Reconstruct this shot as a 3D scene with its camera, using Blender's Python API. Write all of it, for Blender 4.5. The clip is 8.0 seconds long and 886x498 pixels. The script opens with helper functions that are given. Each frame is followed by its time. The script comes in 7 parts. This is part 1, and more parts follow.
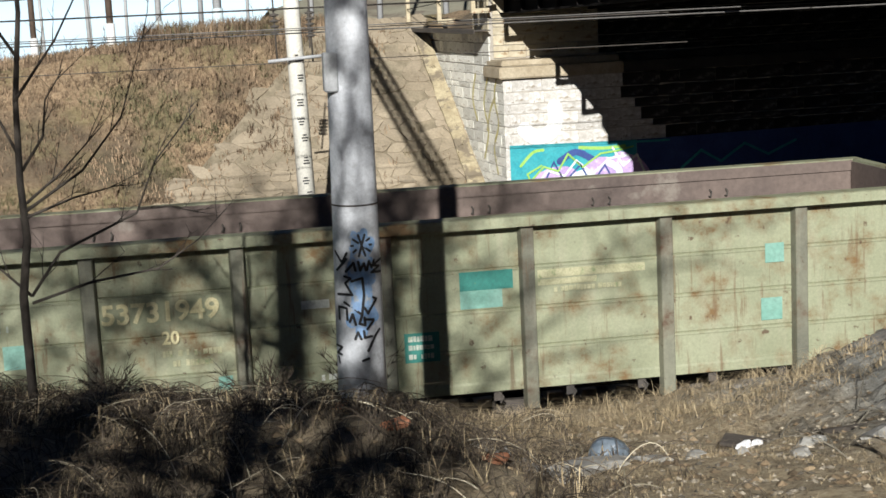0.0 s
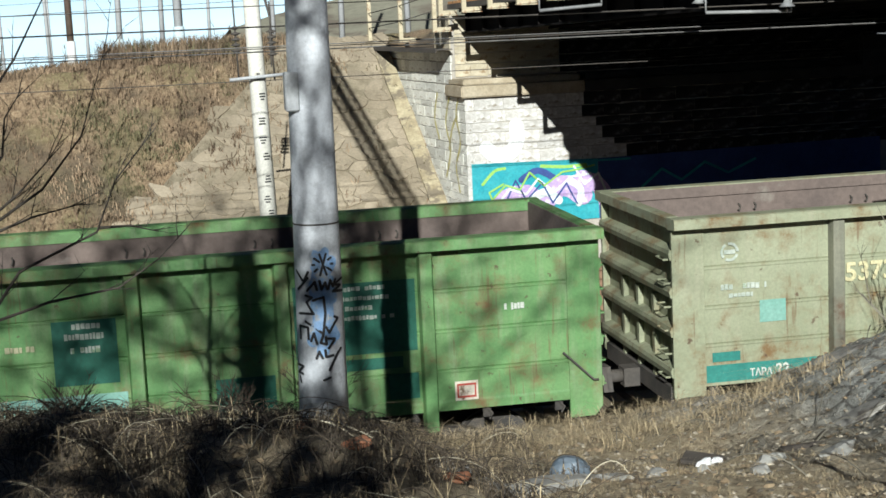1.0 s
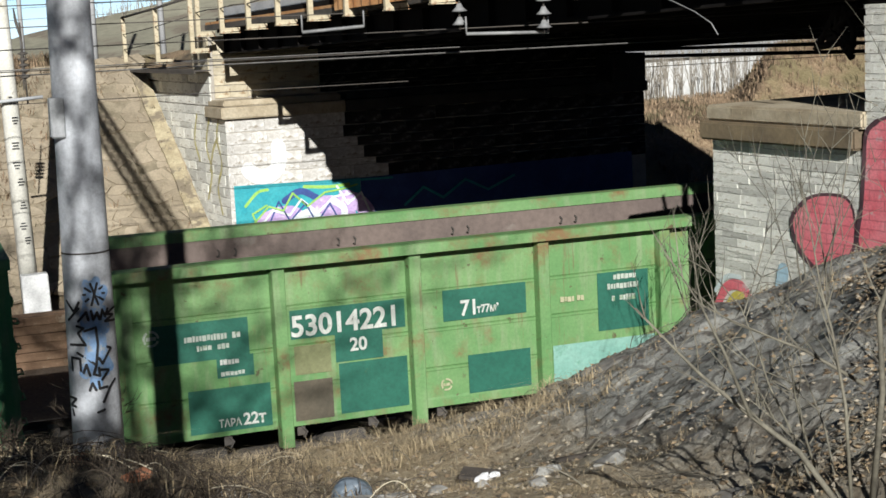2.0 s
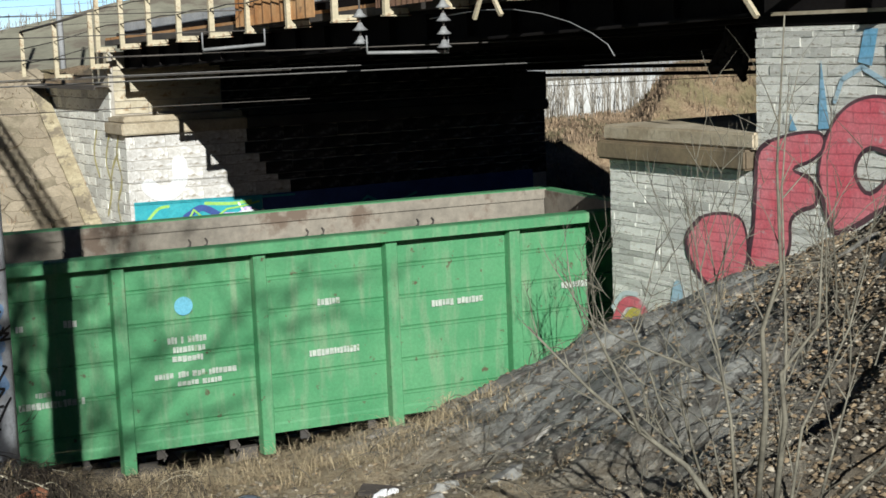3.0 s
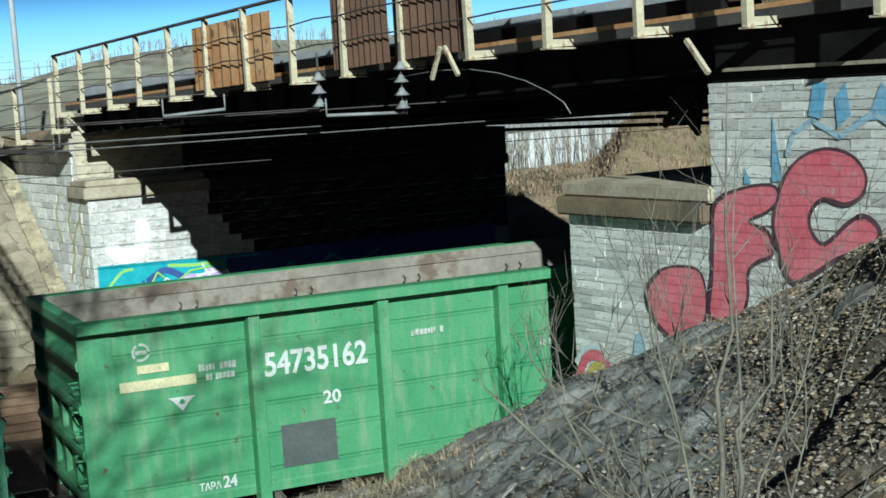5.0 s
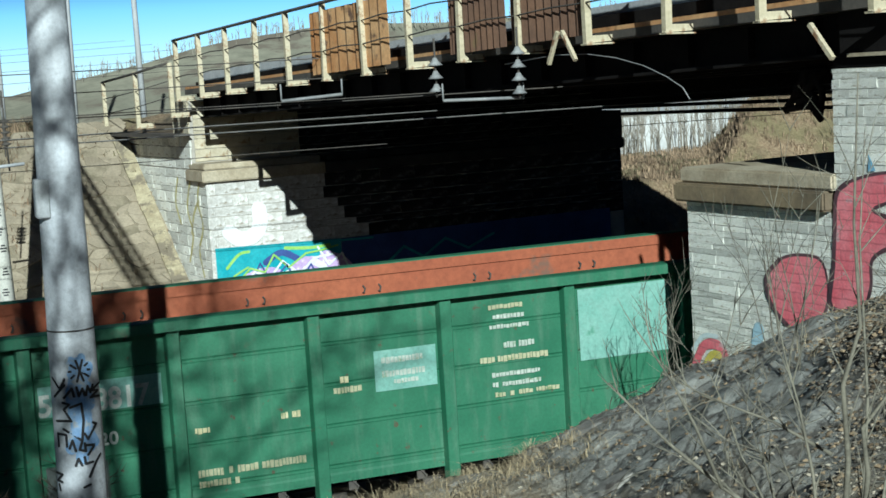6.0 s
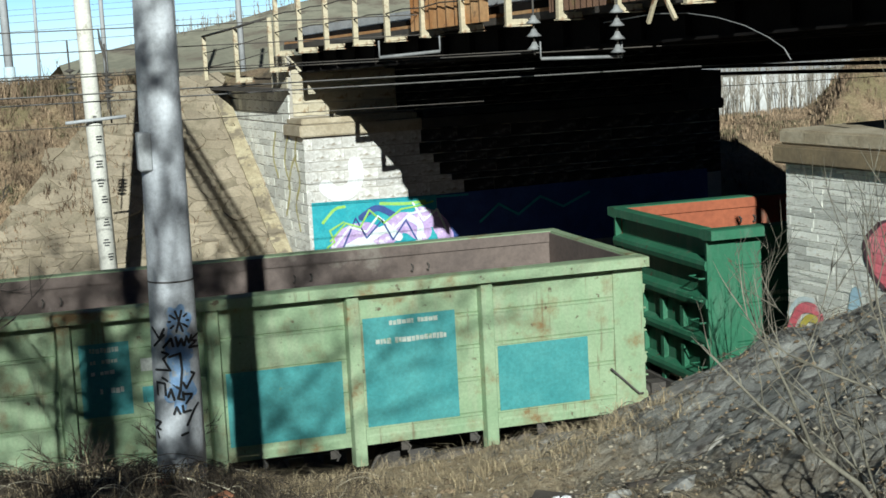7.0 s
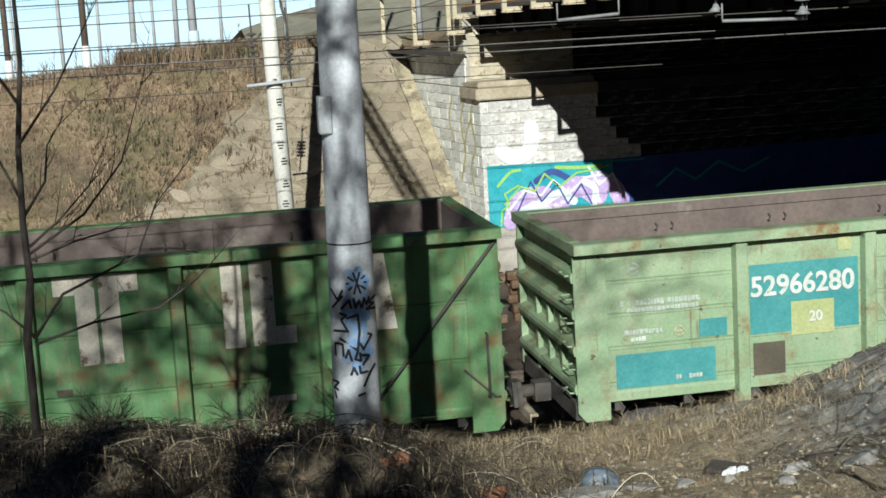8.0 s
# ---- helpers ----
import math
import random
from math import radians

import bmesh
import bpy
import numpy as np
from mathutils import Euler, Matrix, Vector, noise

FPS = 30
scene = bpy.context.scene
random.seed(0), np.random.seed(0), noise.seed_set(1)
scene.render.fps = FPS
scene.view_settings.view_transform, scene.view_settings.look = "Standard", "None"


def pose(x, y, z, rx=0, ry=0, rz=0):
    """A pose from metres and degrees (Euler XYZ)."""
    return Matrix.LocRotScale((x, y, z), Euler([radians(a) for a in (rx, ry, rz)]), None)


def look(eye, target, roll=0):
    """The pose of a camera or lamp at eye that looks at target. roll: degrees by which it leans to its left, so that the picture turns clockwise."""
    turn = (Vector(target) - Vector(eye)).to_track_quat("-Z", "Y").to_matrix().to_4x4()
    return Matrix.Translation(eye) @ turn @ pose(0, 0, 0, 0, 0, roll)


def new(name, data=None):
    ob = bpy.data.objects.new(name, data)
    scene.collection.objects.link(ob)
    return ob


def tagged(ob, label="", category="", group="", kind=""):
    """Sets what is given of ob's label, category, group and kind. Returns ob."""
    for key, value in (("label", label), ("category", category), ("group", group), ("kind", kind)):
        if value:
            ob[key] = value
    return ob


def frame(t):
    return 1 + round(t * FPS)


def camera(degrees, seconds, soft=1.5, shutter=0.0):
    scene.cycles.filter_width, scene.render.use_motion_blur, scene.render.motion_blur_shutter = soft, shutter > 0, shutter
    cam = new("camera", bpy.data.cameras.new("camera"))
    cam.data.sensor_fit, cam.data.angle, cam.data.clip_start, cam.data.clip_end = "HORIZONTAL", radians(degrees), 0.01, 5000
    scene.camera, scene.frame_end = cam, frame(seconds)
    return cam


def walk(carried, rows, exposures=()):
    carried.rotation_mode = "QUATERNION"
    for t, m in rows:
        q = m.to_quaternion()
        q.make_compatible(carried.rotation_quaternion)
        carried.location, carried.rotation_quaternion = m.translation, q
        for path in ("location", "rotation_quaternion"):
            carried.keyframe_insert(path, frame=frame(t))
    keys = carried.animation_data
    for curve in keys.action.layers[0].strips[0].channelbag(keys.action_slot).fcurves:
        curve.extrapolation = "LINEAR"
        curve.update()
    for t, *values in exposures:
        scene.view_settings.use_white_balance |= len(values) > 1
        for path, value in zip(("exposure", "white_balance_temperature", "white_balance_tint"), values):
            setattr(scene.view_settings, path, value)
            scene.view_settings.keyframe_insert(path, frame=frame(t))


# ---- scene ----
# camera: a hand-held camera on the bank that pans
cam = camera(32.4, 8.0, soft=1.6)
PATH = [
    (0.0, pose(0.104, 0.167, 6.038, 80.476, 2.837, -9.136)),
    (0.5, pose(0.105, 0.144, 6.038, 80.718, 2.776, -9.618)),
    (1.0, pose(0.109, 0.147, 6.047, 81.090, 2.672, -10.544)),
    (1.5, pose(0.090, 0.138, 6.049, 81.682, 2.222, -14.505)),
    (1.8, pose(0.063, 0.184, 5.999, 81.954, 2.210, -17.309)),
    (2.0, pose(0.000, 0.164, 6.081, 81.366, 2.800, -19.670)),
    (2.2, pose(-0.027, 0.092, 6.137, 81.463, 2.691, -21.128)),
    (3.3, pose(0.018, 0.025, 6.111, 81.892, 1.879, -24.195)),
    (3.5, pose(0.028, 0.000, 6.117, 82.005, 1.623, -25.120)),
    (4.0, pose(-0.021, -0.104, 6.105, 82.304, 2.675, -26.753)),
    (4.2, pose(-0.030, -0.119, 6.113, 82.192, 3.166, -26.688)),
    (5.3, pose(-0.024, -0.099, 6.250, 84.058, 3.618, -23.515)),
    (5.5, pose(-0.015, -0.062, 6.261, 83.718, 3.754, -22.480)),
    (6.0, pose(-0.040, -0.051, 6.250, 83.315, 3.565, -20.464)),
    (6.5, pose(-0.036, -0.083, 6.269, 82.784, 3.247, -20.009)),
    (7.0, pose(-0.061, -0.100, 6.262, 81.916, 3.010, -16.819)),
    (7.5, pose(-0.079, -0.105, 6.275, 81.201, 2.965, -13.828)),
    (8.0, pose(-0.076, -0.062, 6.269, 80.892, 3.304, -10.270)),
]
walk(cam, PATH, [(0.0, 0.34, 6350, 8.5), (0.9, 0.33, 6050, 3.0), (2.0, 0.27, 6250, 8), (4.0, 0.22, 5820, -1.0), (5.4, 0.16, 5420, -8.0), (6.5, 0.20, 5780, -4.0), (8.0, 0.18, 6050, 2.0)])

# daylight: low sun from behind the camera, clear sky
world = bpy.data.worlds.new("sky")
scene.world = world
world.use_nodes = True
wn = world.node_tree
sky = wn.nodes.new("ShaderNodeTexSky")
sky.sky_type = "NISHITA"
sky.sun_disc = False
SUN_EL, SUN_AZ = 24.0, 12.6
sky.sun_elevation = radians(SUN_EL)
sky.sun_rotation = radians(180 + SUN_AZ)
sky.air_density, sky.dust_density, sky.ozone_density = 1.0, 0.1, 3.0
bg = wn.nodes["Background"]
bg.inputs[1].default_value = 0.0145
# the clear winter sky is bluer and its horizon paler than the model's
geo = wn.nodes.new("ShaderNodeTexCoord")
sepz = wn.nodes.new("ShaderNodeSeparateXYZ")
wn.links.new(geo.outputs["Generated"], sepz.inputs[0])
band = wn.nodes.new("ShaderNodeValToRGB")
band.color_ramp.elements.new(0.5)
for e, (p, c) in zip(band.color_ramp.elements, ((0.0, (5.6, 7.1, 11.0, 1)), (0.05, (2.9, 4.9, 8.6, 1)), (0.085, (0.26, 0.40, 0.66, 1)))):
    e.position, e.color = p, c
wn.links.new(sepz.outputs[2], band.inputs[0])
above = wn.nodes.new("ShaderNodeMath")          # below eye level, over the falling plain, the horizon's colour goes on
above.operation = "MAXIMUM"
above.inputs[1].default_value = 0.015
wn.links.new(sepz.outputs[2], above.inputs[0])
upward = wn.nodes.new("ShaderNodeCombineXYZ")
wn.links.new(sepz.outputs[0], upward.inputs[0])
wn.links.new(sepz.outputs[1], upward.inputs[1])
wn.links.new(above.outputs[0], upward.inputs[2])
wn.links.new(upward.outputs[0], sky.inputs[0])
tint = wn.nodes.new("ShaderNodeMix")
tint.data_type, tint.blend_type = "RGBA", "MULTIPLY"
tint.inputs[0].default_value = 1.0
wn.links.new(sky.outputs[0], tint.inputs[6])
wn.links.new(band.outputs[0], tint.inputs[7])
wn.links.new(tint.outputs[2], bg.inputs[0])
sun = new("sun", bpy.data.lights.new("sun", "SUN"))
sun.data.energy = 5.2
sun.data.angle = radians(0.4)
sun.data.color = (1.0, 0.965, 0.92)
sa, ca = math.sin(radians(SUN_AZ)), math.cos(radians(SUN_AZ))
SUN_DIR = Vector((sa, ca, -math.tan(radians(SUN_EL))))
sun.matrix_world = look((-10, -40, 30), Vector((-10, -40, 30)) + SUN_DIR)

# ---- materials ----
def nodes_of(name):
    m = bpy.data.materials.new(name)
    m.use_nodes = True
    return m, m.node_tree, m.node_tree.nodes["Principled BSDF"]


def noise_node(nt, scale, detail=6.0, rough=0.6, coord="Object", stretch=None):
    tc = nt.nodes.new("ShaderNodeTexCoord")
    n = nt.nodes.new("ShaderNodeTexNoise")
    n.inputs["Scale"].default_value = scale
    n.inputs["Detail"].default_value = detail
    n.inputs["Roughness"].default_value = rough
    out = tc.outputs[coord]
    if stretch:
        mp = nt.nodes.new("ShaderNodeMapping")
        mp.inputs["Scale"].default_value = stretch
        nt.links.new(out, mp.inputs[0])
        out = mp.outputs[0]
    nt.links.new(out, n.inputs["Vector"])
    return n


def ramp(nt, src, stops):
    r = nt.nodes.new("ShaderNodeValToRGB")
    while len(r.color_ramp.elements) < len(stops):
        r.color_ramp.elements.new(0.5)
    for e, (p, c) in zip(r.color_ramp.elements, stops):
        e.position = p
        e.color = (*c, 1) if len(c) == 3 else c
    nt.links.new(src, r.inputs[0])
    return r.outputs[0]


def mixc(nt, fac, a, b, mode="MIX"):
    m = nt.nodes.new("ShaderNodeMix")
    m.data_type, m.blend_type = "RGBA", mode
    for sock, v in ((m.inputs[0], fac), (m.inputs[6], a), (m.inputs[7], b)):
        if isinstance(v, (int, float)):
            sock.default_value = v
        elif isinstance(v, tuple):
            sock.default_value = (*v, 1)
        else:
            nt.links.new(v, sock)
    return m.outputs[2]


def bump(nt, bsdf, height, strength=0.3, dist=0.02):
    b = nt.nodes.new("ShaderNodeBump")
    b.inputs["Strength"].default_value = strength
    b.inputs["Distance"].default_value = dist
    nt.links.new(height, b.inputs["Height"])
    nt.links.new(b.outputs[0], bsdf.inputs["Normal"])


def rnd(nt, island=False):
    if island:
        return nt.nodes.new("ShaderNodeNewGeometry").outputs["Random Per Island"]
    return nt.nodes.new("ShaderNodeObjectInfo").outputs["Random"]


def mat(name, a, b, scale=3.0, rough=0.8, fine=40.0, strength=0.3, dist=0.01, metal=0.0, spots=None, spot_scale=1.0,
        spot_from=0.6, stretch=None, vary=0.0, island=False):
    """Two colours mixed by a coarse grain, darker fine grain, and spots of a third colour."""
    m, nt, bs = nodes_of(name)
    n1 = noise_node(nt, scale, 5.0, 0.6, "Object", stretch)
    n2 = noise_node(nt, fine, 6.0, 0.7)
    col = mixc(nt, ramp(nt, n1.outputs[0], [(0.35, (0, 0, 0)), (0.65, (1, 1, 1))]), a, b)
    col = mixc(nt, 0.5, col, ramp(nt, n2.outputs[0], [(0.3, (0.55, 0.55, 0.55)), (0.7, (1.3, 1.3, 1.3))]), "MULTIPLY")
    if spots:
        n3 = noise_node(nt, spot_scale, 8.0, 0.65)
        col = mixc(nt, ramp(nt, n3.outputs[0], [(spot_from, (0, 0, 0)), (spot_from + 0.07, (1, 1, 1))]), col, spots)
    if vary:
        v = ramp(nt, rnd(nt, island), [(0.0, (1 - vary,) * 3), (1.0, (1 + vary,) * 3)])
        col = mixc(nt, 1.0, col, v, "MULTIPLY")
    nt.links.new(col, bs.inputs["Base Color"])
    bs.inputs["Roughness"].default_value = rough
    bs.inputs["Metallic"].default_value = metal
    if strength:
        bump(nt, bs, n2.outputs[0], strength, dist)
    return m


def ground_material():
    """Straw-coloured earth on the bank, grey ash on the mound to the right of it, brown turf on the far hill, gravel between the tracks."""
    m, nt, bs = nodes_of("bank_earth")
    sep = nt.nodes.new("ShaderNodeSeparateXYZ")
    tc = nt.nodes.new("ShaderNodeTexCoord")
    nt.links.new(tc.outputs["Object"], sep.inputs[0])
    big = noise_node(nt, 0.7, 5.0, 0.6)
    fine = noise_node(nt, 14.0, 8.0, 0.75)
    grit = noise_node(nt, 60.0, 4.0, 0.8)

    def edge(sock, lo, hi, wob=2.0):
        ma = nt.nodes.new("ShaderNodeMath")
        ma.operation = "MULTIPLY_ADD"
        ma.inputs[1].default_value = wob
        nt.links.new(big.outputs[0], ma.inputs[0])
        nt.links.new(sock, ma.inputs[2])
        mr = nt.nodes.new("ShaderNodeMapRange")
        mr.inputs[1].default_value, mr.inputs[2].default_value = lo + wob / 2, hi + wob / 2
        nt.links.new(ma.outputs[0], mr.inputs[0])
        return mr.outputs[0]

    straw = ramp(nt, fine.outputs[0], [(0.28, (0.10, 0.072, 0.042)), (0.43, (0.31, 0.24, 0.145)), (0.6, (0.45, 0.37, 0.24)), (0.75, (0.60, 0.52, 0.38))])
    ash = ramp(nt, fine.outputs[0], [(0.28, (0.17, 0.165, 0.145)), (0.42, (0.30, 0.295, 0.262)), (0.6, (0.37, 0.363, 0.325)), (0.78, (0.45, 0.44, 0.395))])
    turf = ramp(nt, fine.outputs[0], [(0.25, (0.10, 0.065, 0.038)), (0.45, (0.25, 0.17, 0.10)), (0.6, (0.36, 0.27, 0.165)), (0.75, (0.44, 0.35, 0.225))])
    crack = nt.nodes.new("ShaderNodeTexVoronoi")
    crack.feature = "DISTANCE_TO_EDGE"
    crack.inputs["Scale"].default_value = 2.0
    warp = nt.nodes.new("ShaderNodeVectorMath")
    warp.operation = "MULTIPLY_ADD"
    warp.inputs[1].default_value = (0.45, 0.45, 0.45)
    nt.links.new(noise_node(nt, 2.6, 5.0, 0.6).outputs[1], warp.inputs[0])
    nt.links.new(tc.outputs["Object"], warp.inputs[2])
    nt.links.new(warp.outputs[0], crack.inputs["Vector"])
    lump = noise_node(nt, 3.4, 6.0, 0.65)
    ash = mixc(nt, 1.0, ash, ramp(nt, lump.outputs[0], [(0.30, (0.55, 0.52, 0.47)), (0.45, (1.0, 1.0, 1.0)), (0.68, (1.25, 1.25, 1.25))]), "MULTIPLY")
    ash = mixc(nt, ramp(nt, crack.outputs[0], [(0.015, (0.75, 0.75, 0.75)), (0.07, (0, 0, 0))]), ash, (0.06, 0.05, 0.04))
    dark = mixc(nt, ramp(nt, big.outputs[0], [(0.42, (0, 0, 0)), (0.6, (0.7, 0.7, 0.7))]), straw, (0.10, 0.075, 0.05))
    turf = mixc(nt, ramp(nt, big.outputs[0], [(0.45, (0, 0, 0)), (0.62, (0.5, 0.5, 0.5))]), turf, (0.15, 0.15, 0.06))
    patch = noise_node(nt, 0.32, 4.0, 0.65)
    turf = mixc(nt, ramp(nt, patch.outputs[0], [(0.48, (0, 0, 0)), (0.6, (0.75, 0.75, 0.75))]), turf, (0.085, 0.066, 0.045))
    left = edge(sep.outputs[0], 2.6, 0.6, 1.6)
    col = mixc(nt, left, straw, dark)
    col = mixc(nt, edge(sep.outputs[0], 4.2, 5.6, 2.4), col, ash)
    # leaf mould on the side of the mound that faces up the bank
    diag = nt.nodes.new("ShaderNodeMath")
    diag.operation = "MULTIPLY_ADD"
    diag.inputs[1].default_value = -0.7
    nt.links.new(sep.outputs[1], diag.inputs[0])
    nt.links.new(sep.outputs[0], diag.inputs[2])
    mould = ramp(nt, fine.outputs[0], [(0.3, (0.05, 0.04, 0.028)), (0.5, (0.14, 0.108, 0.07)), (0.7, (0.25, 0.20, 0.14))])
    col = mixc(nt, edge(diag.outputs[0], -0.4, 0.7, 1.4), col, mould)
    bed = ramp(nt, fine.outputs[0], [(0.3, (0.06, 0.045, 0.032)), (0.5, (0.15, 0.11, 0.075)), (0.7, (0.22, 0.17, 0.12))])
    col = mixc(nt, edge(sep.outputs[1], 16.0, 16.8, 0.4), col, bed)
    col = mixc(nt, edge(sep.outputs[1], 35.4, 36.0, 0.4), col, turf)
    col = mixc(nt, 0.5, col, ramp(nt, grit.outputs[0], [(0.3, (0.5, 0.5, 0.5)), (0.7, (1.4, 1.4, 1.4))]), "MULTIPLY")
    nt.links.new(col, bs.inputs["Base Color"])
    bs.inputs["Roughness"].default_value = 0.95
    cm = nt.nodes.new("ShaderNodeMath")
    cm.operation = "MULTIPLY_ADD"
    cm.inputs[1].default_value = 1.6
    cm.use_clamp = True
    nt.links.new(crack.outputs[0], cm.inputs[0])
    nt.links.new(fine.outputs[0], cm.inputs[2])
    bump(nt, bs, cm.outputs[0], 0.9, 0.06)
    return m


M_GROUND = ground_material()
M_STONE = mat("pale_limestone", (0.77, 0.755, 0.66), (0.90, 0.885, 0.81), 3.2, 0.9, 20, 0.7, 0.02, spots=(0.46, 0.41, 0.32), spot_scale=2.6, spot_from=0.58, vary=0.24)
M_WHITEWASH = mat("whitewashed_stone", (0.48, 0.45, 0.40), (0.74, 0.72, 0.68), 3.4, 0.9, 16, 0.7, 0.02, spots=(0.34, 0.30, 0.24), spot_scale=2.2, spot_from=0.575, vary=0.13)
M_MORTAR = mat("grey_mortar", (0.36, 0.33, 0.28), (0.46, 0.42, 0.36), 3.0, 0.95, 40, 0.4, 0.01)
# near-black, so that the shade under the deck is already in the colour
M_BLACKSTEEL = mat("near_black_steel", (0.010, 0.009, 0.009), (0.018, 0.016, 0.015), 1.5, 0.85, 20, 0.3, 0.01)
M_BLACKSTEEL.node_tree.nodes["Principled BSDF"].inputs["Specular IOR Level"].default_value = 0.04
M_RUST = mat("rusty_plate", (0.46, 0.20, 0.065), (0.60, 0.36, 0.17), 1.3, 0.8, 14, 0.3, 0.01, spots=(0.12, 0.07, 0.045), spot_scale=1.8, spot_from=0.56)
M_CREAM = mat("cream_railing_paint", (0.46, 0.39, 0.25), (0.62, 0.54, 0.38), 3.0, 0.7, 18, 0.3, 0.005, spots=(0.26, 0.14, 0.07), spot_scale=3.5, spot_from=0.55)
M_CONC = mat("grey_concrete", (0.40, 0.41, 0.42), (0.52, 0.53, 0.53), 1.4, 0.85, 30, 0.3, 0.006, spots=(0.30, 0.30, 0.30), spot_scale=2.2, spot_from=0.58)
M_COPING = mat("weathered_coping", (0.34, 0.275, 0.18), (0.50, 0.43, 0.31), 2.0, 0.9, 18, 0.6, 0.02)
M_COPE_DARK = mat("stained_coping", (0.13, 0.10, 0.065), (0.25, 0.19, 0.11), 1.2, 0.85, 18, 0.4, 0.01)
M_RAIL = mat("railway_steel", (0.18, 0.13, 0.10), (0.28, 0.22, 0.18), 2.0, 0.5, 20, 0.1, 0.004, metal=0.6)
M_DARKMETAL = mat("dark_running_gear", (0.055, 0.05, 0.045), (0.10, 0.085, 0.07), 2.0, 0.8, 20, 0.3, 0.008)
M_WHITE = mat("white_paint", (0.74, 0.74, 0.72), (0.82, 0.82, 0.80), 4.0, 0.7, 30, 0.1, 0.003)

# ---- mesh helpers ----
def box(bm, x0, y0, z0, x1, y1, z1, m=None):
    """A box between two corners."""
    vs = [bm.verts.new(p) for p in ((x0, y0, z0), (x1, y0, z0), (x1, y1, z0), (x0, y1, z0), (x0, y0, z1), (x1, y0, z1), (x1, y1, z1), (x0, y1, z1))]
    if m is not None:
        for v in vs:
            v.co = m @ v.co
    for f in ((0, 3, 2, 1), (4, 5, 6, 7), (0, 1, 5, 4), (1, 2, 6, 5), (2, 3, 7, 6), (3, 0, 4, 7)):
        bm.faces.new([vs[i] for i in f])
    return vs


def tube(bm, pts, radii, sides=8, cap=True):
    """A tapered tube along points."""
    rings = []
    for i, p in enumerate(pts):
        a = Vector(pts[max(i - 1, 0)])
        b = Vector(pts[min(i + 1, len(pts) - 1)])
        d = (b - a).normalized()
        u = d.orthogonal().normalized() if abs(d.z) > 0.9 or i == 0 else rings_u - d * rings_u.dot(d)
        u.normalize()
        rings_u = u
        w = d.cross(u)
        r = radii[i] if hasattr(radii, "__len__") else radii
        rings.append([bm.verts.new(Vector(p) + (u * math.cos(2 * math.pi * k / sides) + w * math.sin(2 * math.pi * k / sides)) * r) for k in range(sides)])
    for a, b in zip(rings, rings[1:]):
        for k in range(sides):
            f = bm.faces.new((a[k], a[(k + 1) % sides], b[(k + 1) % sides], b[k]))
            f.smooth = sides > 5
    if cap:
        bm.faces.new(rings[0][::-1])
        bm.faces.new(rings[-1])


def prism(bm, poly, axis, a, b):
    """A polygon of (u, v) pushed from a to b along axis 'x' (u = y, v = z), 'y' (u = x, v = z) or 'z' (u = x, v = y)."""
    put = {"x": lambda u, v, w: (w, u, v), "y": lambda u, v, w: (u, w, v), "z": lambda u, v, w: (u, v, w)}[axis]
    r0 = [bm.verts.new(put(u, v, a)) for u, v in poly]
    r1 = [bm.verts.new(put(u, v, b)) for u, v in poly]
    n = len(poly)
    for i in range(n):
        bm.faces.new((r0[i], r0[(i + 1) % n], r1[(i + 1) % n], r1[i]))
    bm.faces.new(r0[::-1])
    bm.faces.new(r1)


def mesh_of(bm, name, material, bevel=0.0):
    if bevel:
        bmesh.ops.bevel(bm, geom=bm.edges[:], offset=bevel, segments=1, affect="EDGES", clamp_overlap=True)
    bmesh.ops.recalc_face_normals(bm, faces=bm.faces[:])
    me = bpy.data.meshes.new(name)
    bm.to_mesh(me)
    bm.free()
    for m in material if isinstance(material, (list, tuple)) else [material]:
        me.materials.append(m)
    return me


def part(name, bm, material, parent=None, label="", bevel=0.0, at=None):
    ob = new(name, mesh_of(bm, name, material, bevel))
    if parent is not None:
        ob.parent = parent
    if at is not None:
        ob.matrix_basis = at
    if label:
        tagged(ob, label)
    return ob


def empty(name, m=None):
    e = new(name)
    e.empty_display_size = 0.2
    if m is not None:
        e.matrix_basis = m
    return e


def smooth(a, b, v):
    v = min(max((v - a) / (b - a), 0.0), 1.0)
    return v * v * (3 - 2 * v)

# ---- the setting: x runs along the track, y away from the camera's bank, z = 0 at the rail tops ----
NEAR, WIDE = 17.95, 3.12          # the train's near side and its width
SKEW = radians(7)                 # the bridge crosses the track at 83 degrees
FRONT = 11.38                     # distance of the bridge's front plane from the origin
PIER_Y, FAR_Y = 16.8, 35.5        # the two abutments' faces
BR = Matrix(((math.cos(SKEW), -math.sin(SKEW), 0, FRONT * math.cos(SKEW)), (math.sin(SKEW), math.cos(SKEW), 0, FRONT * math.sin(SKEW)), (0, 0, 1, 0), (0, 0, 0, 1)))
# in the bridge's space: x = depth behind the front plane, y = along the bridge


def along(y):
    """The place along the bridge at which the front plane stands at the world's y."""
    return (y - FRONT * math.sin(SKEW)) / math.cos(SKEW)


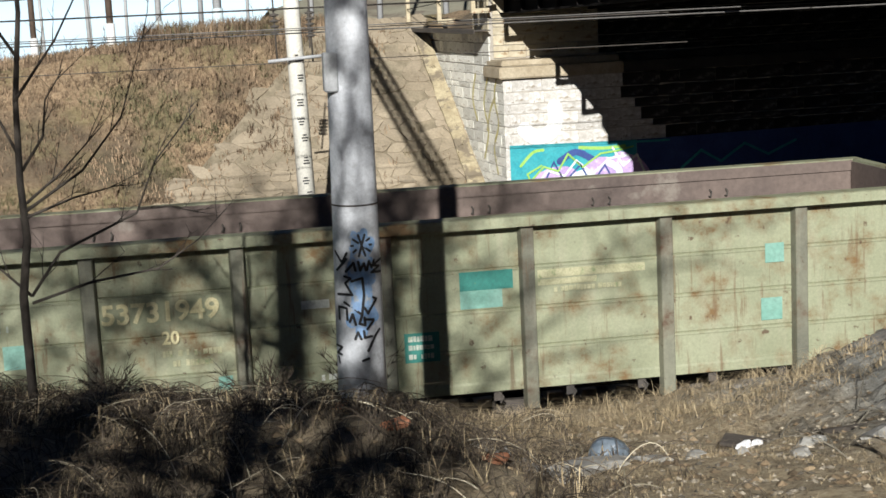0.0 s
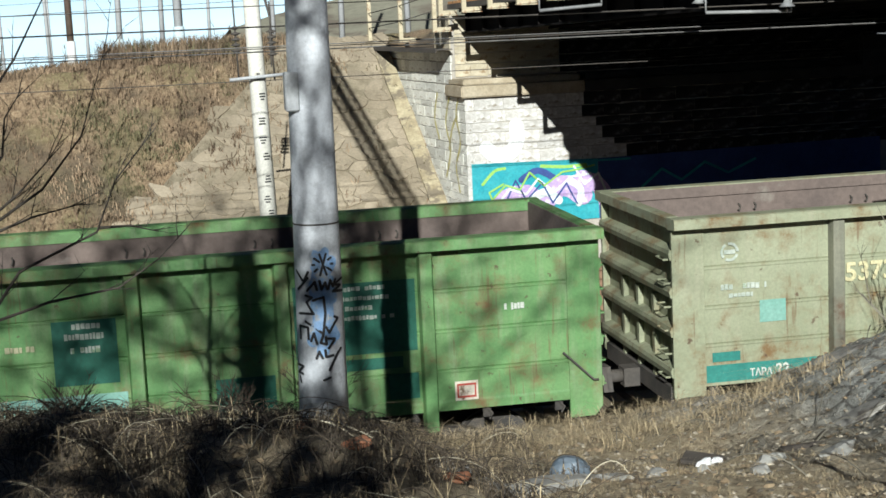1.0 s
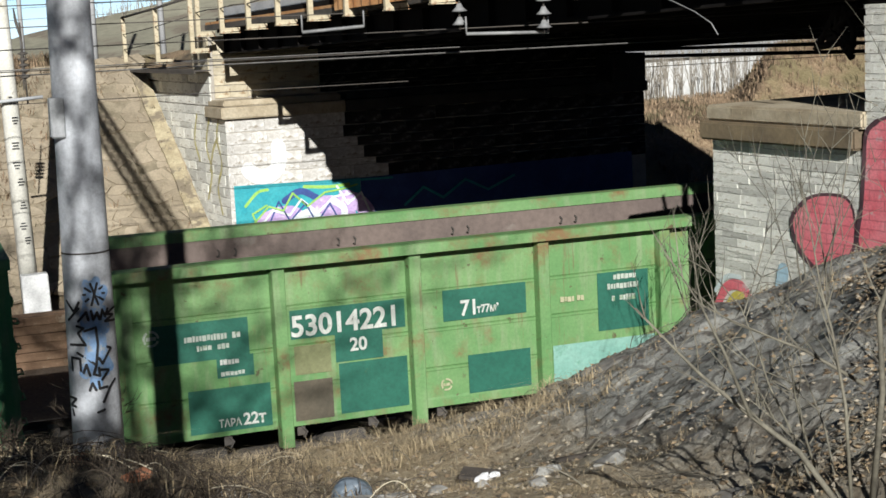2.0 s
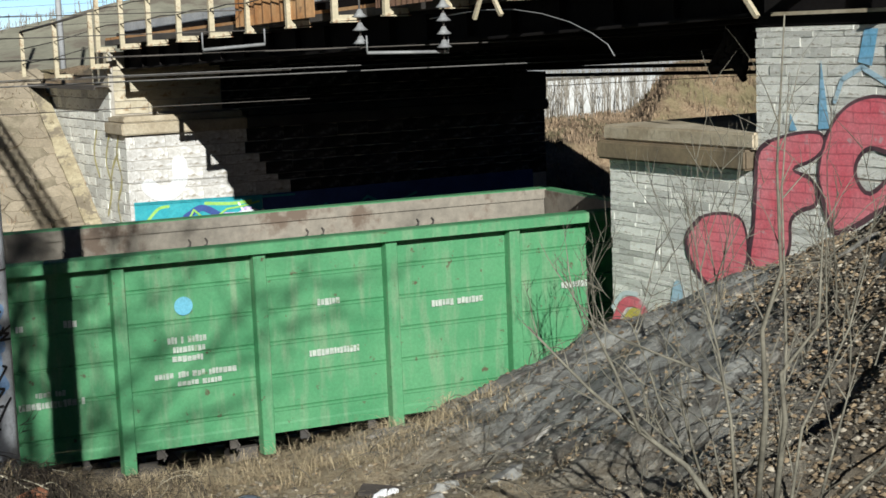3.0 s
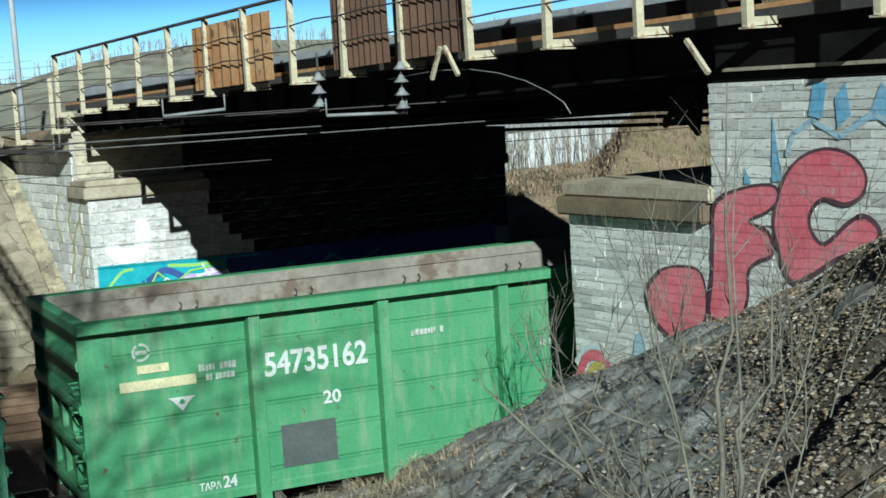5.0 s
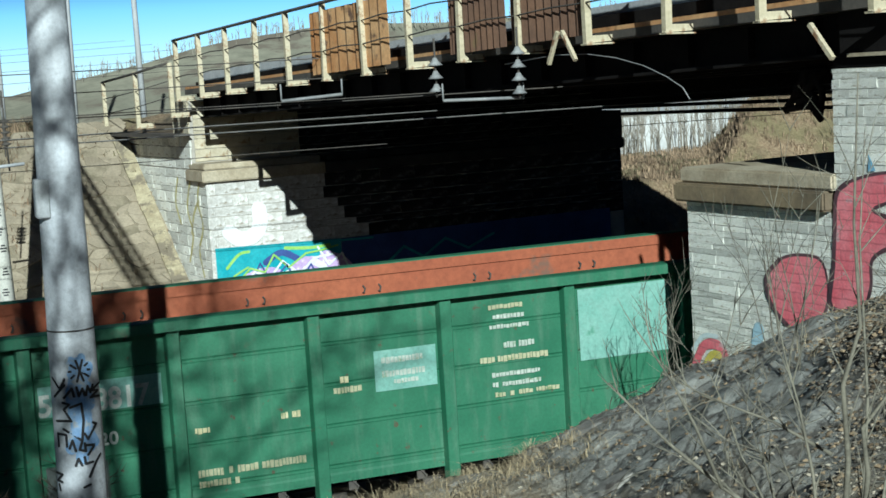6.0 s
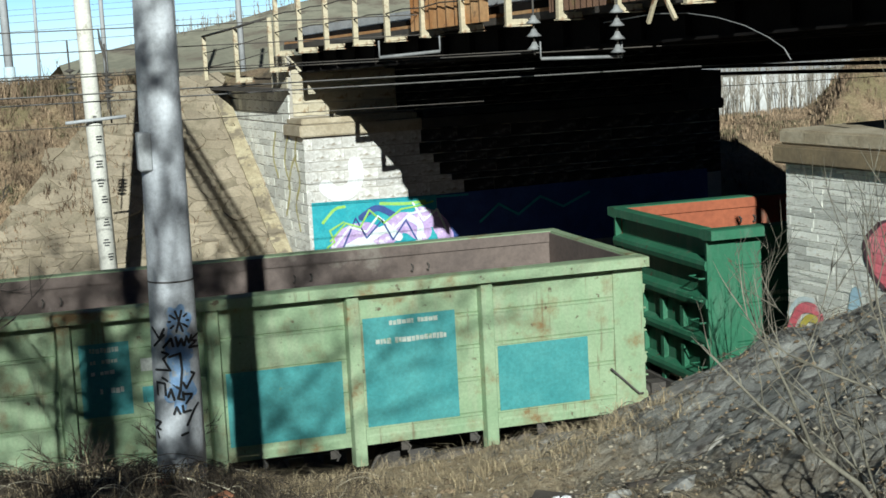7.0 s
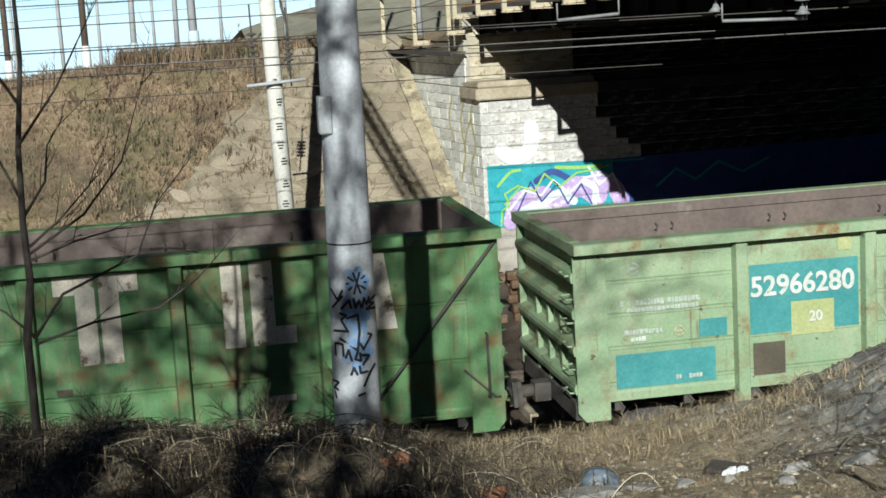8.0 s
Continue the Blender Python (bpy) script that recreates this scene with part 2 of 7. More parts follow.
def bank_height(x, y):
    r = smooth(4.0, 10.0, x)
    z = 2.35 - 0.24 * smooth(1.0, 2.6, x) * smooth(6.6, 5.0, x) * smooth(8, 12, y) + max(13 - y, -6) * 0.16 + r * (1.22 + min(13 - y, 6) * 0.29)
    z += 0.25 * smooth(1.5, -3.0, x) * smooth(5, 12, y)
    crest = 14.6 + 2.3 * smooth(6.0, 9.4, x)
    if y > crest:
        z -= (y - crest) * 1.15
    z += 0.42 * smooth(2.5, 0.9, x) * smooth(6.5, 9.8, y) * smooth(14.2, 11.6, y)
    n = noise.noise(Vector((x * 0.55, y * 0.55, 0))) * 0.16 + noise.noise(Vector((x * 1.9, y * 1.9, 3))) * 0.05
    ash = smooth(3.4, 5.0, x) * smooth(2.0, 6.0, y)
    if ash > 0:
        # rounded lumps of caked ash, parted by gullies
        wx, wy = x + 0.35 * noise.noise(Vector((x, y, 11))), y + 0.35 * noise.noise(Vector((x, y, 17)))
        cell = abs(noise.noise(Vector((wx * 0.8, wy * 0.8, 5))))
        fine_cell = abs(noise.noise(Vector((wx * 2.9, wy * 2.5, 21))))
        n += ash * (0.12 * min(cell * 2.4, 1.0) + 0.035 * min(fine_cell * 3.0, 1.0) - 0.10 + 0.02 * noise.noise(Vector((x * 7.0, y * 7.0, 6))))
    return z + n * smooth(17.5, 15, y)


def far_height(x, y):
    z = (y - 35.8) * 0.8
    top = 4.95 - smooth(0, -9, x) * 0.6 + 0.1 * noise.noise(Vector((x * 0.2, y * 0.2, 7)))
    if x > 13:
        top = (2.75 + 1.75 * smooth(22.6 + (y - 39) * 0.55, 24.6 + (y - 39) * 0.6, x)) * smooth(58, 48, y) + 2.1 * smooth(48, 58, y)
    if y > 44:
        top -= min((y - 44) * 0.02, 1.4) * smooth(8, 2, x) + max(y - 60, 0) * 0.05
    z = min(z, top)
    if z > 0:
        z += noise.noise(Vector((x * 0.5, y * 0.5, 9))) * 0.14
    return z


def ground_height(x, y):
    bed = -0.35
    if y < 27:
        return max(bank_height(x, y), bed)
    return max(far_height(x, y), bed) if y < 90 else far_height(x, y)


def axis_steps(stops):
    out = []
    for a, b, n in stops:
        out += [a + (b - a) * i / n for i in range(n)]
    return out + [stops[-1][1]]


def build_ground():
    xs = axis_steps([(-900, -60, 12), (-60, -12, 24), (-12, 2.5, 66), (2.5, 11, 150), (11, 16, 24), (16, 34, 60), (34, 60, 20), (60, 900, 12)])
    ys = axis_steps([(-200, -6, 10), (-6, 3, 18), (3, 17.5, 190), (17.5, 35, 12), (35, 45, 60), (45, 80, 24), (80, 1500, 14)])
    verts = [(x, y, ground_height(x, y)) for y in ys for x in xs]
    n = len(xs)
    faces = [(j * n + i, j * n + i + 1, (j + 1) * n + i + 1, (j + 1) * n + i) for j in range(len(ys) - 1) for i in range(n - 1)]
    me = bpy.data.meshes.new("ground")
    me.from_pydata(verts, [], faces)
    me.materials.append(M_GROUND)
    for p in me.polygons:
        p.use_smooth = True
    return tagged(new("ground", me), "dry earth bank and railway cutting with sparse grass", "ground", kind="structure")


build_ground()


A0, A1 = along(PIER_Y), along(FAR_Y)
SEAT = 2.72                        # depth of the bearing seat


def block(name, dims, material, label, cat="wall", at=BR, bevel=0.0):
    bm = bmesh.new()
    box(bm, *dims)
    ob = part(name, bm, material, at=at, bevel=bevel)
    return tagged(ob, label, cat, kind="structure")


near_wall = block("abutment_near", (0.014, 1, -1, 11, A0 - 0.014, 4.44), M_MORTAR, "near bridge abutment of pale rough stone courses with red graffiti")
near_top = block("abutment_near_top", (0.014, 1, 4.44, 11, A0 - SEAT - 0.014, 6.0), M_MORTAR, "upper wall of the near abutment in pale stone courses")
XC = (FRONT - FAR_Y * math.sin(SKEW)) / math.cos(SKEW)      # the far abutment's corner
bm = bmesh.new()
fx = lambda y, d=0.0: (FRONT - y * math.sin(SKEW)) / math.cos(SKEW) + d
lo = [(fx(FAR_Y, 0.018), FAR_Y + 0.018), (fx(FAR_Y) + 10.9, FAR_Y + 0.018), (fx(48) + 10.9, 48), (fx(48, 0.018), 48)]
prism(bm, lo, "z", -1, 4.25)
far_wall = tagged(part("abutment_far", bm, M_MORTAR), "far bridge abutment of whitewashed stone with painted graffiti", "wall", kind="structure")
bm = bmesh.new()
UPY = FAR_Y + 2.2
up = [(fx(FAR_Y + 1.0, 0.03), FAR_Y + 1.0), (fx(FAR_Y) + 10.9, FAR_Y + 1.0), (fx(UPY) + 10.9, UPY), (fx(UPY, 0.03), UPY)]
prism(bm, up, "z", 4.25, 5.90)
up = [(fx(UPY, 0.03), UPY + 0.003), (fx(UPY) + 10.9, UPY + 0.003), (fx(48) + 10.9, 48), (fx(48, 0.03), 48)]
prism(bm, up, "z", 4.25, 5.06)
far_top = tagged(part("abutment_far_top", bm, M_MORTAR), "upper wall of the far abutment", "wall", kind="structure")


def coping(name, poly, z0, z1, material, label):
    bm = bmesh.new()
    prism(bm, poly, "z", z0, z1)
    bmesh.ops.bevel(bm, geom=bm.edges[:], offset=0.025, segments=2, affect="EDGES")
    return tagged(part(name, bm, material), label, "coping", kind="structure")


def bp(d, a):
    v = BR @ Vector((d, a, 0))
    return (v.x, v.y)


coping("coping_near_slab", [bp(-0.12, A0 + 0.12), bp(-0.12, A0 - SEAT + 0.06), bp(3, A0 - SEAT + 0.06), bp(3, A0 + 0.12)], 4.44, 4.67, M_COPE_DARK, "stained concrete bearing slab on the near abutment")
coping("coping_near_top", [bp(-0.06, A0 + 0.05), bp(-0.06, A0 - SEAT - 0.02), bp(3, A0 - SEAT - 0.02), bp(3, A0 + 0.05)], 4.674, 4.86, M_COPING, "crumbling stone topping of the bearing seat")
# coping of the ledge's inner part, with the under-deck shade put into its colour
M_COPE_SHADE = mat("shade_dark_coping", (0.022, 0.02, 0.018), (0.05, 0.045, 0.04), 1.6, 0.9, 18, 0.5, 0.012)
FXC = fx(FAR_Y)
for name, d0, d1, m, state in (("", -0.1, 2.9, M_COPING, "brown"), ("_inner", 2.904, 10.95, M_COPE_SHADE, "shade-dark")):
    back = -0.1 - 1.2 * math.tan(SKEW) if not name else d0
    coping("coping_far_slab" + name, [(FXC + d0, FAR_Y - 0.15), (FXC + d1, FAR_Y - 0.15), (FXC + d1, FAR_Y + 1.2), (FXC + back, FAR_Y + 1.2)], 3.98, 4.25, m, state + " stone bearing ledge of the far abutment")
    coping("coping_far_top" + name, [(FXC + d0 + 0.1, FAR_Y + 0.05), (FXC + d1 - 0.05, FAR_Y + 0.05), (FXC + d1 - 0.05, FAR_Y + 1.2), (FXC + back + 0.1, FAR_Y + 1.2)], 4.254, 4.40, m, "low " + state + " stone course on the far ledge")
bm = bmesh.new()
box(bm, 10.0, FAR_Y - 0.12, 4.25, 10.9, FAR_Y + 0.9, 4.95)
tagged(part("abutment_far_end", bm, M_COPE_SHADE, at=pose(XC, 0, 0)), "stone block at the end of the far abutment", "wall", kind="structure")


# ---- the bridge deck ----
def deck_z(a):
    """Height of the railing's brackets along the bridge."""
    return 6.56 - 0.031 * max(a - 15, -1)


def sloped(bm):
    for v in bm.verts:
        v.co.z += deck_z(v.co.y)


DK0, DK1 = A0 - SEAT, A1 + 0.9


def deck_piece(name, dims, material, label, cat="bridge"):
    bm = bmesh.new()
    x0, y0, z0, x1, y1, z1 = dims
    box(bm, x0, y0, z0, x1, y1, z1)
    sloped(bm)
    return tagged(part(name, bm, material, at=BR), label, cat, kind="structure")


deck_piece("bridge_deck", (0.25, DK0, 0.05, 10.9, DK1, 0.40), M_BLACKSTEEL, "shade-darkened bridge deck over the tracks")
bm = bmesh.new()
box(bm, -0.13, 0.0, -0.42, 0.13, 0.025, 0.0)
STIFFENER = mesh_of(bm, "stiffener", M_BLACKSTEEL)
for i, d in enumerate((0.45, 2.6, 4.9, 7.3, 9.6, 10.7)):
    bm = bmesh.new()
    low = -0.42 if d < 10 else -0.92
    box(bm, d - 0.02, DK0 + (0 if d < 10 else 2.9), low, d + 0.02, DK1, 0.05)
    box(bm, d - 0.16, DK0 + (0 if d < 10 else 2.9), low - 0.04, d + 0.16, DK1, low)
    box(bm, d - 0.14, DK0, 0.0, d + 0.14, DK1, 0.046)
    sloped(bm)
    girder = tagged(part("girder", bm, M_BLACKSTEEL, at=BR), "riveted steel plate girder, under-deck shade put into its black", "girder", group="deck girders", kind="structure")
    a = DK0 + 0.6
    while a < DK1:
        rib = new("stiffener", STIFFENER)
        rib.parent, rib.matrix_basis = girder, pose(d, a, deck_z(a))
        a += 1.2
deck_piece("deck_edge", (-0.04, DK0 - 4, 0.12, 0.25, DK1, 0.24), M_DARKMETAL, "rusty steel edge beam of the walkway", "trim")
deck_piece("kerb_beam", (0.35, DK0 - 4, 0.401, 0.75, DK1, 0.62), M_CONC, "grey concrete kerb along the bridge walkway", "kerb")
deck_piece("walkway_plank", (-0.02, DK0 - 4, 0.244, 0.34, DK1, 0.30), M_RUST, "brown walkway boards along the bridge edge", "walkway")
bm = bmesh.new()
box(bm, 0.02, 1, 6.02, 11, DK0 - 0.01, 6.12)
box(bm, 0.12, 1, 6.12, 11, DK0 - 0.01, 6.72)
tagged(part("parapet_near", bm, M_BLACKSTEEL, at=BR), "dark steel parapet base over the near abutment", "parapet", kind="structure")
bm = bmesh.new()
box(bm, -0.05, 1, 6.122, 0.1, DK0 - 0.3, 6.16)
tagged(part("ledge_near", bm, M_COPING, at=BR), "pale stone cornice over the near abutment", "trim", kind="structure")
bm = bmesh.new()
box(bm, 0.1, 3, 6.72, 3, DK0 - 0.8, 6.86)
for v in bm.verts:
    v.co.z += 0.05 * noise.noise(v.co)
tagged(part("verge_near", bm, M_GROUND, at=BR), "strip of dry earth on top of the near abutment", "verge", kind="structure")
# ---- the train ----
LONG, PITCH = 12.99, 13.92
SPEED, START = 9.727, -3.593
END_BAY, BAYS = 2.17, 7
FLOOR = 1.21


def paint(name, a, b, rust, worn=0.6, dust=(0.40, 0.37, 0.27)):
    """Old wagon paint: two tones, rust patches with a soft halo, pale dust streaks that run down."""
    m, nt, bs = nodes_of(name)
    n1 = noise_node(nt, 0.9, 4.0, 0.6)
    col = mixc(nt, ramp(nt, n1.outputs[0], [(0.35, (0, 0, 0)), (0.65, (1, 1, 1))]), a, b)
    st = noise_node(nt, 3.0, 5.0, 0.6, "Object", (2.2, 2.2, 0.35))
    col = mixc(nt, ramp(nt, st.outputs[0], [(0.5, (0, 0, 0)), (0.75, (0.35, 0.35, 0.35))]), col, dust)
    fine = noise_node(nt, 26, 6.0, 0.7)
    col = mixc(nt, 0.45, col, ramp(nt, fine.outputs[0], [(0.3, (0.6, 0.6, 0.6)), (0.7, (1.2, 1.2, 1.2))]), "MULTIPLY")
    n3 = noise_node(nt, 1.7, 9.0, 0.7)
    col = mixc(nt, ramp(nt, n3.outputs[0], [(worn - 0.08, (0, 0, 0)), (worn, (0.35, 0.35, 0.35)), (worn + 0.08, (1, 1, 1))]), col, rust)
    run = noise_node(nt, 4.0, 6.0, 0.65, "Object", (3.0, 3.0, 0.22))
    col = mixc(nt, ramp(nt, run.outputs[0], [(worn + 0.02, (0, 0, 0)), (worn + 0.10, (0.6, 0.6, 0.6))]), col, (0.15, 0.085, 0.04))
    n4 = noise_node(nt, 7.0, 6.0, 0.6)
    col = mixc(nt, ramp(nt, n4.outputs[0], [(0.645, (0, 0, 0)), (0.70, (0.85, 0.85, 0.85))]), col, (0.09, 0.05, 0.028))
    nt.links.new(col, bs.inputs["Base Color"])
    bs.inputs["Roughness"].default_value = 0.62
    big = noise_node(nt, 1.1, 2.0, 0.5)
    ad = nt.nodes.new("ShaderNodeMath")
    ad.operation = "MULTIPLY_ADD"
    ad.inputs[1].default_value = 0.12
    nt.links.new(fine.outputs[0], ad.inputs[0])
    nt.links.new(big.outputs[0], ad.inputs[2])
    bump(nt, bs, ad.outputs[0], 0.35, 0.05)
    return m


TEAL = mat("teal_patch_paint", (0.025, 0.17, 0.14), (0.04, 0.22, 0.18), 2, 0.6, 26, 0.15, 0.004, spots=(0.12, 0.20, 0.10), spot_scale=3, spot_from=0.66)
DTEAL = mat("dark_teal_patch_paint", (0.012, 0.10, 0.065), (0.02, 0.13, 0.085), 2, 0.6, 26, 0.15, 0.004, spots=(0.08, 0.14, 0.06), spot_scale=3, spot_from=0.66)
BLUETEAL = mat("blue_teal_patch_paint", (0.05, 0.24, 0.24), (0.08, 0.30, 0.29), 2, 0.6, 26, 0.15, 0.004, spots=(0.20, 0.28, 0.14), spot_scale=3, spot_from=0.66)
PALETEAL = mat("pale_teal_patch_paint", (0.17, 0.36, 0.29), (0.24, 0.42, 0.35), 2, 0.6, 26, 0.15, 0.004, spots=(0.10, 0.26, 0.18), spot_scale=2, spot_from=0.58)
PALEGREEN = mat("pale_green_patch_paint", (0.36, 0.40, 0.17), (0.44, 0.46, 0.22), 2, 0.6, 26, 0.15, 0.004, spots=(0.26, 0.30, 0.14), spot_scale=3, spot_from=0.62)
GREYP = mat("dark_grey_patch_paint", (0.06, 0.075, 0.07), (0.09, 0.10, 0.09), 2, 0.7, 26, 0.15, 0.004)
OLIVEP = mat("olive_patch_paint", (0.14, 0.15, 0.065), (0.20, 0.21, 0.10), 2, 0.7, 26, 0.15, 0.004)
BROWNP = mat("brown_patch_paint", (0.07, 0.06, 0.04), (0.11, 0.09, 0.06), 2, 0.7, 26, 0.15, 0.004)
OLDWHITE = mat("flaked_white_paint", (0.70, 0.62, 0.50), (0.82, 0.75, 0.63), 2.5, 0.75, 30, 0.2, 0.003, spots=(0.20, 0.12, 0.07), spot_scale=3.2, spot_from=0.57)
LETTER = mat("white_stencil_paint", (0.52, 0.54, 0.48), (0.66, 0.67, 0.62), 5, 0.7, 40, 0.1, 0.002, spots=(0.35, 0.38, 0.28), spot_scale=7, spot_from=0.60)
YELLOWP = mat("cream_stencil_paint", (0.55, 0.50, 0.28), (0.66, 0.60, 0.36), 5, 0.7, 40, 0.1, 0.002, spots=(0.25, 0.28, 0.14), spot_scale=7, spot_from=0.60)
FAINT = mat("faded_stencil_paint", (0.36, 0.41, 0.34), (0.52, 0.55, 0.48), 5, 0.7, 40, 0.1, 0.002, spots=(0.22, 0.30, 0.18), spot_scale=7, spot_from=0.56)
FAINTY = mat("faded_cream_stencil_paint", (0.36, 0.35, 0.21), (0.48, 0.46, 0.29), 5, 0.7, 40, 0.1, 0.002, spots=(0.22, 0.27, 0.13), spot_scale=7, spot_from=0.56)
REDP = mat("red_sticker_paint", (0.45, 0.06, 0.04), (0.5, 0.08, 0.05), 5, 0.6, 40, 0.1, 0.002)
BLUEP = mat("light_blue_stencil_paint", (0.12, 0.38, 0.50), (0.16, 0.44, 0.56), 5, 0.6, 40, 0.1, 0.002)
INNER_BROWN = mat("brown_rusted_lining", (0.11, 0.085, 0.075), (0.17, 0.13, 0.11), 0.8, 0.85, 12, 0.3, 0.01, spots=(0.22, 0.19, 0.16), spot_scale=1.2, spot_from=0.6)
INNER_RED = mat("red_rusted_lining", (0.28, 0.075, 0.035), (0.34, 0.10, 0.045), 0.8, 0.85, 12, 0.3, 0.01, spots=(0.17, 0.09, 0.06), spot_scale=1.2, spot_from=0.6)
INNER_PALE = mat("scuffed_grey_lining", (0.17, 0.15, 0.12), (0.33, 0.29, 0.23), 0.9, 0.85, 9, 0.3, 0.01, spots=(0.15, 0.11, 0.08), spot_scale=0.9, spot_from=0.55)


def text_mesh(words, height, width):
    """Stencilled lettering as a mesh of the given cap height and width, standing in the x-z plane and facing -y."""
    cu = bpy.data.curves.new("lettering", "FONT")
    cu.body, cu.size, cu.extrude, cu.offset = words, height / 0.70, 0.0015, height * 0.035
    ob = bpy.data.objects.new("lettering", cu)
    me = bpy.data.meshes.new_from_object(ob)
    bpy.data.objects.remove(ob)
    xs = [v.co.x for v in me.vertices]
    k = width / (max(xs) - min(xs))
    me.transform(Matrix.Rotation(radians(90), 4, "X") @ Matrix.Diagonal((k, 1, 1, 1)) @ Matrix.Translation((-min(xs), 0, 0)))
    return me


def bay_span(i):
    p = (LONG - 2 * END_BAY) / 5
    edges = [0.0] + [END_BAY + p * j for j in range(6)] + [LONG]
    return edges[i], edges[i + 1]


def spin_poly(r, n):
    return [(r * math.cos(2 * math.pi * i / n), r * math.sin(2 * math.pi * i / n)) for i in range(n)]


def wheelset_mesh():
    bm = bmesh.new()
    for y0, y1 in ((-0.80, -0.67), (0.67, 0.80)):
        prism(bm, spin_poly(0.475, 28), "y", y0, y1)
        prism(bm, spin_poly(0.505, 28), "y", *((-0.67, -0.64) if y0 < 0 else (0.64, 0.67)))
    prism(bm, spin_poly(0.09, 12), "y", -1.05, 1.05)
    for a in range(4):
        m = Matrix.Rotation(math.pi / 2 * a, 4, "Y")
        box(bm, 0.2, -0.82, -0.03, 0.36, -0.80, 0.03, m)
    return mesh_of(bm, "wheelset", M_DARKMETAL)


def frame_mesh():
    bm = bmesh.new()
    poly = [(-1.25, 0.52), (-1.05, 0.68), (-0.45, 0.86), (0.45, 0.86), (1.05, 0.68), (1.25, 0.52), (1.2, 0.36), (0.75, 0.40), (0.42, 0.22), (-0.42, 0.22), (-0.75, 0.40), (-1.2, 0.36)]
    prism(bm, poly, "y", -0.09, 0.09)
    for x in (-0.925, 0.925):
        box(bm, x - 0.17, -0.16, 0.32, x + 0.17, 0.16, 0.66)
    for x in (-0.16, 0.0, 0.16):
        tube(bm, [(x, 0.0, 0.3), (x, 0.0, 0.62)], 0.075, 8)
    return mesh_of(bm, "side_frame", M_DARKMETAL)


WHEELSET, SIDE_FRAME = wheelset_mesh(), frame_mesh()
WHEELS = []


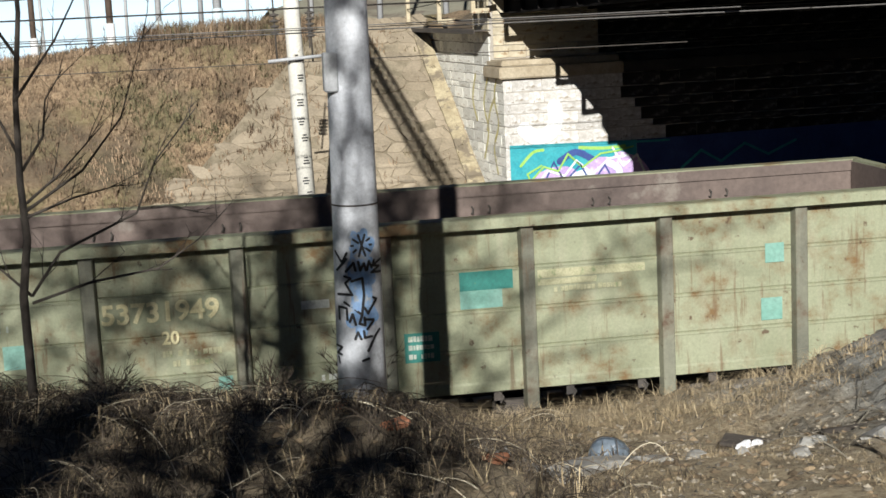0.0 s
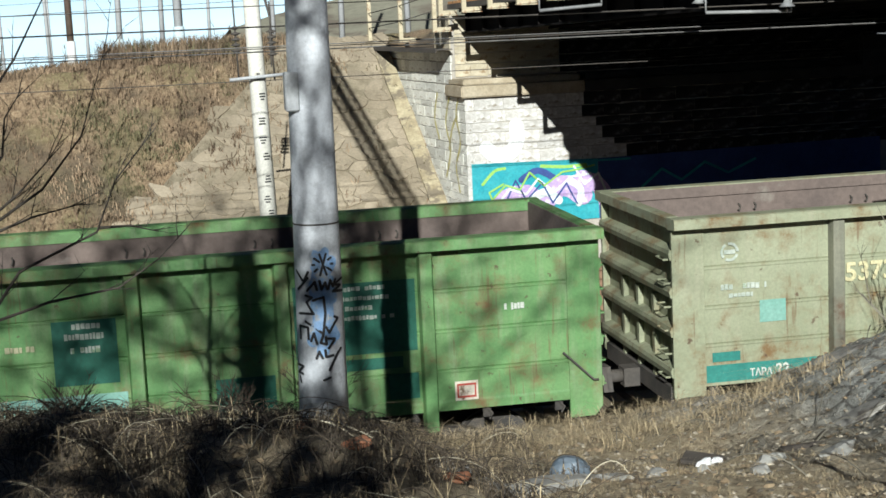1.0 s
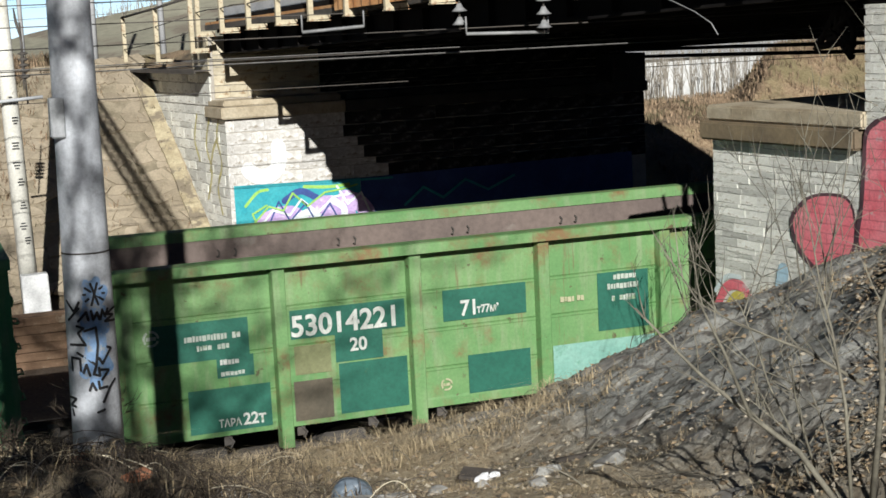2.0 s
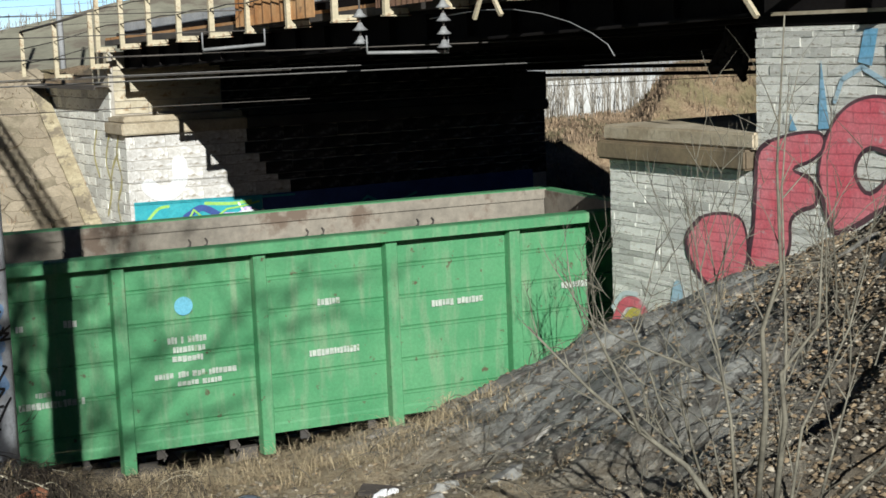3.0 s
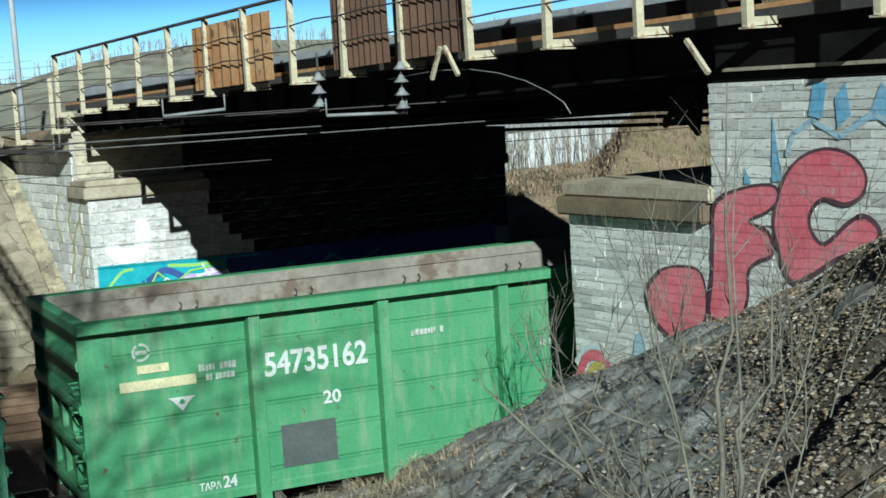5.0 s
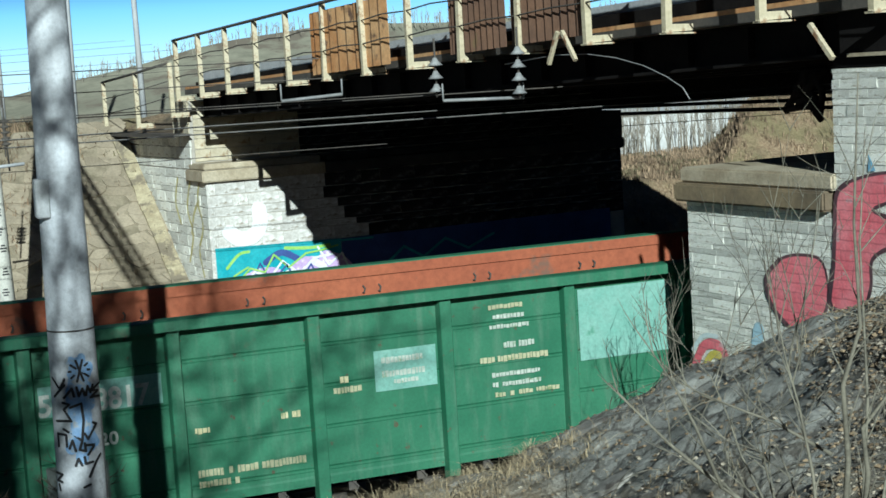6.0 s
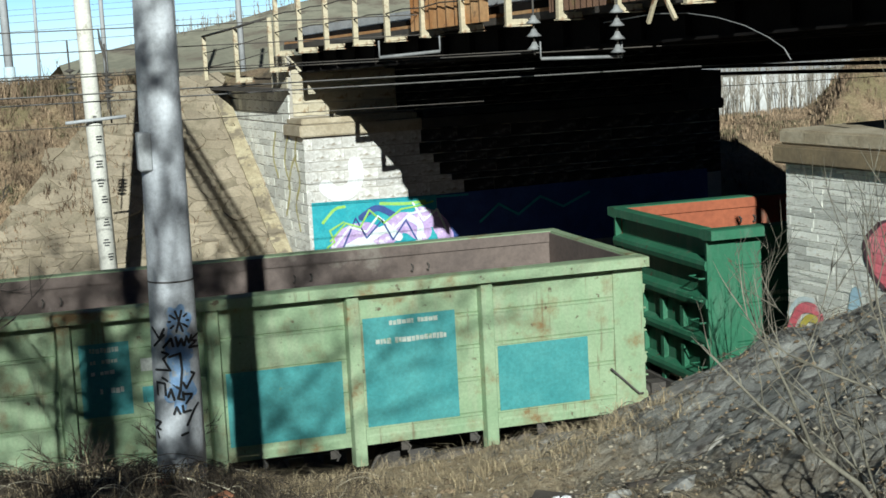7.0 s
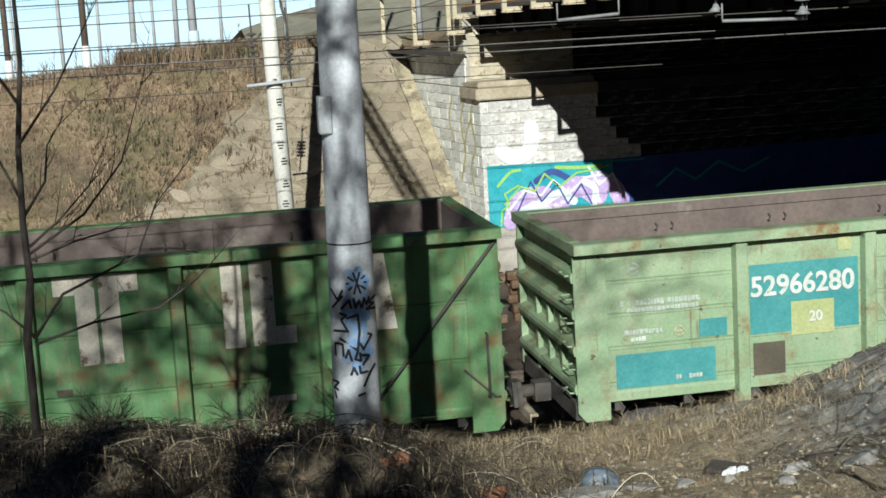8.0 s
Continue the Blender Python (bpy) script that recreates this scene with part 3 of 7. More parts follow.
def wagon(k, top, skin, lining, ribs, label, decals=(), words=(), post_low=0.98, braced=False, posts=None, wings=()):
    """A four-axle gondola wagon, its rear end at x = 0, its near side at y = 0. ribs: heights (0 to 1) of the pressed lines on its bays."""
    w = tagged(empty("gondola_wagon", pose(START - PITCH * k, NEAR, 0)), label, "wagon", group="train of gondola wagons")
    z0, z1 = FLOOR, top - 0.15
    panels = []
    for side in (0, 1):
        flip = Matrix.Identity(4) if side == 0 else Matrix(((1, 0, 0, 0), (0, -1, 0, WIDE), (0, 0, 1, 0), (0, 0, 0, 1)))

        def put(name, bm, material=skin, bevel=0.0, lab=""):
            bmesh.ops.transform(bm, matrix=flip, verts=bm.verts[:])
            return part(name, bm, material, w, lab, bevel)

        for i in range(BAYS):
            a, b = bay_span(i)
            bm = bmesh.new()
            prof = [(0.07, z0), (0.028, z0 + 0.0), (0.028, z0 + 0.10), (0.034, z0 + 0.13)]
            for r in ribs:
                z = z0 + (z1 - z0) * r
                prof += [(0.034, z - 0.035), (0.0275, z - 0.02), (0.0275, z + 0.004), (0.046, z + 0.010), (0.034, z + 0.026)]
            prof += [(0.034, z1), (0.07, z1)]
            prism(bm, prof, "x", a, b)
            bmesh.ops.triangulate(bm, faces=[f for f in bm.faces if len(f.verts) > 4])
            panel = put("side_panel", bm)
            if side == 0:
                panels.append(panel)
        for i in range(6):
            x = bay_span(i)[1]
            bm = bmesh.new()
            prism(bm, [(x - 0.10, 0.05), (x - 0.075, -0.09), (x + 0.075, -0.09), (x + 0.10, 0.05)], "z", post_low, z1 + 0.01)
            put("side_post", bm, posts or skin, bevel=0.008)
        for x0, x1 in ((-0.0, 0.42), (LONG - 0.42, LONG)):
            bm = bmesh.new()
            lowz = post_low if not braced else 1.0
            cut = 0.0 if x0 < 1 else 1.0
            poly = [(x0, lowz + 0.12 * (1 - cut)), (x0 + 0.10 * (1 - cut), lowz), (x1 - 0.10 * cut, lowz), (x1, lowz + 0.12 * cut), (x1, z1), (x0, z1)]
            prism(bm, poly, "y", 0.012, 0.06)
            put("corner_plate", bm, bevel=0.006)
        bm = bmesh.new()
        prism(bm, [(-0.17, top - 0.13), (-0.17, top - 0.012), (-0.14, top), (0.10, top), (0.125, top - 0.02), (0.125, top - 0.15), (0.05, top - 0.15)], "x", -0.02, LONG + 0.02)
        put("top_rail", bm)
        bm = bmesh.new()
        box(bm, 0.1, 0.0722, z0 + 0.1, LONG - 0.1, 0.10, top - 0.152)
        if k != 1:
            box(bm, 0.13, 0.1262, top - 0.16, LONG - 0.13, 0.130, top - 0.012)
        inner = put("lining", bm, lining)
        for i in range(6):
            for s in (-0.12, 0.12):
                bm = bmesh.new()
                x = bay_span(i)[1] + s
                tube(bm, [(x, 0.10, top - 0.30), (x + 0.015, 0.15, top - 0.33), (x, 0.15, top - 0.39), (x - 0.01, 0.10, top - 0.40)], 0.013, 5)
                put("lashing_ring", bm, M_DARKMETAL).parent = inner
        if side == 0:
            for i in range(14):
                bm = bmesh.new()
                x = 0.55 + i * 0.915
                box(bm, x - 0.05, 0.10, z0 - 0.14, x + 0.05, 0.13, z0 + 0.02)
                tube(bm, [(x, 0.08, z0 - 0.02), (x + 0.06, 0.05, z0 - 0.09), (x + 0.02, 0.06, z0 - 0.16)], 0.014, 5)
                put("hatch_hinge", bm, M_DARKMETAL).parent = panels[min(6, max(0, int((x - END_BAY) / 1.73 + 1) if x > END_BAY else 0))]
            bm = bmesh.new()
            tube(bm, [(LONG - 0.50, -0.02, 1.82), (LONG - 0.12, -0.03, 1.45), (LONG - 0.06, -0.03, 1.45)], 0.015, 6)
            put("release_lever", bm, M_DARKMETAL)
    for rear in (True, False):
        x = 0.0 if rear else LONG
        s = 1 if rear else -1
        bm = bmesh.new()
        box(bm, x + 0.10 * s, 0.11, z0, x + 0.14 * s, WIDE - 0.11, top - 0.02)
        part("end_sheet", bm, [skin], w)
        bm = bmesh.new()
        box(bm, x + 0.1402 * s, 0.126, z0 + 0.1, x + 0.16 * s, WIDE - 0.126, top - 0.03)
        part("lining", bm, lining, w)
        bm = bmesh.new()
        prism(bm, [(x - 0.02 * s, top - 0.13), (x - 0.02 * s, top - 0.01), (x, top + 0.002), (x + 0.13 * s, top + 0.002), (x + 0.15 * s, top - 0.15), (x + 0.05 * s, top - 0.15)], "y", 0.126, WIDE - 0.126)
        part("end_rail", bm, skin, w)
        for r in (0.10, 0.34, 0.57, 0.79):
            z = z0 + (top - z0) * r
            bm = bmesh.new()
            prism(bm, [(x + 0.1 * s, z - 0.11), (x - 0.02 * s, z - 0.07), (x - 0.035 * s, z), (x - 0.02 * s, z + 0.05), (x + 0.1 * s, z + 0.09)], "y", 0.03, WIDE - 0.03)
            part("end_rib", bm, skin, w)
        for y in (0.9, WIDE - 0.9, 1.56):
            bm = bmesh.new()
            box(bm, min(x + 0.03 * s, x + 0.1 * s), y - 0.05, z0 - 0.1, max(x + 0.03 * s, x + 0.1 * s), y + 0.05, z0 + (top - z0) * 0.50)
            part("end_post", bm, skin, w)
        for j in range(6):
            bm = bmesh.new()
            z = 1.35 + j * 0.3
            tube(bm, [(x + 0.06 * s, 0.10, z), (x - 0.07 * s, 0.12, z), (x - 0.07 * s, 0.42, z), (x + 0.06 * s, 0.44, z)], 0.013, 5)
            part("ladder_rung", bm, skin, w)
        bm = bmesh.new()
        c = WIDE / 2
        box(bm, min(x, x - 0.22 * s), c - 0.13, 0.93, max(x, x - 0.22 * s), c + 0.13, 1.18)
        tube(bm, [(x - 0.2 * s, c, 1.06), (x - 0.42 * s, c, 1.06)], 0.09, 8)
        prism(bm, [(c - 0.22, 0.9), (c + 0.14, 0.9), (c + 0.2, 1.2), (c - 0.1, 1.22)], "x", x - 0.40 * s, x - 0.47 * s)
        part("coupler", bm, M_DARKMETAL, w)
        bm = bmesh.new()
        box(bm, min(x, x + 0.2 * s), 0.15, 0.98, max(x, x + 0.2 * s), WIDE - 0.15, z0)
        part("end_beam", bm, M_DARKMETAL, w)
    bm = bmesh.new()
    box(bm, 0.1, 0.1, z0 - 0.03, LONG - 0.1, WIDE - 0.1, z0 + 0.08)
    box(bm, 0.2, WIDE / 2 - 0.25, z0 - 0.4, LONG - 0.2, WIDE / 2 + 0.25, z0 - 0.03)
    part("floor", bm, [M_DARKMETAL], w)
    bm = bmesh.new()
    tube(bm, [(5.2, 0.7, 0.72), (6.2, 0.7, 0.72)], 0.16, 12)
    part("air_tank", bm, M_DARKMETAL, w)
    bm = bmesh.new()
    box(bm, 7.0, 0.5, 0.6, 7.4, 0.8, 0.95)
    part("brake_valve", bm, M_DARKMETAL, w)
    for c in (2.17, LONG - 2.17):
        for y in (WIDE / 2 - 1.02, WIDE / 2 + 1.02):
            f = new("bogie_frame", SIDE_FRAME)
            f.parent, f.matrix_basis = w, pose(c, y, 0)
        for d in (-0.925, 0.925):
            f = new("wheelset", WHEELSET)
            f.parent, f.matrix_basis = w, pose(c + d, WIDE / 2, 0.475)
            WHEELS.append((f, c + d))
    # painted patches and stencilled bars: bay, from and to across it, from and to up it (0 to 1), paint
    for n, (i, u0, u1, v0, v1, m) in enumerate(decals):
        a, b = bay_span(i)
        a, b = a + (0.10 if i else 0.02), b - (0.10 if i < 6 else 0.02)
        bm = bmesh.new()
        y = 0.0135 - 0.0002 * n if m in (LETTER, YELLOWP, REDP, BLUEP, OLDWHITE) else 0.0245 - 0.0003 * n
        zz = lambda v: z0 + (z1 - z0) * v
        if (zz(v1) - zz(v0)) < 0.10 and m in (LETTER, YELLOWP):
            # a line of stencilled characters that cannot be read
            x, end, rs = a + (b - a) * u0, a + (b - a) * u1, random.Random(int(u0 * 997 + v0 * 613 + i * 31))
            while x < end - 0.03:
                wd = rs.uniform(0.025, 0.055)
                if rs.random() > 0.10:
                    box(bm, x, y, zz(v0) + rs.uniform(0.0, 0.012), min(x + wd, end), y + 0.002, zz(v1) - rs.uniform(0.0, 0.012))
                x += wd + 0.009
        elif m in (LETTER, YELLOWP, BLUEP) and 0.5 < (b - a) * (u1 - u0) / (zz(v1) - zz(v0)) < 2.0:
            # a round emblem: a ring with a bar across, or a disc
            cx, cz, r = a + (b - a) * (u0 + u1) / 2, (zz(v0) + zz(v1)) / 2, (zz(v1) - zz(v0)) / 2
            if m is BLUEP:
                prism(bm, [(cx + p, cz + q) for p, q in spin_poly(r, 20)], "y", y, y + 0.002)
            else:
                for q in range(18):
                    if q % 6 == 5:
                        continue
                    t0, t1 = q * math.pi / 9, (q + 1) * math.pi / 9
                    prism(bm, [(cx + f * r * math.cos(t), cz + f * r * math.sin(t)) for f, t in ((1, t0), (1, t1), (0.72, t1), (0.72, t0))], "y", y, y + 0.002)
                box(bm, cx - r * 0.6, y, cz - r * 0.22, cx + r * 0.6, y + 0.002, cz + r * 0.22)
        else:
            box(bm, a + (b - a) * u0, y, zz(v0), a + (b - a) * u1, y + 0.002, zz(v1))
        ob = part("stencil" if m in (LETTER, YELLOWP, REDP, BLUEP, OLDWHITE) else "paint_patch", bm, {LETTER: FAINT, YELLOWP: FAINTY}.get(m, m) if len(bm.faces) > 30 else m, panels[i])
        if len(ob.data.polygons) > 6:
            tagged(ob, kind="stuff")
    for s, i, u, v, h, wd, *ink in words:
        a, b = bay_span(i)
        me = text_mesh(s, h, wd)
        me.materials.append(ink[0] if ink else LETTER)
        t = new("lettering", me)
        t.parent, t.matrix_basis = panels[i], pose(a + (b - a) * u, 0.005, z0 + (z1 - z0) * v)
    for i, u, v, r in wings:
        # a winged triangle standing on its point
        a, b = bay_span(i)
        cx, cz = a + (b - a) * u, z0 + (z1 - z0) * v
        bm = bmesh.new()
        prism(bm, [(cx - r, cz + r * 0.45), (cx + r, cz + r * 0.45), (cx + r * 0.62, cz + r * 0.15), (cx, cz - r * 0.6), (cx - r * 0.62, cz + r * 0.15)], "y", 0.008, 0.010)
        emblem = part("stencil", bm, LETTER, panels[i], "white winged triangle emblem")
        bm = bmesh.new()
        prism(bm, [(cx + p, cz + r * 0.1 + q) for p, q in spin_poly(r * 0.2, 10)], "y", 0.004, 0.006)
        part("stencil_gap", bm, skin, emblem)
    return w


WAGONS = []
P_KHAKI = paint("khaki_wagon_paint", (0.262, 0.278, 0.175), (0.33, 0.345, 0.228), (0.18, 0.11, 0.045), 0.575)
WAGONS.append(wagon(0, 3.38, P_KHAKI, INNER_BROWN, (0.26, 0.5, 0.75), "khaki gondola wagon with rust stains and a brown interior", [
    (0, 0.30, 0.42, 0.78, 0.90, LETTER), (0, 0.30, 0.62, 0.60, 0.64, LETTER), (0, 0.35, 0.52, 0.55, 0.58, LETTER),
    (0, 0.20, 0.95, 0.02, 0.13, TEAL), (0, 0.24, 0.42, 0.15, 0.21, TEAL), (0, 0.55, 0.72, 0.38, 0.52, PALETEAL),
    (1, 0.5, 0.85, 0.32, 0.36, YELLOWP), (1, 0.45, 0.9, 0.38, 0.42, YELLOWP), (1, 0.22, 0.45, 0.10, 0.16, TEAL), (1, 0.86, 0.97, 0.16, 0.24, PALETEAL),
    (2, 0.4, 0.62, 0.60, 0.65, LETTER), (2, 0.5, 0.72, 0.16, 0.20, LETTER),
    (3, 0.06, 0.34, 0.22, 0.40, TEAL), (3, 0.09, 0.30, 0.345, 0.385, LETTER), (3, 0.09, 0.31, 0.295, 0.33, LETTER), (3, 0.09, 0.31, 0.24, 0.275, LETTER),
    (3, 0.52, 0.95, 0.63, 0.745, TEAL), (3, 0.52, 0.86, 0.52, 0.63, PALETEAL),
    (4, 0.02, 0.90, 0.675, 0.725, FAINTY), (4, 0.15, 0.74, 0.585, 0.62, YELLOWP), (4, 0.02, 0.50, 0.63, 0.665, FAINTY),
    (5, 0.78, 0.94, 0.66, 0.78, PALETEAL), (5, 0.74, 0.92, 0.30, 0.44, PALETEAL)],
    [("53731949", 1, 0.07, 0.60, 0.23, 1.36, YELLOWP), ("20", 1, 0.46, 0.46, 0.15, 0.20, YELLOWP), ("ТАРА", 0, 0.46, 0.045, 0.09, 0.30), ("22", 0, 0.62, 0.045, 0.13, 0.18)], posts=paint("grimy_post_paint", (0.13, 0.13, 0.10), (0.22, 0.22, 0.16), (0.11, 0.06, 0.035), 0.58)))
P_YGREEN = paint("yellow_green_wagon_paint", (0.105, 0.245, 0.08), (0.17, 0.305, 0.115), (0.19, 0.12, 0.05), 0.59)
WAGONS.append(wagon(1, 3.35, P_YGREEN, INNER_BROWN, (0.25, 0.5, 0.75), "yellow-green gondola wagon with dark teal repainted patches", [
    (0, 0.30, 0.86, 0.48, 0.72, DTEAL), (0, 0.48, 0.82, 0.60, 0.64, LETTER), (0, 0.55, 0.74, 0.54, 0.575, LETTER), (0, 0.66, 0.88, 0.36, 0.49, DTEAL),
    (0, 0.68, 0.80, 0.44, 0.475, LETTER), (0, 0.68, 0.83, 0.37, 0.40, LETTER), (0, 0.48, 0.97, 0.03, 0.30, DTEAL), (0, 0.23, 0.35, 0.60, 0.70, LETTER),
    (1, 0.02, 0.98, 0.545, 0.725, DTEAL), (1, 0.38, 0.78, 0.37, 0.545, DTEAL), (1, 0.40, 0.98, 0.04, 0.36, DTEAL), (1, 0.02, 0.34, 0.03, 0.28, BROWNP), (1, 0.04, 0.34, 0.32, 0.50, OLIVEP),
    (2, 0.18, 0.92, 0.545, 0.745, DTEAL), (2, 0.38, 0.94, 0.06, 0.31, DTEAL), (2, 0.12, 0.24, 0.10, 0.18, YELLOWP),
    (3, 0.45, 0.93, 0.36, 0.745, DTEAL), (3, 0.60, 0.82, 0.69, 0.73, LETTER), (3, 0.54, 0.84, 0.63, 0.67, LETTER), (3, 0.58, 0.80, 0.55, 0.59, LETTER), (3, 0.02, 0.98, 0.05, 0.30, PALETEAL), (3, 0.10, 0.32, 0.58, 0.62, YELLOWP),
    (4, 0.52, 0.98, 0.06, 0.32, DTEAL),
    (5, 0.02, 0.98, 0.40, 0.84, DTEAL), (5, 0.34, 0.74, 0.79, 0.82, LETTER), (5, 0.16, 0.78, 0.73, 0.76, LETTER), (5, 0.42, 0.66, 0.67, 0.70, LETTER), (5, 0.14, 0.82, 0.61, 0.64, LETTER),
    (5, 0.16, 0.86, 0.30, 0.37, DTEAL), (5, 0.74, 0.98, 0.10, 0.26, DTEAL),
    (6, 0.10, 0.24, 0.06, 0.18, OLDWHITE), (6, 0.112, 0.228, 0.075, 0.165, REDP), (6, 0.122, 0.218, 0.088, 0.152, OLDWHITE), (6, 0.40, 0.54, 0.60, 0.645, LETTER)],
    [("53014221", 1, 0.08, 0.565, 0.25, 1.33), ("20", 1, 0.50, 0.435, 0.16, 0.22), ("71", 2, 0.35, 0.575, 0.19, 0.20), ("т77м³", 2, 0.475, 0.58, 0.10, 0.30), ("ТАРА", 0, 0.62, 0.06, 0.09, 0.28), ("22т", 0, 0.76, 0.06, 0.14, 0.28)]))
P_GREEN = paint("bright_green_wagon_paint", (0.062, 0.245, 0.10), (0.10, 0.30, 0.132), (0.14, 0.09, 0.05), 0.70)
RIBS = (0.13, 0.32, 0.50, 0.68, 0.86)
BOX1 = [(0, 0.30, 0.42, 0.82, 0.92, LETTER), (0, 0.33, 0.52, 0.755, 0.80, YELLOWP), (0, 0.22, 0.68, 0.665, 0.72, YELLOWP), (0, 0.70, 0.93, 0.725, 0.765, LETTER), (0, 0.74, 0.92, 0.67, 0.71, LETTER)]
WAGONS.append(wagon(2, 3.64, P_GREEN, INNER_PALE, RIBS, "bright green gondola wagon with a scuffed grey interior", wings=((0, 0.56, 0.57, 0.17),), decals=BOX1 + [
    (1, 0.10, 0.50, 0.10, 0.32, GREYP), (2, 0.20, 0.36, 0.71, 0.745, LETTER), (2, 0.64, 0.78, 0.71, 0.75, LETTER), (2, 0.36, 0.64, 0.36, 0.39, LETTER), (2, 0.26, 0.76, 0.30, 0.34, LETTER),
    (3, 0.33, 0.56, 0.71, 0.81, BLUEP), (3, 0.30, 0.62, 0.56, 0.60, LETTER), (3, 0.34, 0.64, 0.51, 0.545, LETTER), (3, 0.30, 0.60, 0.46, 0.495, LETTER), (3, 0.18, 0.86, 0.375, 0.41, LETTER), (3, 0.36, 0.72, 0.33, 0.36, LETTER),
    (4, 0.42, 0.66, 0.68, 0.72, LETTER), (4, 0.3, 0.78, 0.40, 0.44, LETTER), (5, 0.3, 0.8, 0.6, 0.64, LETTER), (6, 0.3, 0.6, 0.62, 0.66, LETTER)],
    words=[("54001185", 1, 0.08, 0.655, 0.255, 1.23), ("20", 1, 0.45, 0.455, 0.15, 0.21), ("ТАРА", 0, 0.62, 0.07, 0.09, 0.28), ("24", 0, 0.76, 0.07, 0.14, 0.18)]))
WAGONS.append(wagon(3, 3.63, P_GREEN, INNER_PALE, RIBS, "bright green gondola wagon with a yellow-banded first bay", wings=((0, 0.56, 0.57, 0.17),), decals=BOX1 + [
    (1, 0.12, 0.60, 0.12, 0.36, GREYP), (2, 0.2, 0.5, 0.76, 0.80, LETTER), (3, 0.3, 0.7, 0.60, 0.64, LETTER), (4, 0.36, 0.56, 0.62, 0.66, LETTER), (4, 0.28, 0.62, 0.57, 0.60, LETTER), (4, 0.20, 0.72, 0.22, 0.28, BLUEP), (4, 0.80, 0.95, 0.06, 0.10, LETTER),
    (5, 0.40, 0.52, 0.82, 0.88, LETTER), (5, 0.08, 0.92, 0.70, 0.735, LETTER), (5, 0.08, 0.92, 0.64, 0.675, LETTER), (5, 0.10, 0.46, 0.59, 0.62, LETTER), (5, 0.10, 0.56, 0.52, 0.55, LETTER), (5, 0.10, 0.50, 0.10, 0.135, LETTER), (5, 0.80, 0.95, 0.80, 0.83, LETTER)],
    words=[("ПИ", 6, 0.16, 0.12, 0.15, 0.34, BROWNP), ("54735162", 1, 0.07, 0.65, 0.29, 1.38), ("20", 1, 0.50, 0.45, 0.16, 0.24), ("ТАРА", 0, 0.62, 0.07, 0.09, 0.28), ("24", 0, 0.76, 0.07, 0.14, 0.18)]))
P_DARK = paint("dark_green_wagon_paint", (0.022, 0.125, 0.062), (0.04, 0.165, 0.085), (0.12, 0.085, 0.055), 0.70, dust=(0.16, 0.24, 0.17))
WAGONS.append(wagon(4, 3.52, P_DARK, INNER_RED, (0.10, 0.34, 0.58, 0.82), "dark green gondola wagon with a red-rusted interior", [
    (0, 0.42, 0.56, 0.84, 0.92, YELLOWP), (0, 0.36, 0.62, 0.62, 0.655, YELLOWP), (0, 0.42, 0.56, 0.575, 0.605, YELLOWP), (0, 0.44, 0.55, 0.36, 0.40, YELLOWP), (0, 0.44, 0.62, 0.08, 0.24, PALETEAL),
    (1, 0.02, 0.96, 0.605, 0.775, PALETEAL), (1, 0.03, 0.50, 0.10, 0.33, GREYP),
    (2, 0.06, 0.20, 0.40, 0.435, YELLOWP), (2, 0.76, 0.92, 0.42, 0.46, YELLOWP), (2, 0.06, 0.94, 0.15, 0.195, YELLOWP), (2, 0.06, 0.4, 0.09, 0.13, YELLOWP),
    (3, 0.08, 0.34, 0.52, 0.56, YELLOWP), (3, 0.14, 0.26, 0.58, 0.62, YELLOWP), (3, 0.44, 0.98, 0.50, 0.74, PALETEAL), (3, 0.50, 0.86, 0.66, 0.70, LETTER), (3, 0.50, 0.90, 0.58, 0.62, LETTER), (3, 0.60, 0.82, 0.535, 0.565, LETTER),
    (4, 0.34, 0.66, 0.90, 0.93, YELLOWP), (4, 0.34, 0.68, 0.84, 0.87, LETTER), (4, 0.34, 0.72, 0.78, 0.81, LETTER), (4, 0.46, 0.74, 0.66, 0.70, LETTER), (4, 0.24, 0.88, 0.58, 0.62, YELLOWP), (4, 0.34, 0.78, 0.49, 0.52, LETTER), (4, 0.34, 0.80, 0.43, 0.46, LETTER), (4, 0.36, 0.96, 0.37, 0.40, YELLOWP),
    (5, 0.04, 0.96, 0.52, 0.96, PALETEAL),
    (6, 0.40, 0.54, 0.90, 0.96, LETTER), (6, 0.08, 0.40, 0.73, 0.76, YELLOWP), (6, 0.08, 0.90, 0.66, 0.70, YELLOWP)],
    [("54768817", 1, 0.07, 0.615, 0.25, 1.30), ("20", 1, 0.455, 0.415, 0.15, 0.22)]))
P_PALE = paint("pale_green_wagon_paint", (0.24, 0.345, 0.195), (0.325, 0.415, 0.25), (0.21, 0.13, 0.05), 0.592)
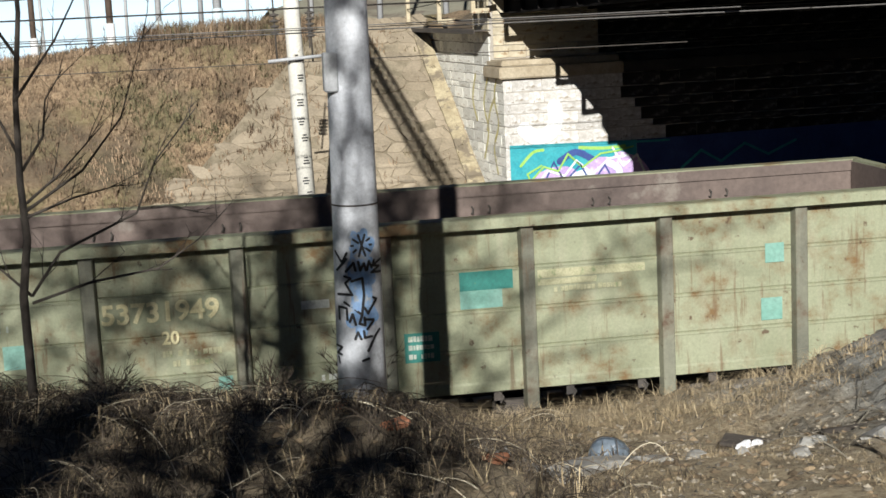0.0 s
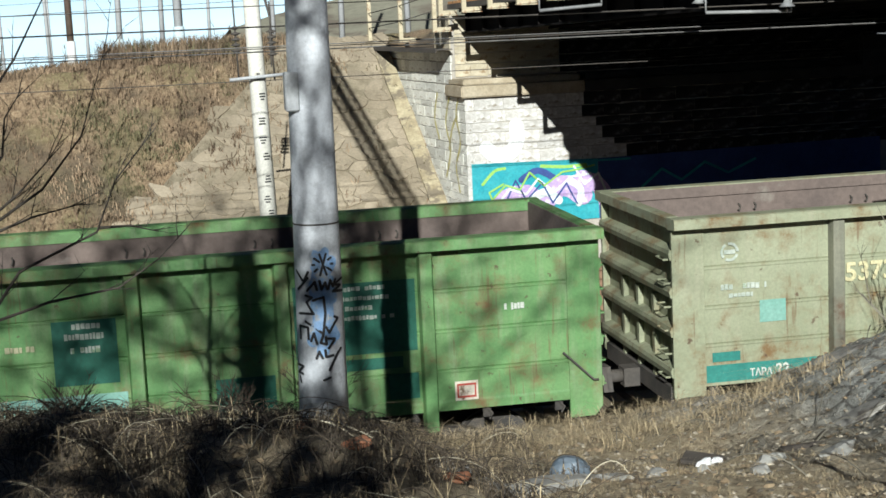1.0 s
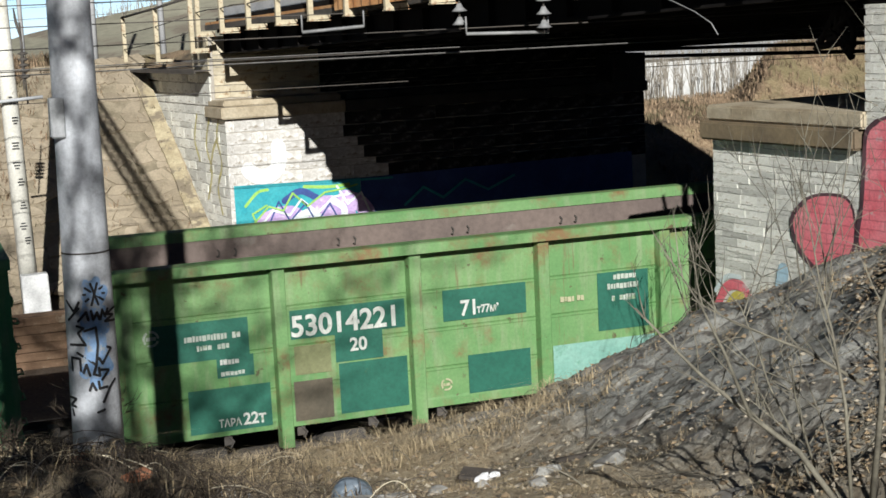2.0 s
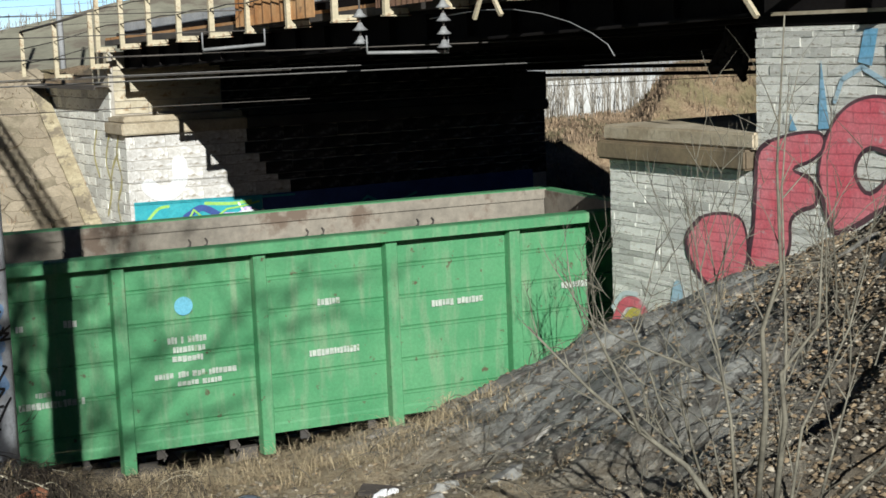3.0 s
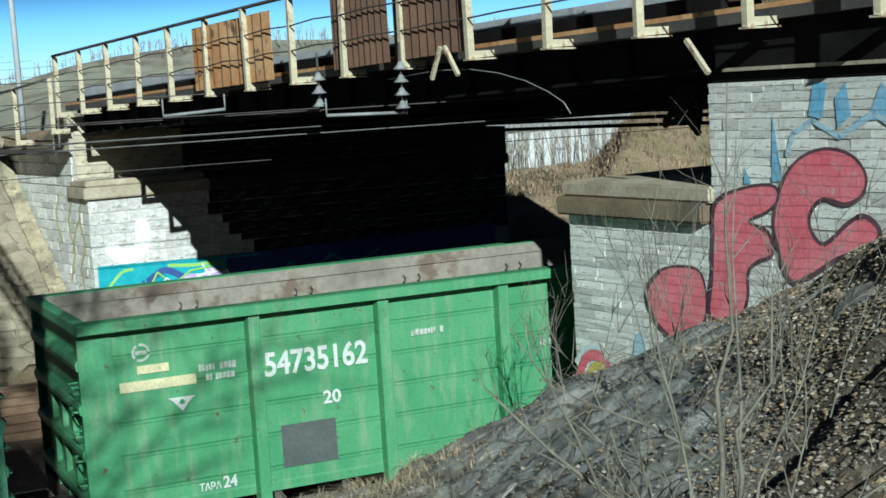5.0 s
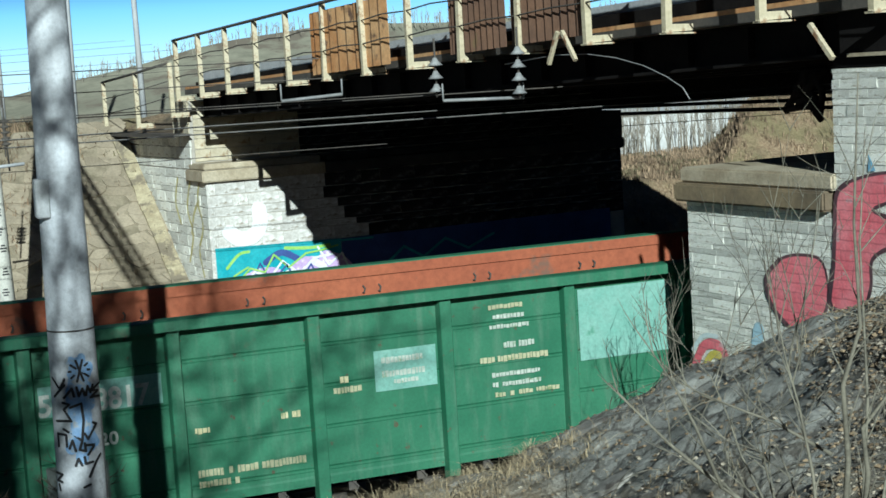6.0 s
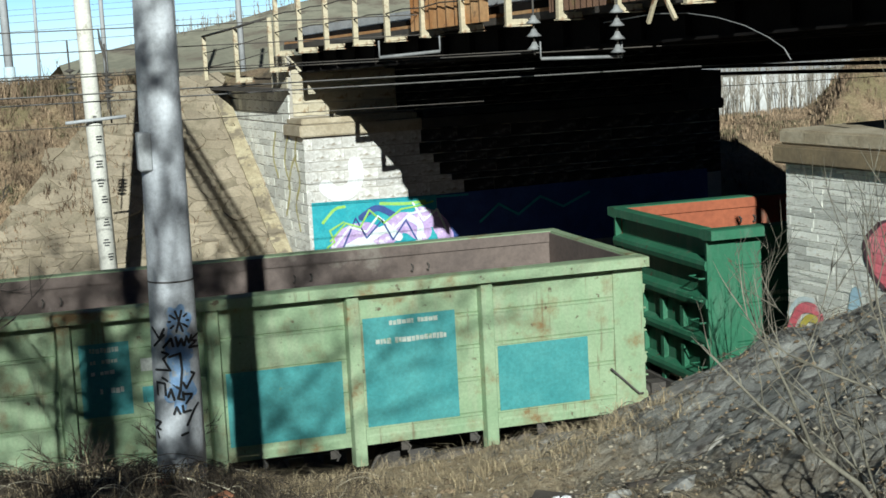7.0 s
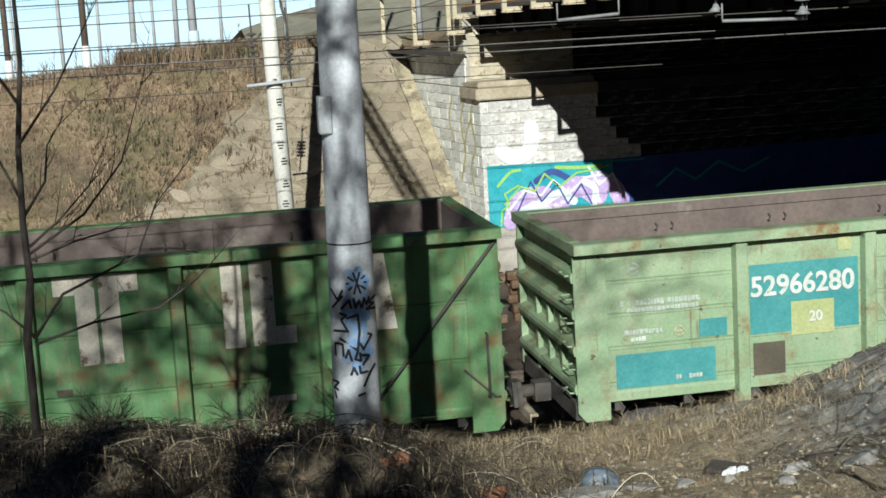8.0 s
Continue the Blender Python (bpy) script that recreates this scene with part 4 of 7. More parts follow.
WAGONS.append(wagon(5, 3.27, P_PALE, INNER_BROWN, (0.12, 0.36, 0.58, 0.80), "pale green gondola wagon with blue-teal repainted patches", [
    (0, 0.30, 0.44, 0.84, 0.92, LETTER), (0, 0.28, 0.80, 0.63, 0.672, LETTER), (0, 0.32, 0.78, 0.585, 0.62, LETTER), (0, 0.30, 0.54, 0.435, 0.475, LETTER), (0, 0.34, 0.46, 0.39, 0.425, LETTER), (0, 0.60, 0.70, 0.40, 0.475, YELLOWP), (0, 0.24, 0.88, 0.08, 0.31, BLUETEAL), (0, 0.78, 0.96, 0.38, 0.50, BLUETEAL), (0, 0.62, 0.80, 0.11, 0.145, LETTER),
    (1, 0.02, 0.98, 0.58, 0.83, BLUETEAL), (1, 0.02, 0.98, 0.36, 0.58, BLUETEAL), (1, 0.38, 0.76, 0.33, 0.56, PALEGREEN), (1, 0.04, 0.32, 0.08, 0.30, BROWNP), (1, 0.80, 0.92, 0.88, 0.97, PALEGREEN),
    (2, 0.24, 0.38, 0.70, 0.75, LETTER), (2, 0.44, 0.58, 0.71, 0.76, LETTER), (2, 0.4, 0.55, 0.44, 0.50, LETTER),
    (3, 0.04, 0.42, 0.40, 0.86, BLUETEAL), (3, 0.12, 0.34, 0.80, 0.835, LETTER), (3, 0.12, 0.34, 0.73, 0.76, LETTER), (3, 0.12, 0.34, 0.66, 0.69, LETTER), (3, 0.18, 0.36, 0.54, 0.58, LETTER), (3, 0.50, 0.74, 0.46, 0.56, BLUETEAL), (3, 0.5, 0.7, 0.66, 0.74, LETTER),
    (4, 0.02, 0.96, 0.10, 0.58, BLUETEAL), (5, 0.02, 0.80, 0.12, 0.84, BLUETEAL), (5, 0.24, 0.66, 0.78, 0.815, LETTER), (5, 0.12, 0.74, 0.66, 0.70, LETTER),
    (6, 0.02, 0.62, 0.12, 0.56, BLUETEAL)],
    [("52966280", 1, 0.08, 0.62, 0.25, 1.40), ("20", 1, 0.53, 0.42, 0.13, 0.18)]))
P_OLD = paint("patchy_green_wagon_paint", (0.085, 0.20, 0.075), (0.13, 0.26, 0.10), (0.20, 0.10, 0.04), 0.58)
W_LAST = wagon(6, 3.57, P_OLD, INNER_BROWN, (0.33, 0.66), "patchy green gondola wagon with large white painted letters", [
    (4, 0.30, 0.45, 0.50, 0.985, OLDWHITE), (4, 0.48, 0.63, 0.50, 0.985, OLDWHITE), (4, 0.14, 0.298, 0.885, 0.985, OLDWHITE), (4, 0.632, 0.78, 0.885, 0.985, OLDWHITE),
    (5, 0.28, 0.44, 0.52, 0.985, OLDWHITE), (5, 0.50, 0.68, 0.52, 0.985, OLDWHITE), (5, 0.682, 0.84, 0.52, 0.62, OLDWHITE), (5, 0.60, 0.80, 0.20, 0.235, OLDWHITE), (4, 0.10, 0.22, 0.34, 0.38, BROWNP),
    (3, 0.2, 0.36, 0.50, 0.985, OLDWHITE), (3, 0.5, 0.66, 0.50, 0.985, OLDWHITE), (3, 0.366, 0.494, 0.70, 0.78, OLDWHITE)], braced=True)
bm = bmesh.new()
tube(bm, [(LONG - 1.75, -0.012, 1.35), (LONG - 0.05, -0.012, 3.38)], 0.022, 6)
part("diagonal_brace", bm, M_DARKMETAL, W_LAST)
bm = bmesh.new()
tube(bm, [(LONG - 0.20, 0.01, 2.25), (LONG - 0.20, -0.05, 2.25), (LONG - 0.20, -0.05, 1.45), (LONG - 0.20, 0.01, 1.45)], 0.018, 6)
part("grab_handle", bm, M_DARKMETAL, W_LAST)
# the slanting leg of a painted letter on the last bay
bm = bmesh.new()
prism(bm, [(0.62, 2.42), (0.88, 2.42), (0.76, 3.36), (0.54, 3.36)], "y", 0.006, 0.008)
part("stencil", bm, OLDWHITE, W_LAST, at=pose(bay_span(6)[0], 0, 0))
WAGONS.append(W_LAST)

# ---- railing, poles, wires ----
def ribbon(bm, pts, width, y, plane):
    """A flat stroke with round ends along points (u, v); plane maps (u, v, depth) to a place."""
    step = 0.0
    for (u0, v0), (u1, v1) in zip(pts, pts[1:]):
        d = Vector((u1 - u0, v1 - v0))
        n = Vector((-d.y, d.x)).normalized() * width / 2
        bm.faces.new([bm.verts.new(plane(u, v, y + step)) for u, v in ((u0 + n.x, v0 + n.y), (u0 - n.x, v0 - n.y), (u1 - n.x, v1 - n.y), (u1 + n.x, v1 + n.y))])
        step += 0.0001
    for u, v in pts:
        bm.faces.new([bm.verts.new(plane(u + width / 2 * math.cos(a), v + width / 2 * math.sin(a), y + step)) for a in [2 * math.pi * i / 14 for i in range(14)]])
        step += 0.0001


def strip(bm, pts, width, depth, plane):
    """A smooth flat stroke with round ends, as one strip."""
    n = len(pts)
    left, right = [], []
    for i, (u, v) in enumerate(pts):
        a, b = pts[max(i - 1, 0)], pts[min(i + 1, n - 1)]
        d = Vector((b[0] - a[0], b[1] - a[1])).normalized()
        w = width / 2 * (1 + 0.05 * math.sin(i * 2.1))
        left.append((u - d.y * w, v + d.x * w))
        right.append((u + d.y * w, v - d.x * w))
    L = [bm.verts.new(plane(u, v, depth)) for u, v in left]
    R = [bm.verts.new(plane(u, v, depth)) for u, v in right]
    for i in range(n - 1):
        bm.faces.new((L[i], R[i], R[i + 1], L[i + 1]))
    for (u, v), (p, q), a, b in ((pts[0], pts[1], L[0], R[0]), (pts[-1], pts[-2], R[-1], L[-1])):
        ang = math.atan2(v - q, u - p)
        cap = [bm.verts.new(plane(u + width / 2 * math.cos(ang + t), v + width / 2 * math.sin(ang + t), depth)) for t in (-1.05, -0.5, 0.0, 0.5, 1.05)]
        bm.faces.new([a, b] + (cap if (cap[0].co - b.co).length < (cap[-1].co - b.co).length else cap[::-1]))


def rail_post():
    bm = bmesh.new()
    prism(bm, [(-0.05, -0.04), (0.05, -0.04), (0.05, -0.028), (-0.038, -0.028), (-0.038, 0.04), (-0.05, 0.04)], "z", 0.0, 1.38)
    prism(bm, [(-0.06, 0.0), (0.40, 0.02), (0.40, 0.10), (0.0, 0.10)], "y", -0.03, 0.03)
    box(bm, -0.05, -0.05, -0.02, 0.42, 0.09, 0.0)
    return mesh_of(bm, "rail_post", M_CREAM)


POST = rail_post()
railing = tagged(empty("bridge_railing", BR), "cream-painted steel angle railing with a dark handrail along the bridge", "railing")
a = A1 + 0.25
POST_AT = []
while a > A0 - 7:
    POST_AT.append(a)
    a -= 1.765
for i, a in enumerate(POST_AT):
    p = new("rail_post", POST)
    p.parent, p.matrix_basis = railing, pose(-0.42, a, deck_z(a) - 0.02, 0, random.uniform(-1.5, 1.5), random.uniform(-6, 6))
for a, z, h in ((A1 + 0.75, 5.55, 1.28), (A1 + 3.7, 5.28, 1.42), (A1 + 6.8, 5.12, 1.4)):
    p = new("rail_post", POST)
    p.parent, p.matrix_basis = railing, pose(-0.42, a, z) @ Matrix.Diagonal((1, 1, h / 1.38, 1))
for z, r, m, nm in ((1.37, 0.032, M_DARKMETAL, "handrail"), (0.92, 0.012, M_DARKMETAL, "rail_wire"), (0.52, 0.012, M_DARKMETAL, "rail_wire")):
    bm = bmesh.new()
    pts = [(-0.45, a + s, deck_z(a + s) + z + (0.02 * math.sin(a * 7 + s * 3) if r < 0.03 else 0)) for a in POST_AT for s in (0, -0.88)]
    tube(bm, pts[:-1], r, 6)
    part(nm, bm, m, railing)
    bm = bmesh.new()
    tube(bm, [(-0.45, A1 + 0.75, 5.55 + z * 0.93), (-0.45, A1 + 3.7, 5.28 + z), (-0.45, A1 + 6.8, 5.12 + z)], r, 6)
    part(nm, bm, m, railing)
bm = bmesh.new()
box(bm, -0.42, A1 + 0.7, 5.10, -0.03, A1 + 6.9, 5.125)
box(bm, -0.44, A1 + 0.7, 5.04, -0.421, A1 + 6.9, 5.14)
tagged(part("side_platform", bm, M_DARKMETAL, at=BR), "dark steel side platform hung beside the bridge end", "platform", kind="structure")


def rust_panel(a0, a1, material, label):
    """A corrugated sheet fixed to the railing."""
    bm = bmesh.new()
    n = 28
    rows = []
    for i in range(n + 1):
        a = a0 + (a1 - a0) * i / n
        d = -0.385 + 0.018 * math.sin(i * math.pi / 1.5) + 0.03 * noise.noise(Vector((a, 0, 0)))
        rows.append([bm.verts.new((d + e, a, deck_z(a) + z)) for e, z in ((0, 0.10), (0, 1.24), (0.006, 1.24), (0.006, 0.10))])
    for p, q in zip(rows, rows[1:]):
        for j in range(4):
            bm.faces.new((p[j], p[(j + 1) % 4], q[(j + 1) % 4], q[j]))
    bm.faces.new(rows[0])
    bm.faces.new(rows[-1][::-1])
    tagged(part("rusty_sheet", bm, material, at=BR), label, "metal sheet", group="sheets on the railing")


M_RUST2 = mat("dark_rust_plate", (0.13, 0.075, 0.05), (0.20, 0.11, 0.065), 1.0, 0.8, 14, 0.3, 0.01, spots=(0.19, 0.14, 0.06), spot_scale=1.3, spot_from=0.6)
rust_panel(26.45, 23.1, M_RUST, "orange-rusted corrugated sheet fixed to the bridge railing")
rust_panel(20.9, 19.2, M_RUST2, "dark rusted corrugated sheet fixed to the bridge railing")
rust_panel(19.0, 17.1, M_RUST2, "brown rusted sheet fixed to the bridge railing")

# loose pale struts that hang from the deck edge
for a, tilt, rise in ((17.62, 32, 0.12), (17.42, -38, 0.12), (12.5, -42, -0.16)):
    bm = bmesh.new()
    box(bm, -0.025, -0.025, -0.42, 0.025, 0.025, 0.08)
    tagged(part("loose_strut", bm, M_CREAM, at=BR @ pose(-0.5, a, deck_z(a) + rise, tilt, 0, 0)), "bent cream steel strut hanging from the bridge edge", "strut", group="loose struts")

# the concrete pole on the bank
M_TAG = mat("black_spray_paint", (0.012, 0.012, 0.014), (0.02, 0.02, 0.022), 8, 0.6, 40, 0.0)
M_TAGBLUE = mat("blue_spray_paint", (0.20, 0.36, 0.62), (0.34, 0.48, 0.68), 9, 0.7, 30, 0.0, spots=(0.42, 0.44, 0.45), spot_scale=9, spot_from=0.55)
M_POLE = mat("weathered_pole_concrete", (0.50, 0.52, 0.55), (0.63, 0.645, 0.665), 1.6, 0.85, 34, 0.35, 0.006, spots=(0.34, 0.345, 0.36), spot_scale=5.0, spot_from=0.63, stretch=(3.0, 3.0, 0.5))
PX, PY, PZ = 1.082, 11.2, 2.45
TAG_Z = 4.27                       # height of the tag's star


def pole_radius(z):
    return 0.190 - 0.0105 * (z - PZ)


pole = tagged(empty("concrete_pole", pose(PX, PY, 0, 0, 0.82, 0)), "grey concrete overhead-line pole with black and blue spray tags", "pole")
bm = bmesh.new()
tube(bm, [(0, 0, PZ - 0.6), (0, 0, 4.9), (0, 0, 11.6)], [pole_radius(PZ - 0.6), pole_radius(4.9), pole_radius(11.6)], 28)
shaft = part("shaft", bm, M_POLE, pole)
bm = bmesh.new()
tube(bm, [(0, 0, 4.553), (0, 0, 4.565)], pole_radius(4.56) + 0.003, 28)
part("joint_ring", bm, M_DARKMETAL, shaft)
bm = bmesh.new()
box(bm, -0.19, -0.15, 5.38, -0.09, 0.0, 5.66)
part("junction_box", bm, M_CONC, pole, "small grey junction box", bevel=0.01)


def pole_wrap(u, v, d):
    r = pole_radius(v) + d
    th = -math.pi / 2 + u / 0.18
    return (r * math.cos(th), r * math.sin(th), v)


bm = bmesh.new()
rs = random.Random(4)
for i in range(44):
    u, v = rs.gauss(0.0, 0.05), TAG_Z + rs.uniform(-0.60, 0.02)
    ribbon(bm, [(u, v), (u + rs.uniform(-0.05, 0.05), v + rs.uniform(-0.12, 0.12))], rs.uniform(0.04, 0.10), 0.003 + i * 0.0001, pole_wrap)
part("spray_patch", bm, M_TAGBLUE, shaft)
bm = bmesh.new()
for j in range(5):
    ang = j * math.pi / 5
    ribbon(bm, [(0.02 - 0.075 * math.cos(ang), TAG_Z - 0.08 * math.sin(ang)), (0.02 + 0.075 * math.cos(ang), TAG_Z + 0.08 * math.sin(ang))], 0.017, 0.014, pole_wrap)
part("spray_tag", bm, M_TAG, shaft, "black sprayed star")
SCRIBBLE = (((120, 250), (145, 300), (165, 285), (130, 345)), ((165, 255), (150, 300)), ((165, 350), (195, 305), (205, 345)), ((215, 300), (225, 345), (240, 310), (250, 345)),
            ((255, 345), (262, 300), (275, 335), (285, 300)), ((318, 300), (280, 325), (310, 335), (275, 360), (318, 365)), ((160, 375), (185, 385), (165, 410), (195, 470), (140, 470)),
            ((190, 400), (235, 385), (245, 470), (240, 570)), ((250, 540), (265, 570), (300, 500), (285, 490)), ((150, 600), (145, 535), (175, 540), (180, 600)), ((165, 510), (240, 575)),
            ((190, 610), (200, 570), (215, 625)), ((240, 575), (230, 620), (255, 630), (250, 590)), ((255, 600), (290, 605)), ((265, 650), (290, 610)), ((215, 700), (225, 665), (240, 700)),
            ((250, 660), (255, 695), (285, 690)), ((318, 660), (300, 690), (272, 765)), ((135, 740), (165, 745), (150, 780), (165, 785)), ((155, 800), (160, 830)), ((250, 815), (275, 805)))
for pts in SCRIBBLE:
    # sketched on a sheet 655 units to the metre across, 700 down
    flat = [((a - 216 - (b - 218) * 0.065) / 655, TAG_Z - (b - 218) / 700) for a, b in pts]
    bm = bmesh.new()
    ribbon(bm, [(0.18 * math.asin(max(-0.95, min(0.95, a / 0.168))), b) for a, b in flat], 0.019, 0.014, pole_wrap)
    part("tag_stroke", bm, M_TAG, shaft)

# the white pole beyond the tracks and the lattice beam between the two
M_WPOLE = mat("whitewashed_concrete", (0.62, 0.60, 0.52), (0.76, 0.74, 0.66), 2.0, 0.85, 24, 0.3, 0.006, spots=(0.36, 0.33, 0.26), spot_scale=2.4, spot_from=0.6)
wp = tagged(empty("white_pole", pose(2.24, 33.0, -1.196, 0, -1.0, 0) @ Matrix.Scale(1.196, 4)), "whitewashed concrete overhead-line pole with dark stencil marks", "pole")
bm = bmesh.new()
tube(bm, [(0, 0, 0.3), (0, 0, 10.3)], [0.165, 0.13], 20)
part("shaft", bm, M_WPOLE, wp)
bm = bmesh.new()
rs = random.Random(9)
for j in range(8):
    z = 5.0 - j * 0.36 + rs.uniform(-0.08, 0.08)
    th = -math.pi / 2 + rs.uniform(-0.1, 0.35)
    bm = bmesh.new()
    for q in range(3):
        o = Vector((0.163 * math.cos(th), 0.163 * math.sin(th), z + q * 0.05))
        t = Vector((-math.sin(th), math.cos(th), 0)) * rs.uniform(0.03, 0.07)
        s = Vector((0, 0, 0.011))
        bm.faces.new([bm.verts.new(o + p) for p in (-t - s, t - s, t + s, -t + s)])
    part("stencil_mark", bm, M_TAG, wp)
bm = bmesh.new()
tube(bm, [(-0.5, -0.22, 5.02), (0.55, -0.22, 5.06)], 0.03, 8)
part("crossarm", bm, M_CONC, wp)
for x, z in ((-0.33, 5.95), (0.30, 5.85)):
    bm = bmesh.new()
    for j in range(5):
        tube(bm, [(x, -0.1, z - j * 0.1), (x, -0.1, z - j * 0.1 - 0.03), (x, -0.1, z - j * 0.1 - 0.06)], [0.03, 0.10, 0.03], 10)
    tube(bm, [(x, -0.1, z + 0.5), (x, -0.1, z - 0.9)], 0.016, 6)
    part("insulator_string", bm, M_DARKMETAL, wp)
bm = bmesh.new()
for j in range(5):
    tube(bm, [(0.22, -0.12, 6.6 - j * 0.05), (0.30, -0.18, 6.0), (0.26, -0.1, 5.2 + j * 0.12)], 0.014, 5)
part("cable_bundle", bm, M_DARKMETAL, wp)
bm = bmesh.new()
box(bm, -0.16, -0.45, 0.70, 0.30, -0.19, 2.02)
part("cabinet", bm, M_WHITE, wp, "white steel cabinet", bevel=0.015)

bm = bmesh.new()
BX0, BX1, BY0, BY1, BZ = 1.14, 1.72, 10.6, 33.4, 10.6
n = 34
for sx, sz in ((-0.17, -0.30), (0.17, -0.30), (-0.17, 0.30), (0.17, 0.30)):
    tube(bm, [(BX0 + sx, BY0, BZ + sz), (BX1 + sx, BY1, BZ + sz)], 0.042, 5)
for i in range(n):
    t0, t1 = i / n, (i + 1) / n
    p = lambda t, sx, sz: (BX0 + (BX1 - BX0) * t + sx, BY0 + (BY1 - BY0) * t, BZ + sz)
    for sx in (-0.17, 0.17):
        tube(bm, [p(t0, sx, 0.30), p(t1, sx, -0.30)], 0.024, 4)
        tube(bm, [p(t0, sx, -0.30), p(t1, sx, 0.30)], 0.024, 4)
    for sz in (-0.30, 0.30):
        tube(bm, [p(t0, -0.17, sz), p(t0, 0.17, sz)], 0.024, 4)
tagged(part("lattice_beam", bm, M_RAIL), "steel lattice cross-beam carried over the tracks by two poles", "gantry beam")


def wire(pts, r=0.011, material=None, label="thin dark overhead-line wire along the track"):
    bm = bmesh.new()
    tube(bm, pts, r, 5)
    tagged(part("overhead_wire", bm, material or M_DARKMETAL), label, "wire", group="overhead wires")


def span(y, z, x0=-70, x1=60, sag=0.0, r=0.008, material=None, label="thin dark overhead-line wire along the track"):
    wire([(x, y + 0.1 * math.sin(x * 0.07), z + sag * ((x - 5) / 30) ** 2 - (x - 5) * 0.004) for x in axis_steps([(x0, x1, 26)])], r, material, label)


M_COPPER = mat("bare_wire_metal", (0.20, 0.19, 0.18), (0.28, 0.27, 0.25), 5, 0.4, 40, 0.0, metal=0.5)
span(19.5, 5.62, r=0.009, material=M_COPPER, label="bright contact wire over the near track")
span(19.5, 5.93, sag=0.10)
span(24.0, 5.60, r=0.009, material=M_COPPER, label="bright contact wire over the far track")
span(24.0, 5.90, sag=0.10)
span(26.7, 5.52, r=0.009)
span(27.4, 4.95, r=0.008)
span(27.2, 6.62, r=0.010)
span(26.9, 6.25, r=0.010)

# insulators and registration arms under the bridge front
M_PORCELAIN = mat("grimy_grey_porcelain", (0.20, 0.20, 0.20), (0.30, 0.30, 0.29), 4, 0.6, 30, 0.1, 0.002)


def insulator(x, y, z, n, label):
    e = tagged(empty("hanging_insulator", pose(x, y, z)), label, "insulator", group="hanging insulators")
    bm = bmesh.new()
    tube(bm, [(0, 0, 0.25), (0, 0, -0.17 * n)], 0.014, 6)
    part("rod", bm, M_DARKMETAL, e)
    for j in range(n):
        bm = bmesh.new()
        tube(bm, [(0, 0, -0.17 * j), (0, 0, -0.17 * j - 0.05), (0, 0, -0.17 * j - 0.10), (0, 0, -0.17 * j - 0.11)], [0.025, 0.05, 0.105, 0.03], 12)
        part("disc", bm, M_PORCELAIN, e)


insulator(6.86, 18.72, 6.42, 3, "grey string of disc insulators hanging from the bridge")
insulator(7.86, 18.32, 6.50, 4, "grey string of disc insulators hanging from the bridge")
for x0, x1, y, z0, z1 in ((6.86, 7.95, 18.5, 5.86, 5.83), (4.95, 5.75, 19.4, 5.98, 6.02)):
    bm = bmesh.new()
    tube(bm, [(x0, y, z0), (x1, y - 0.1, z1)], 0.022, 8)
    tube(bm, [(x0, y, z0), (x0, y, z0 + 0.22)], 0.012, 6)
    tube(bm, [(x1, y - 0.1, z1), (x1, y - 0.1, z1 + 0.2)], 0.012, 6)
    tagged(part("registration_arm", bm, M_PORCELAIN), "grey steel registration arm of the overhead line", "arm", group="registration arms")

# ---- tracks ----
def rail_line(y):
    bm = bmesh.new()
    prof = [(-0.07, -0.18), (0.07, -0.18), (0.07, -0.16), (0.012, -0.14), (0.012, -0.05), (0.036, -0.035), (0.036, 0.0), (-0.036, 0.0), (-0.036, -0.035), (-0.012, -0.05), (-0.012, -0.14), (-0.07, -0.16)]
    prism(bm, [(y + u, v) for u, v in prof], "x", -300, 300)
    tagged(part("rail", bm, M_RAIL), "worn steel running rail on ballast", "rail", group="running rails", kind="structure")


TRACKS = (NEAR + WIDE / 2, NEAR + WIDE / 2 + 4.6)
for c in TRACKS:
    for d in (-0.76, 0.76):
        rail_line(c + d)
    bm = bmesh.new()
    for i in range(110):
        x = -30 + i * 0.55
        box(bm, x - 0.12, c - 1.35, -0.33, x + 0.12, c + 1.35, -0.19)
    tagged(part("sleepers", bm, M_COPING), "weathered sleepers under the rails", "sleepers", kind="stuff")

M_TIMBER = mat("rust_brown_timber", (0.13, 0.075, 0.042), (0.26, 0.165, 0.10), 2.0, 0.9, 20, 0.5, 0.012, spots=(0.34, 0.27, 0.19), spot_scale=2.5, spot_from=0.60, stretch=(0.5, 3.0, 3.0))
bm = bmesh.new()
box(bm, -1.3, -0.11, 0.0, 1.3, 0.11, 0.17)
TIMBER = mesh_of(bm, "old_sleeper", M_TIMBER, 0.012)
rs = random.Random(52)
for x in (-9.5, -6.6, -3.7, -0.8, 2.1, 5.0, 7.9):
    pile = tagged(empty("sleeper_stack", pose(x, 30.6, -0.36)), "stack of old brown timber sleepers beyond the tracks", "timber stack", group="sleeper stacks")
    for row in range(5 + (x > 0)):
        for deep in range(2):
            o = new("old_sleeper", TIMBER)
            o.parent, o.matrix_basis = pile, pose(rs.uniform(-0.15, 0.15), deep * 0.26 + rs.uniform(-0.03, 0.03), row * 0.176, 0, 0, rs.uniform(-1.5, 1.5))

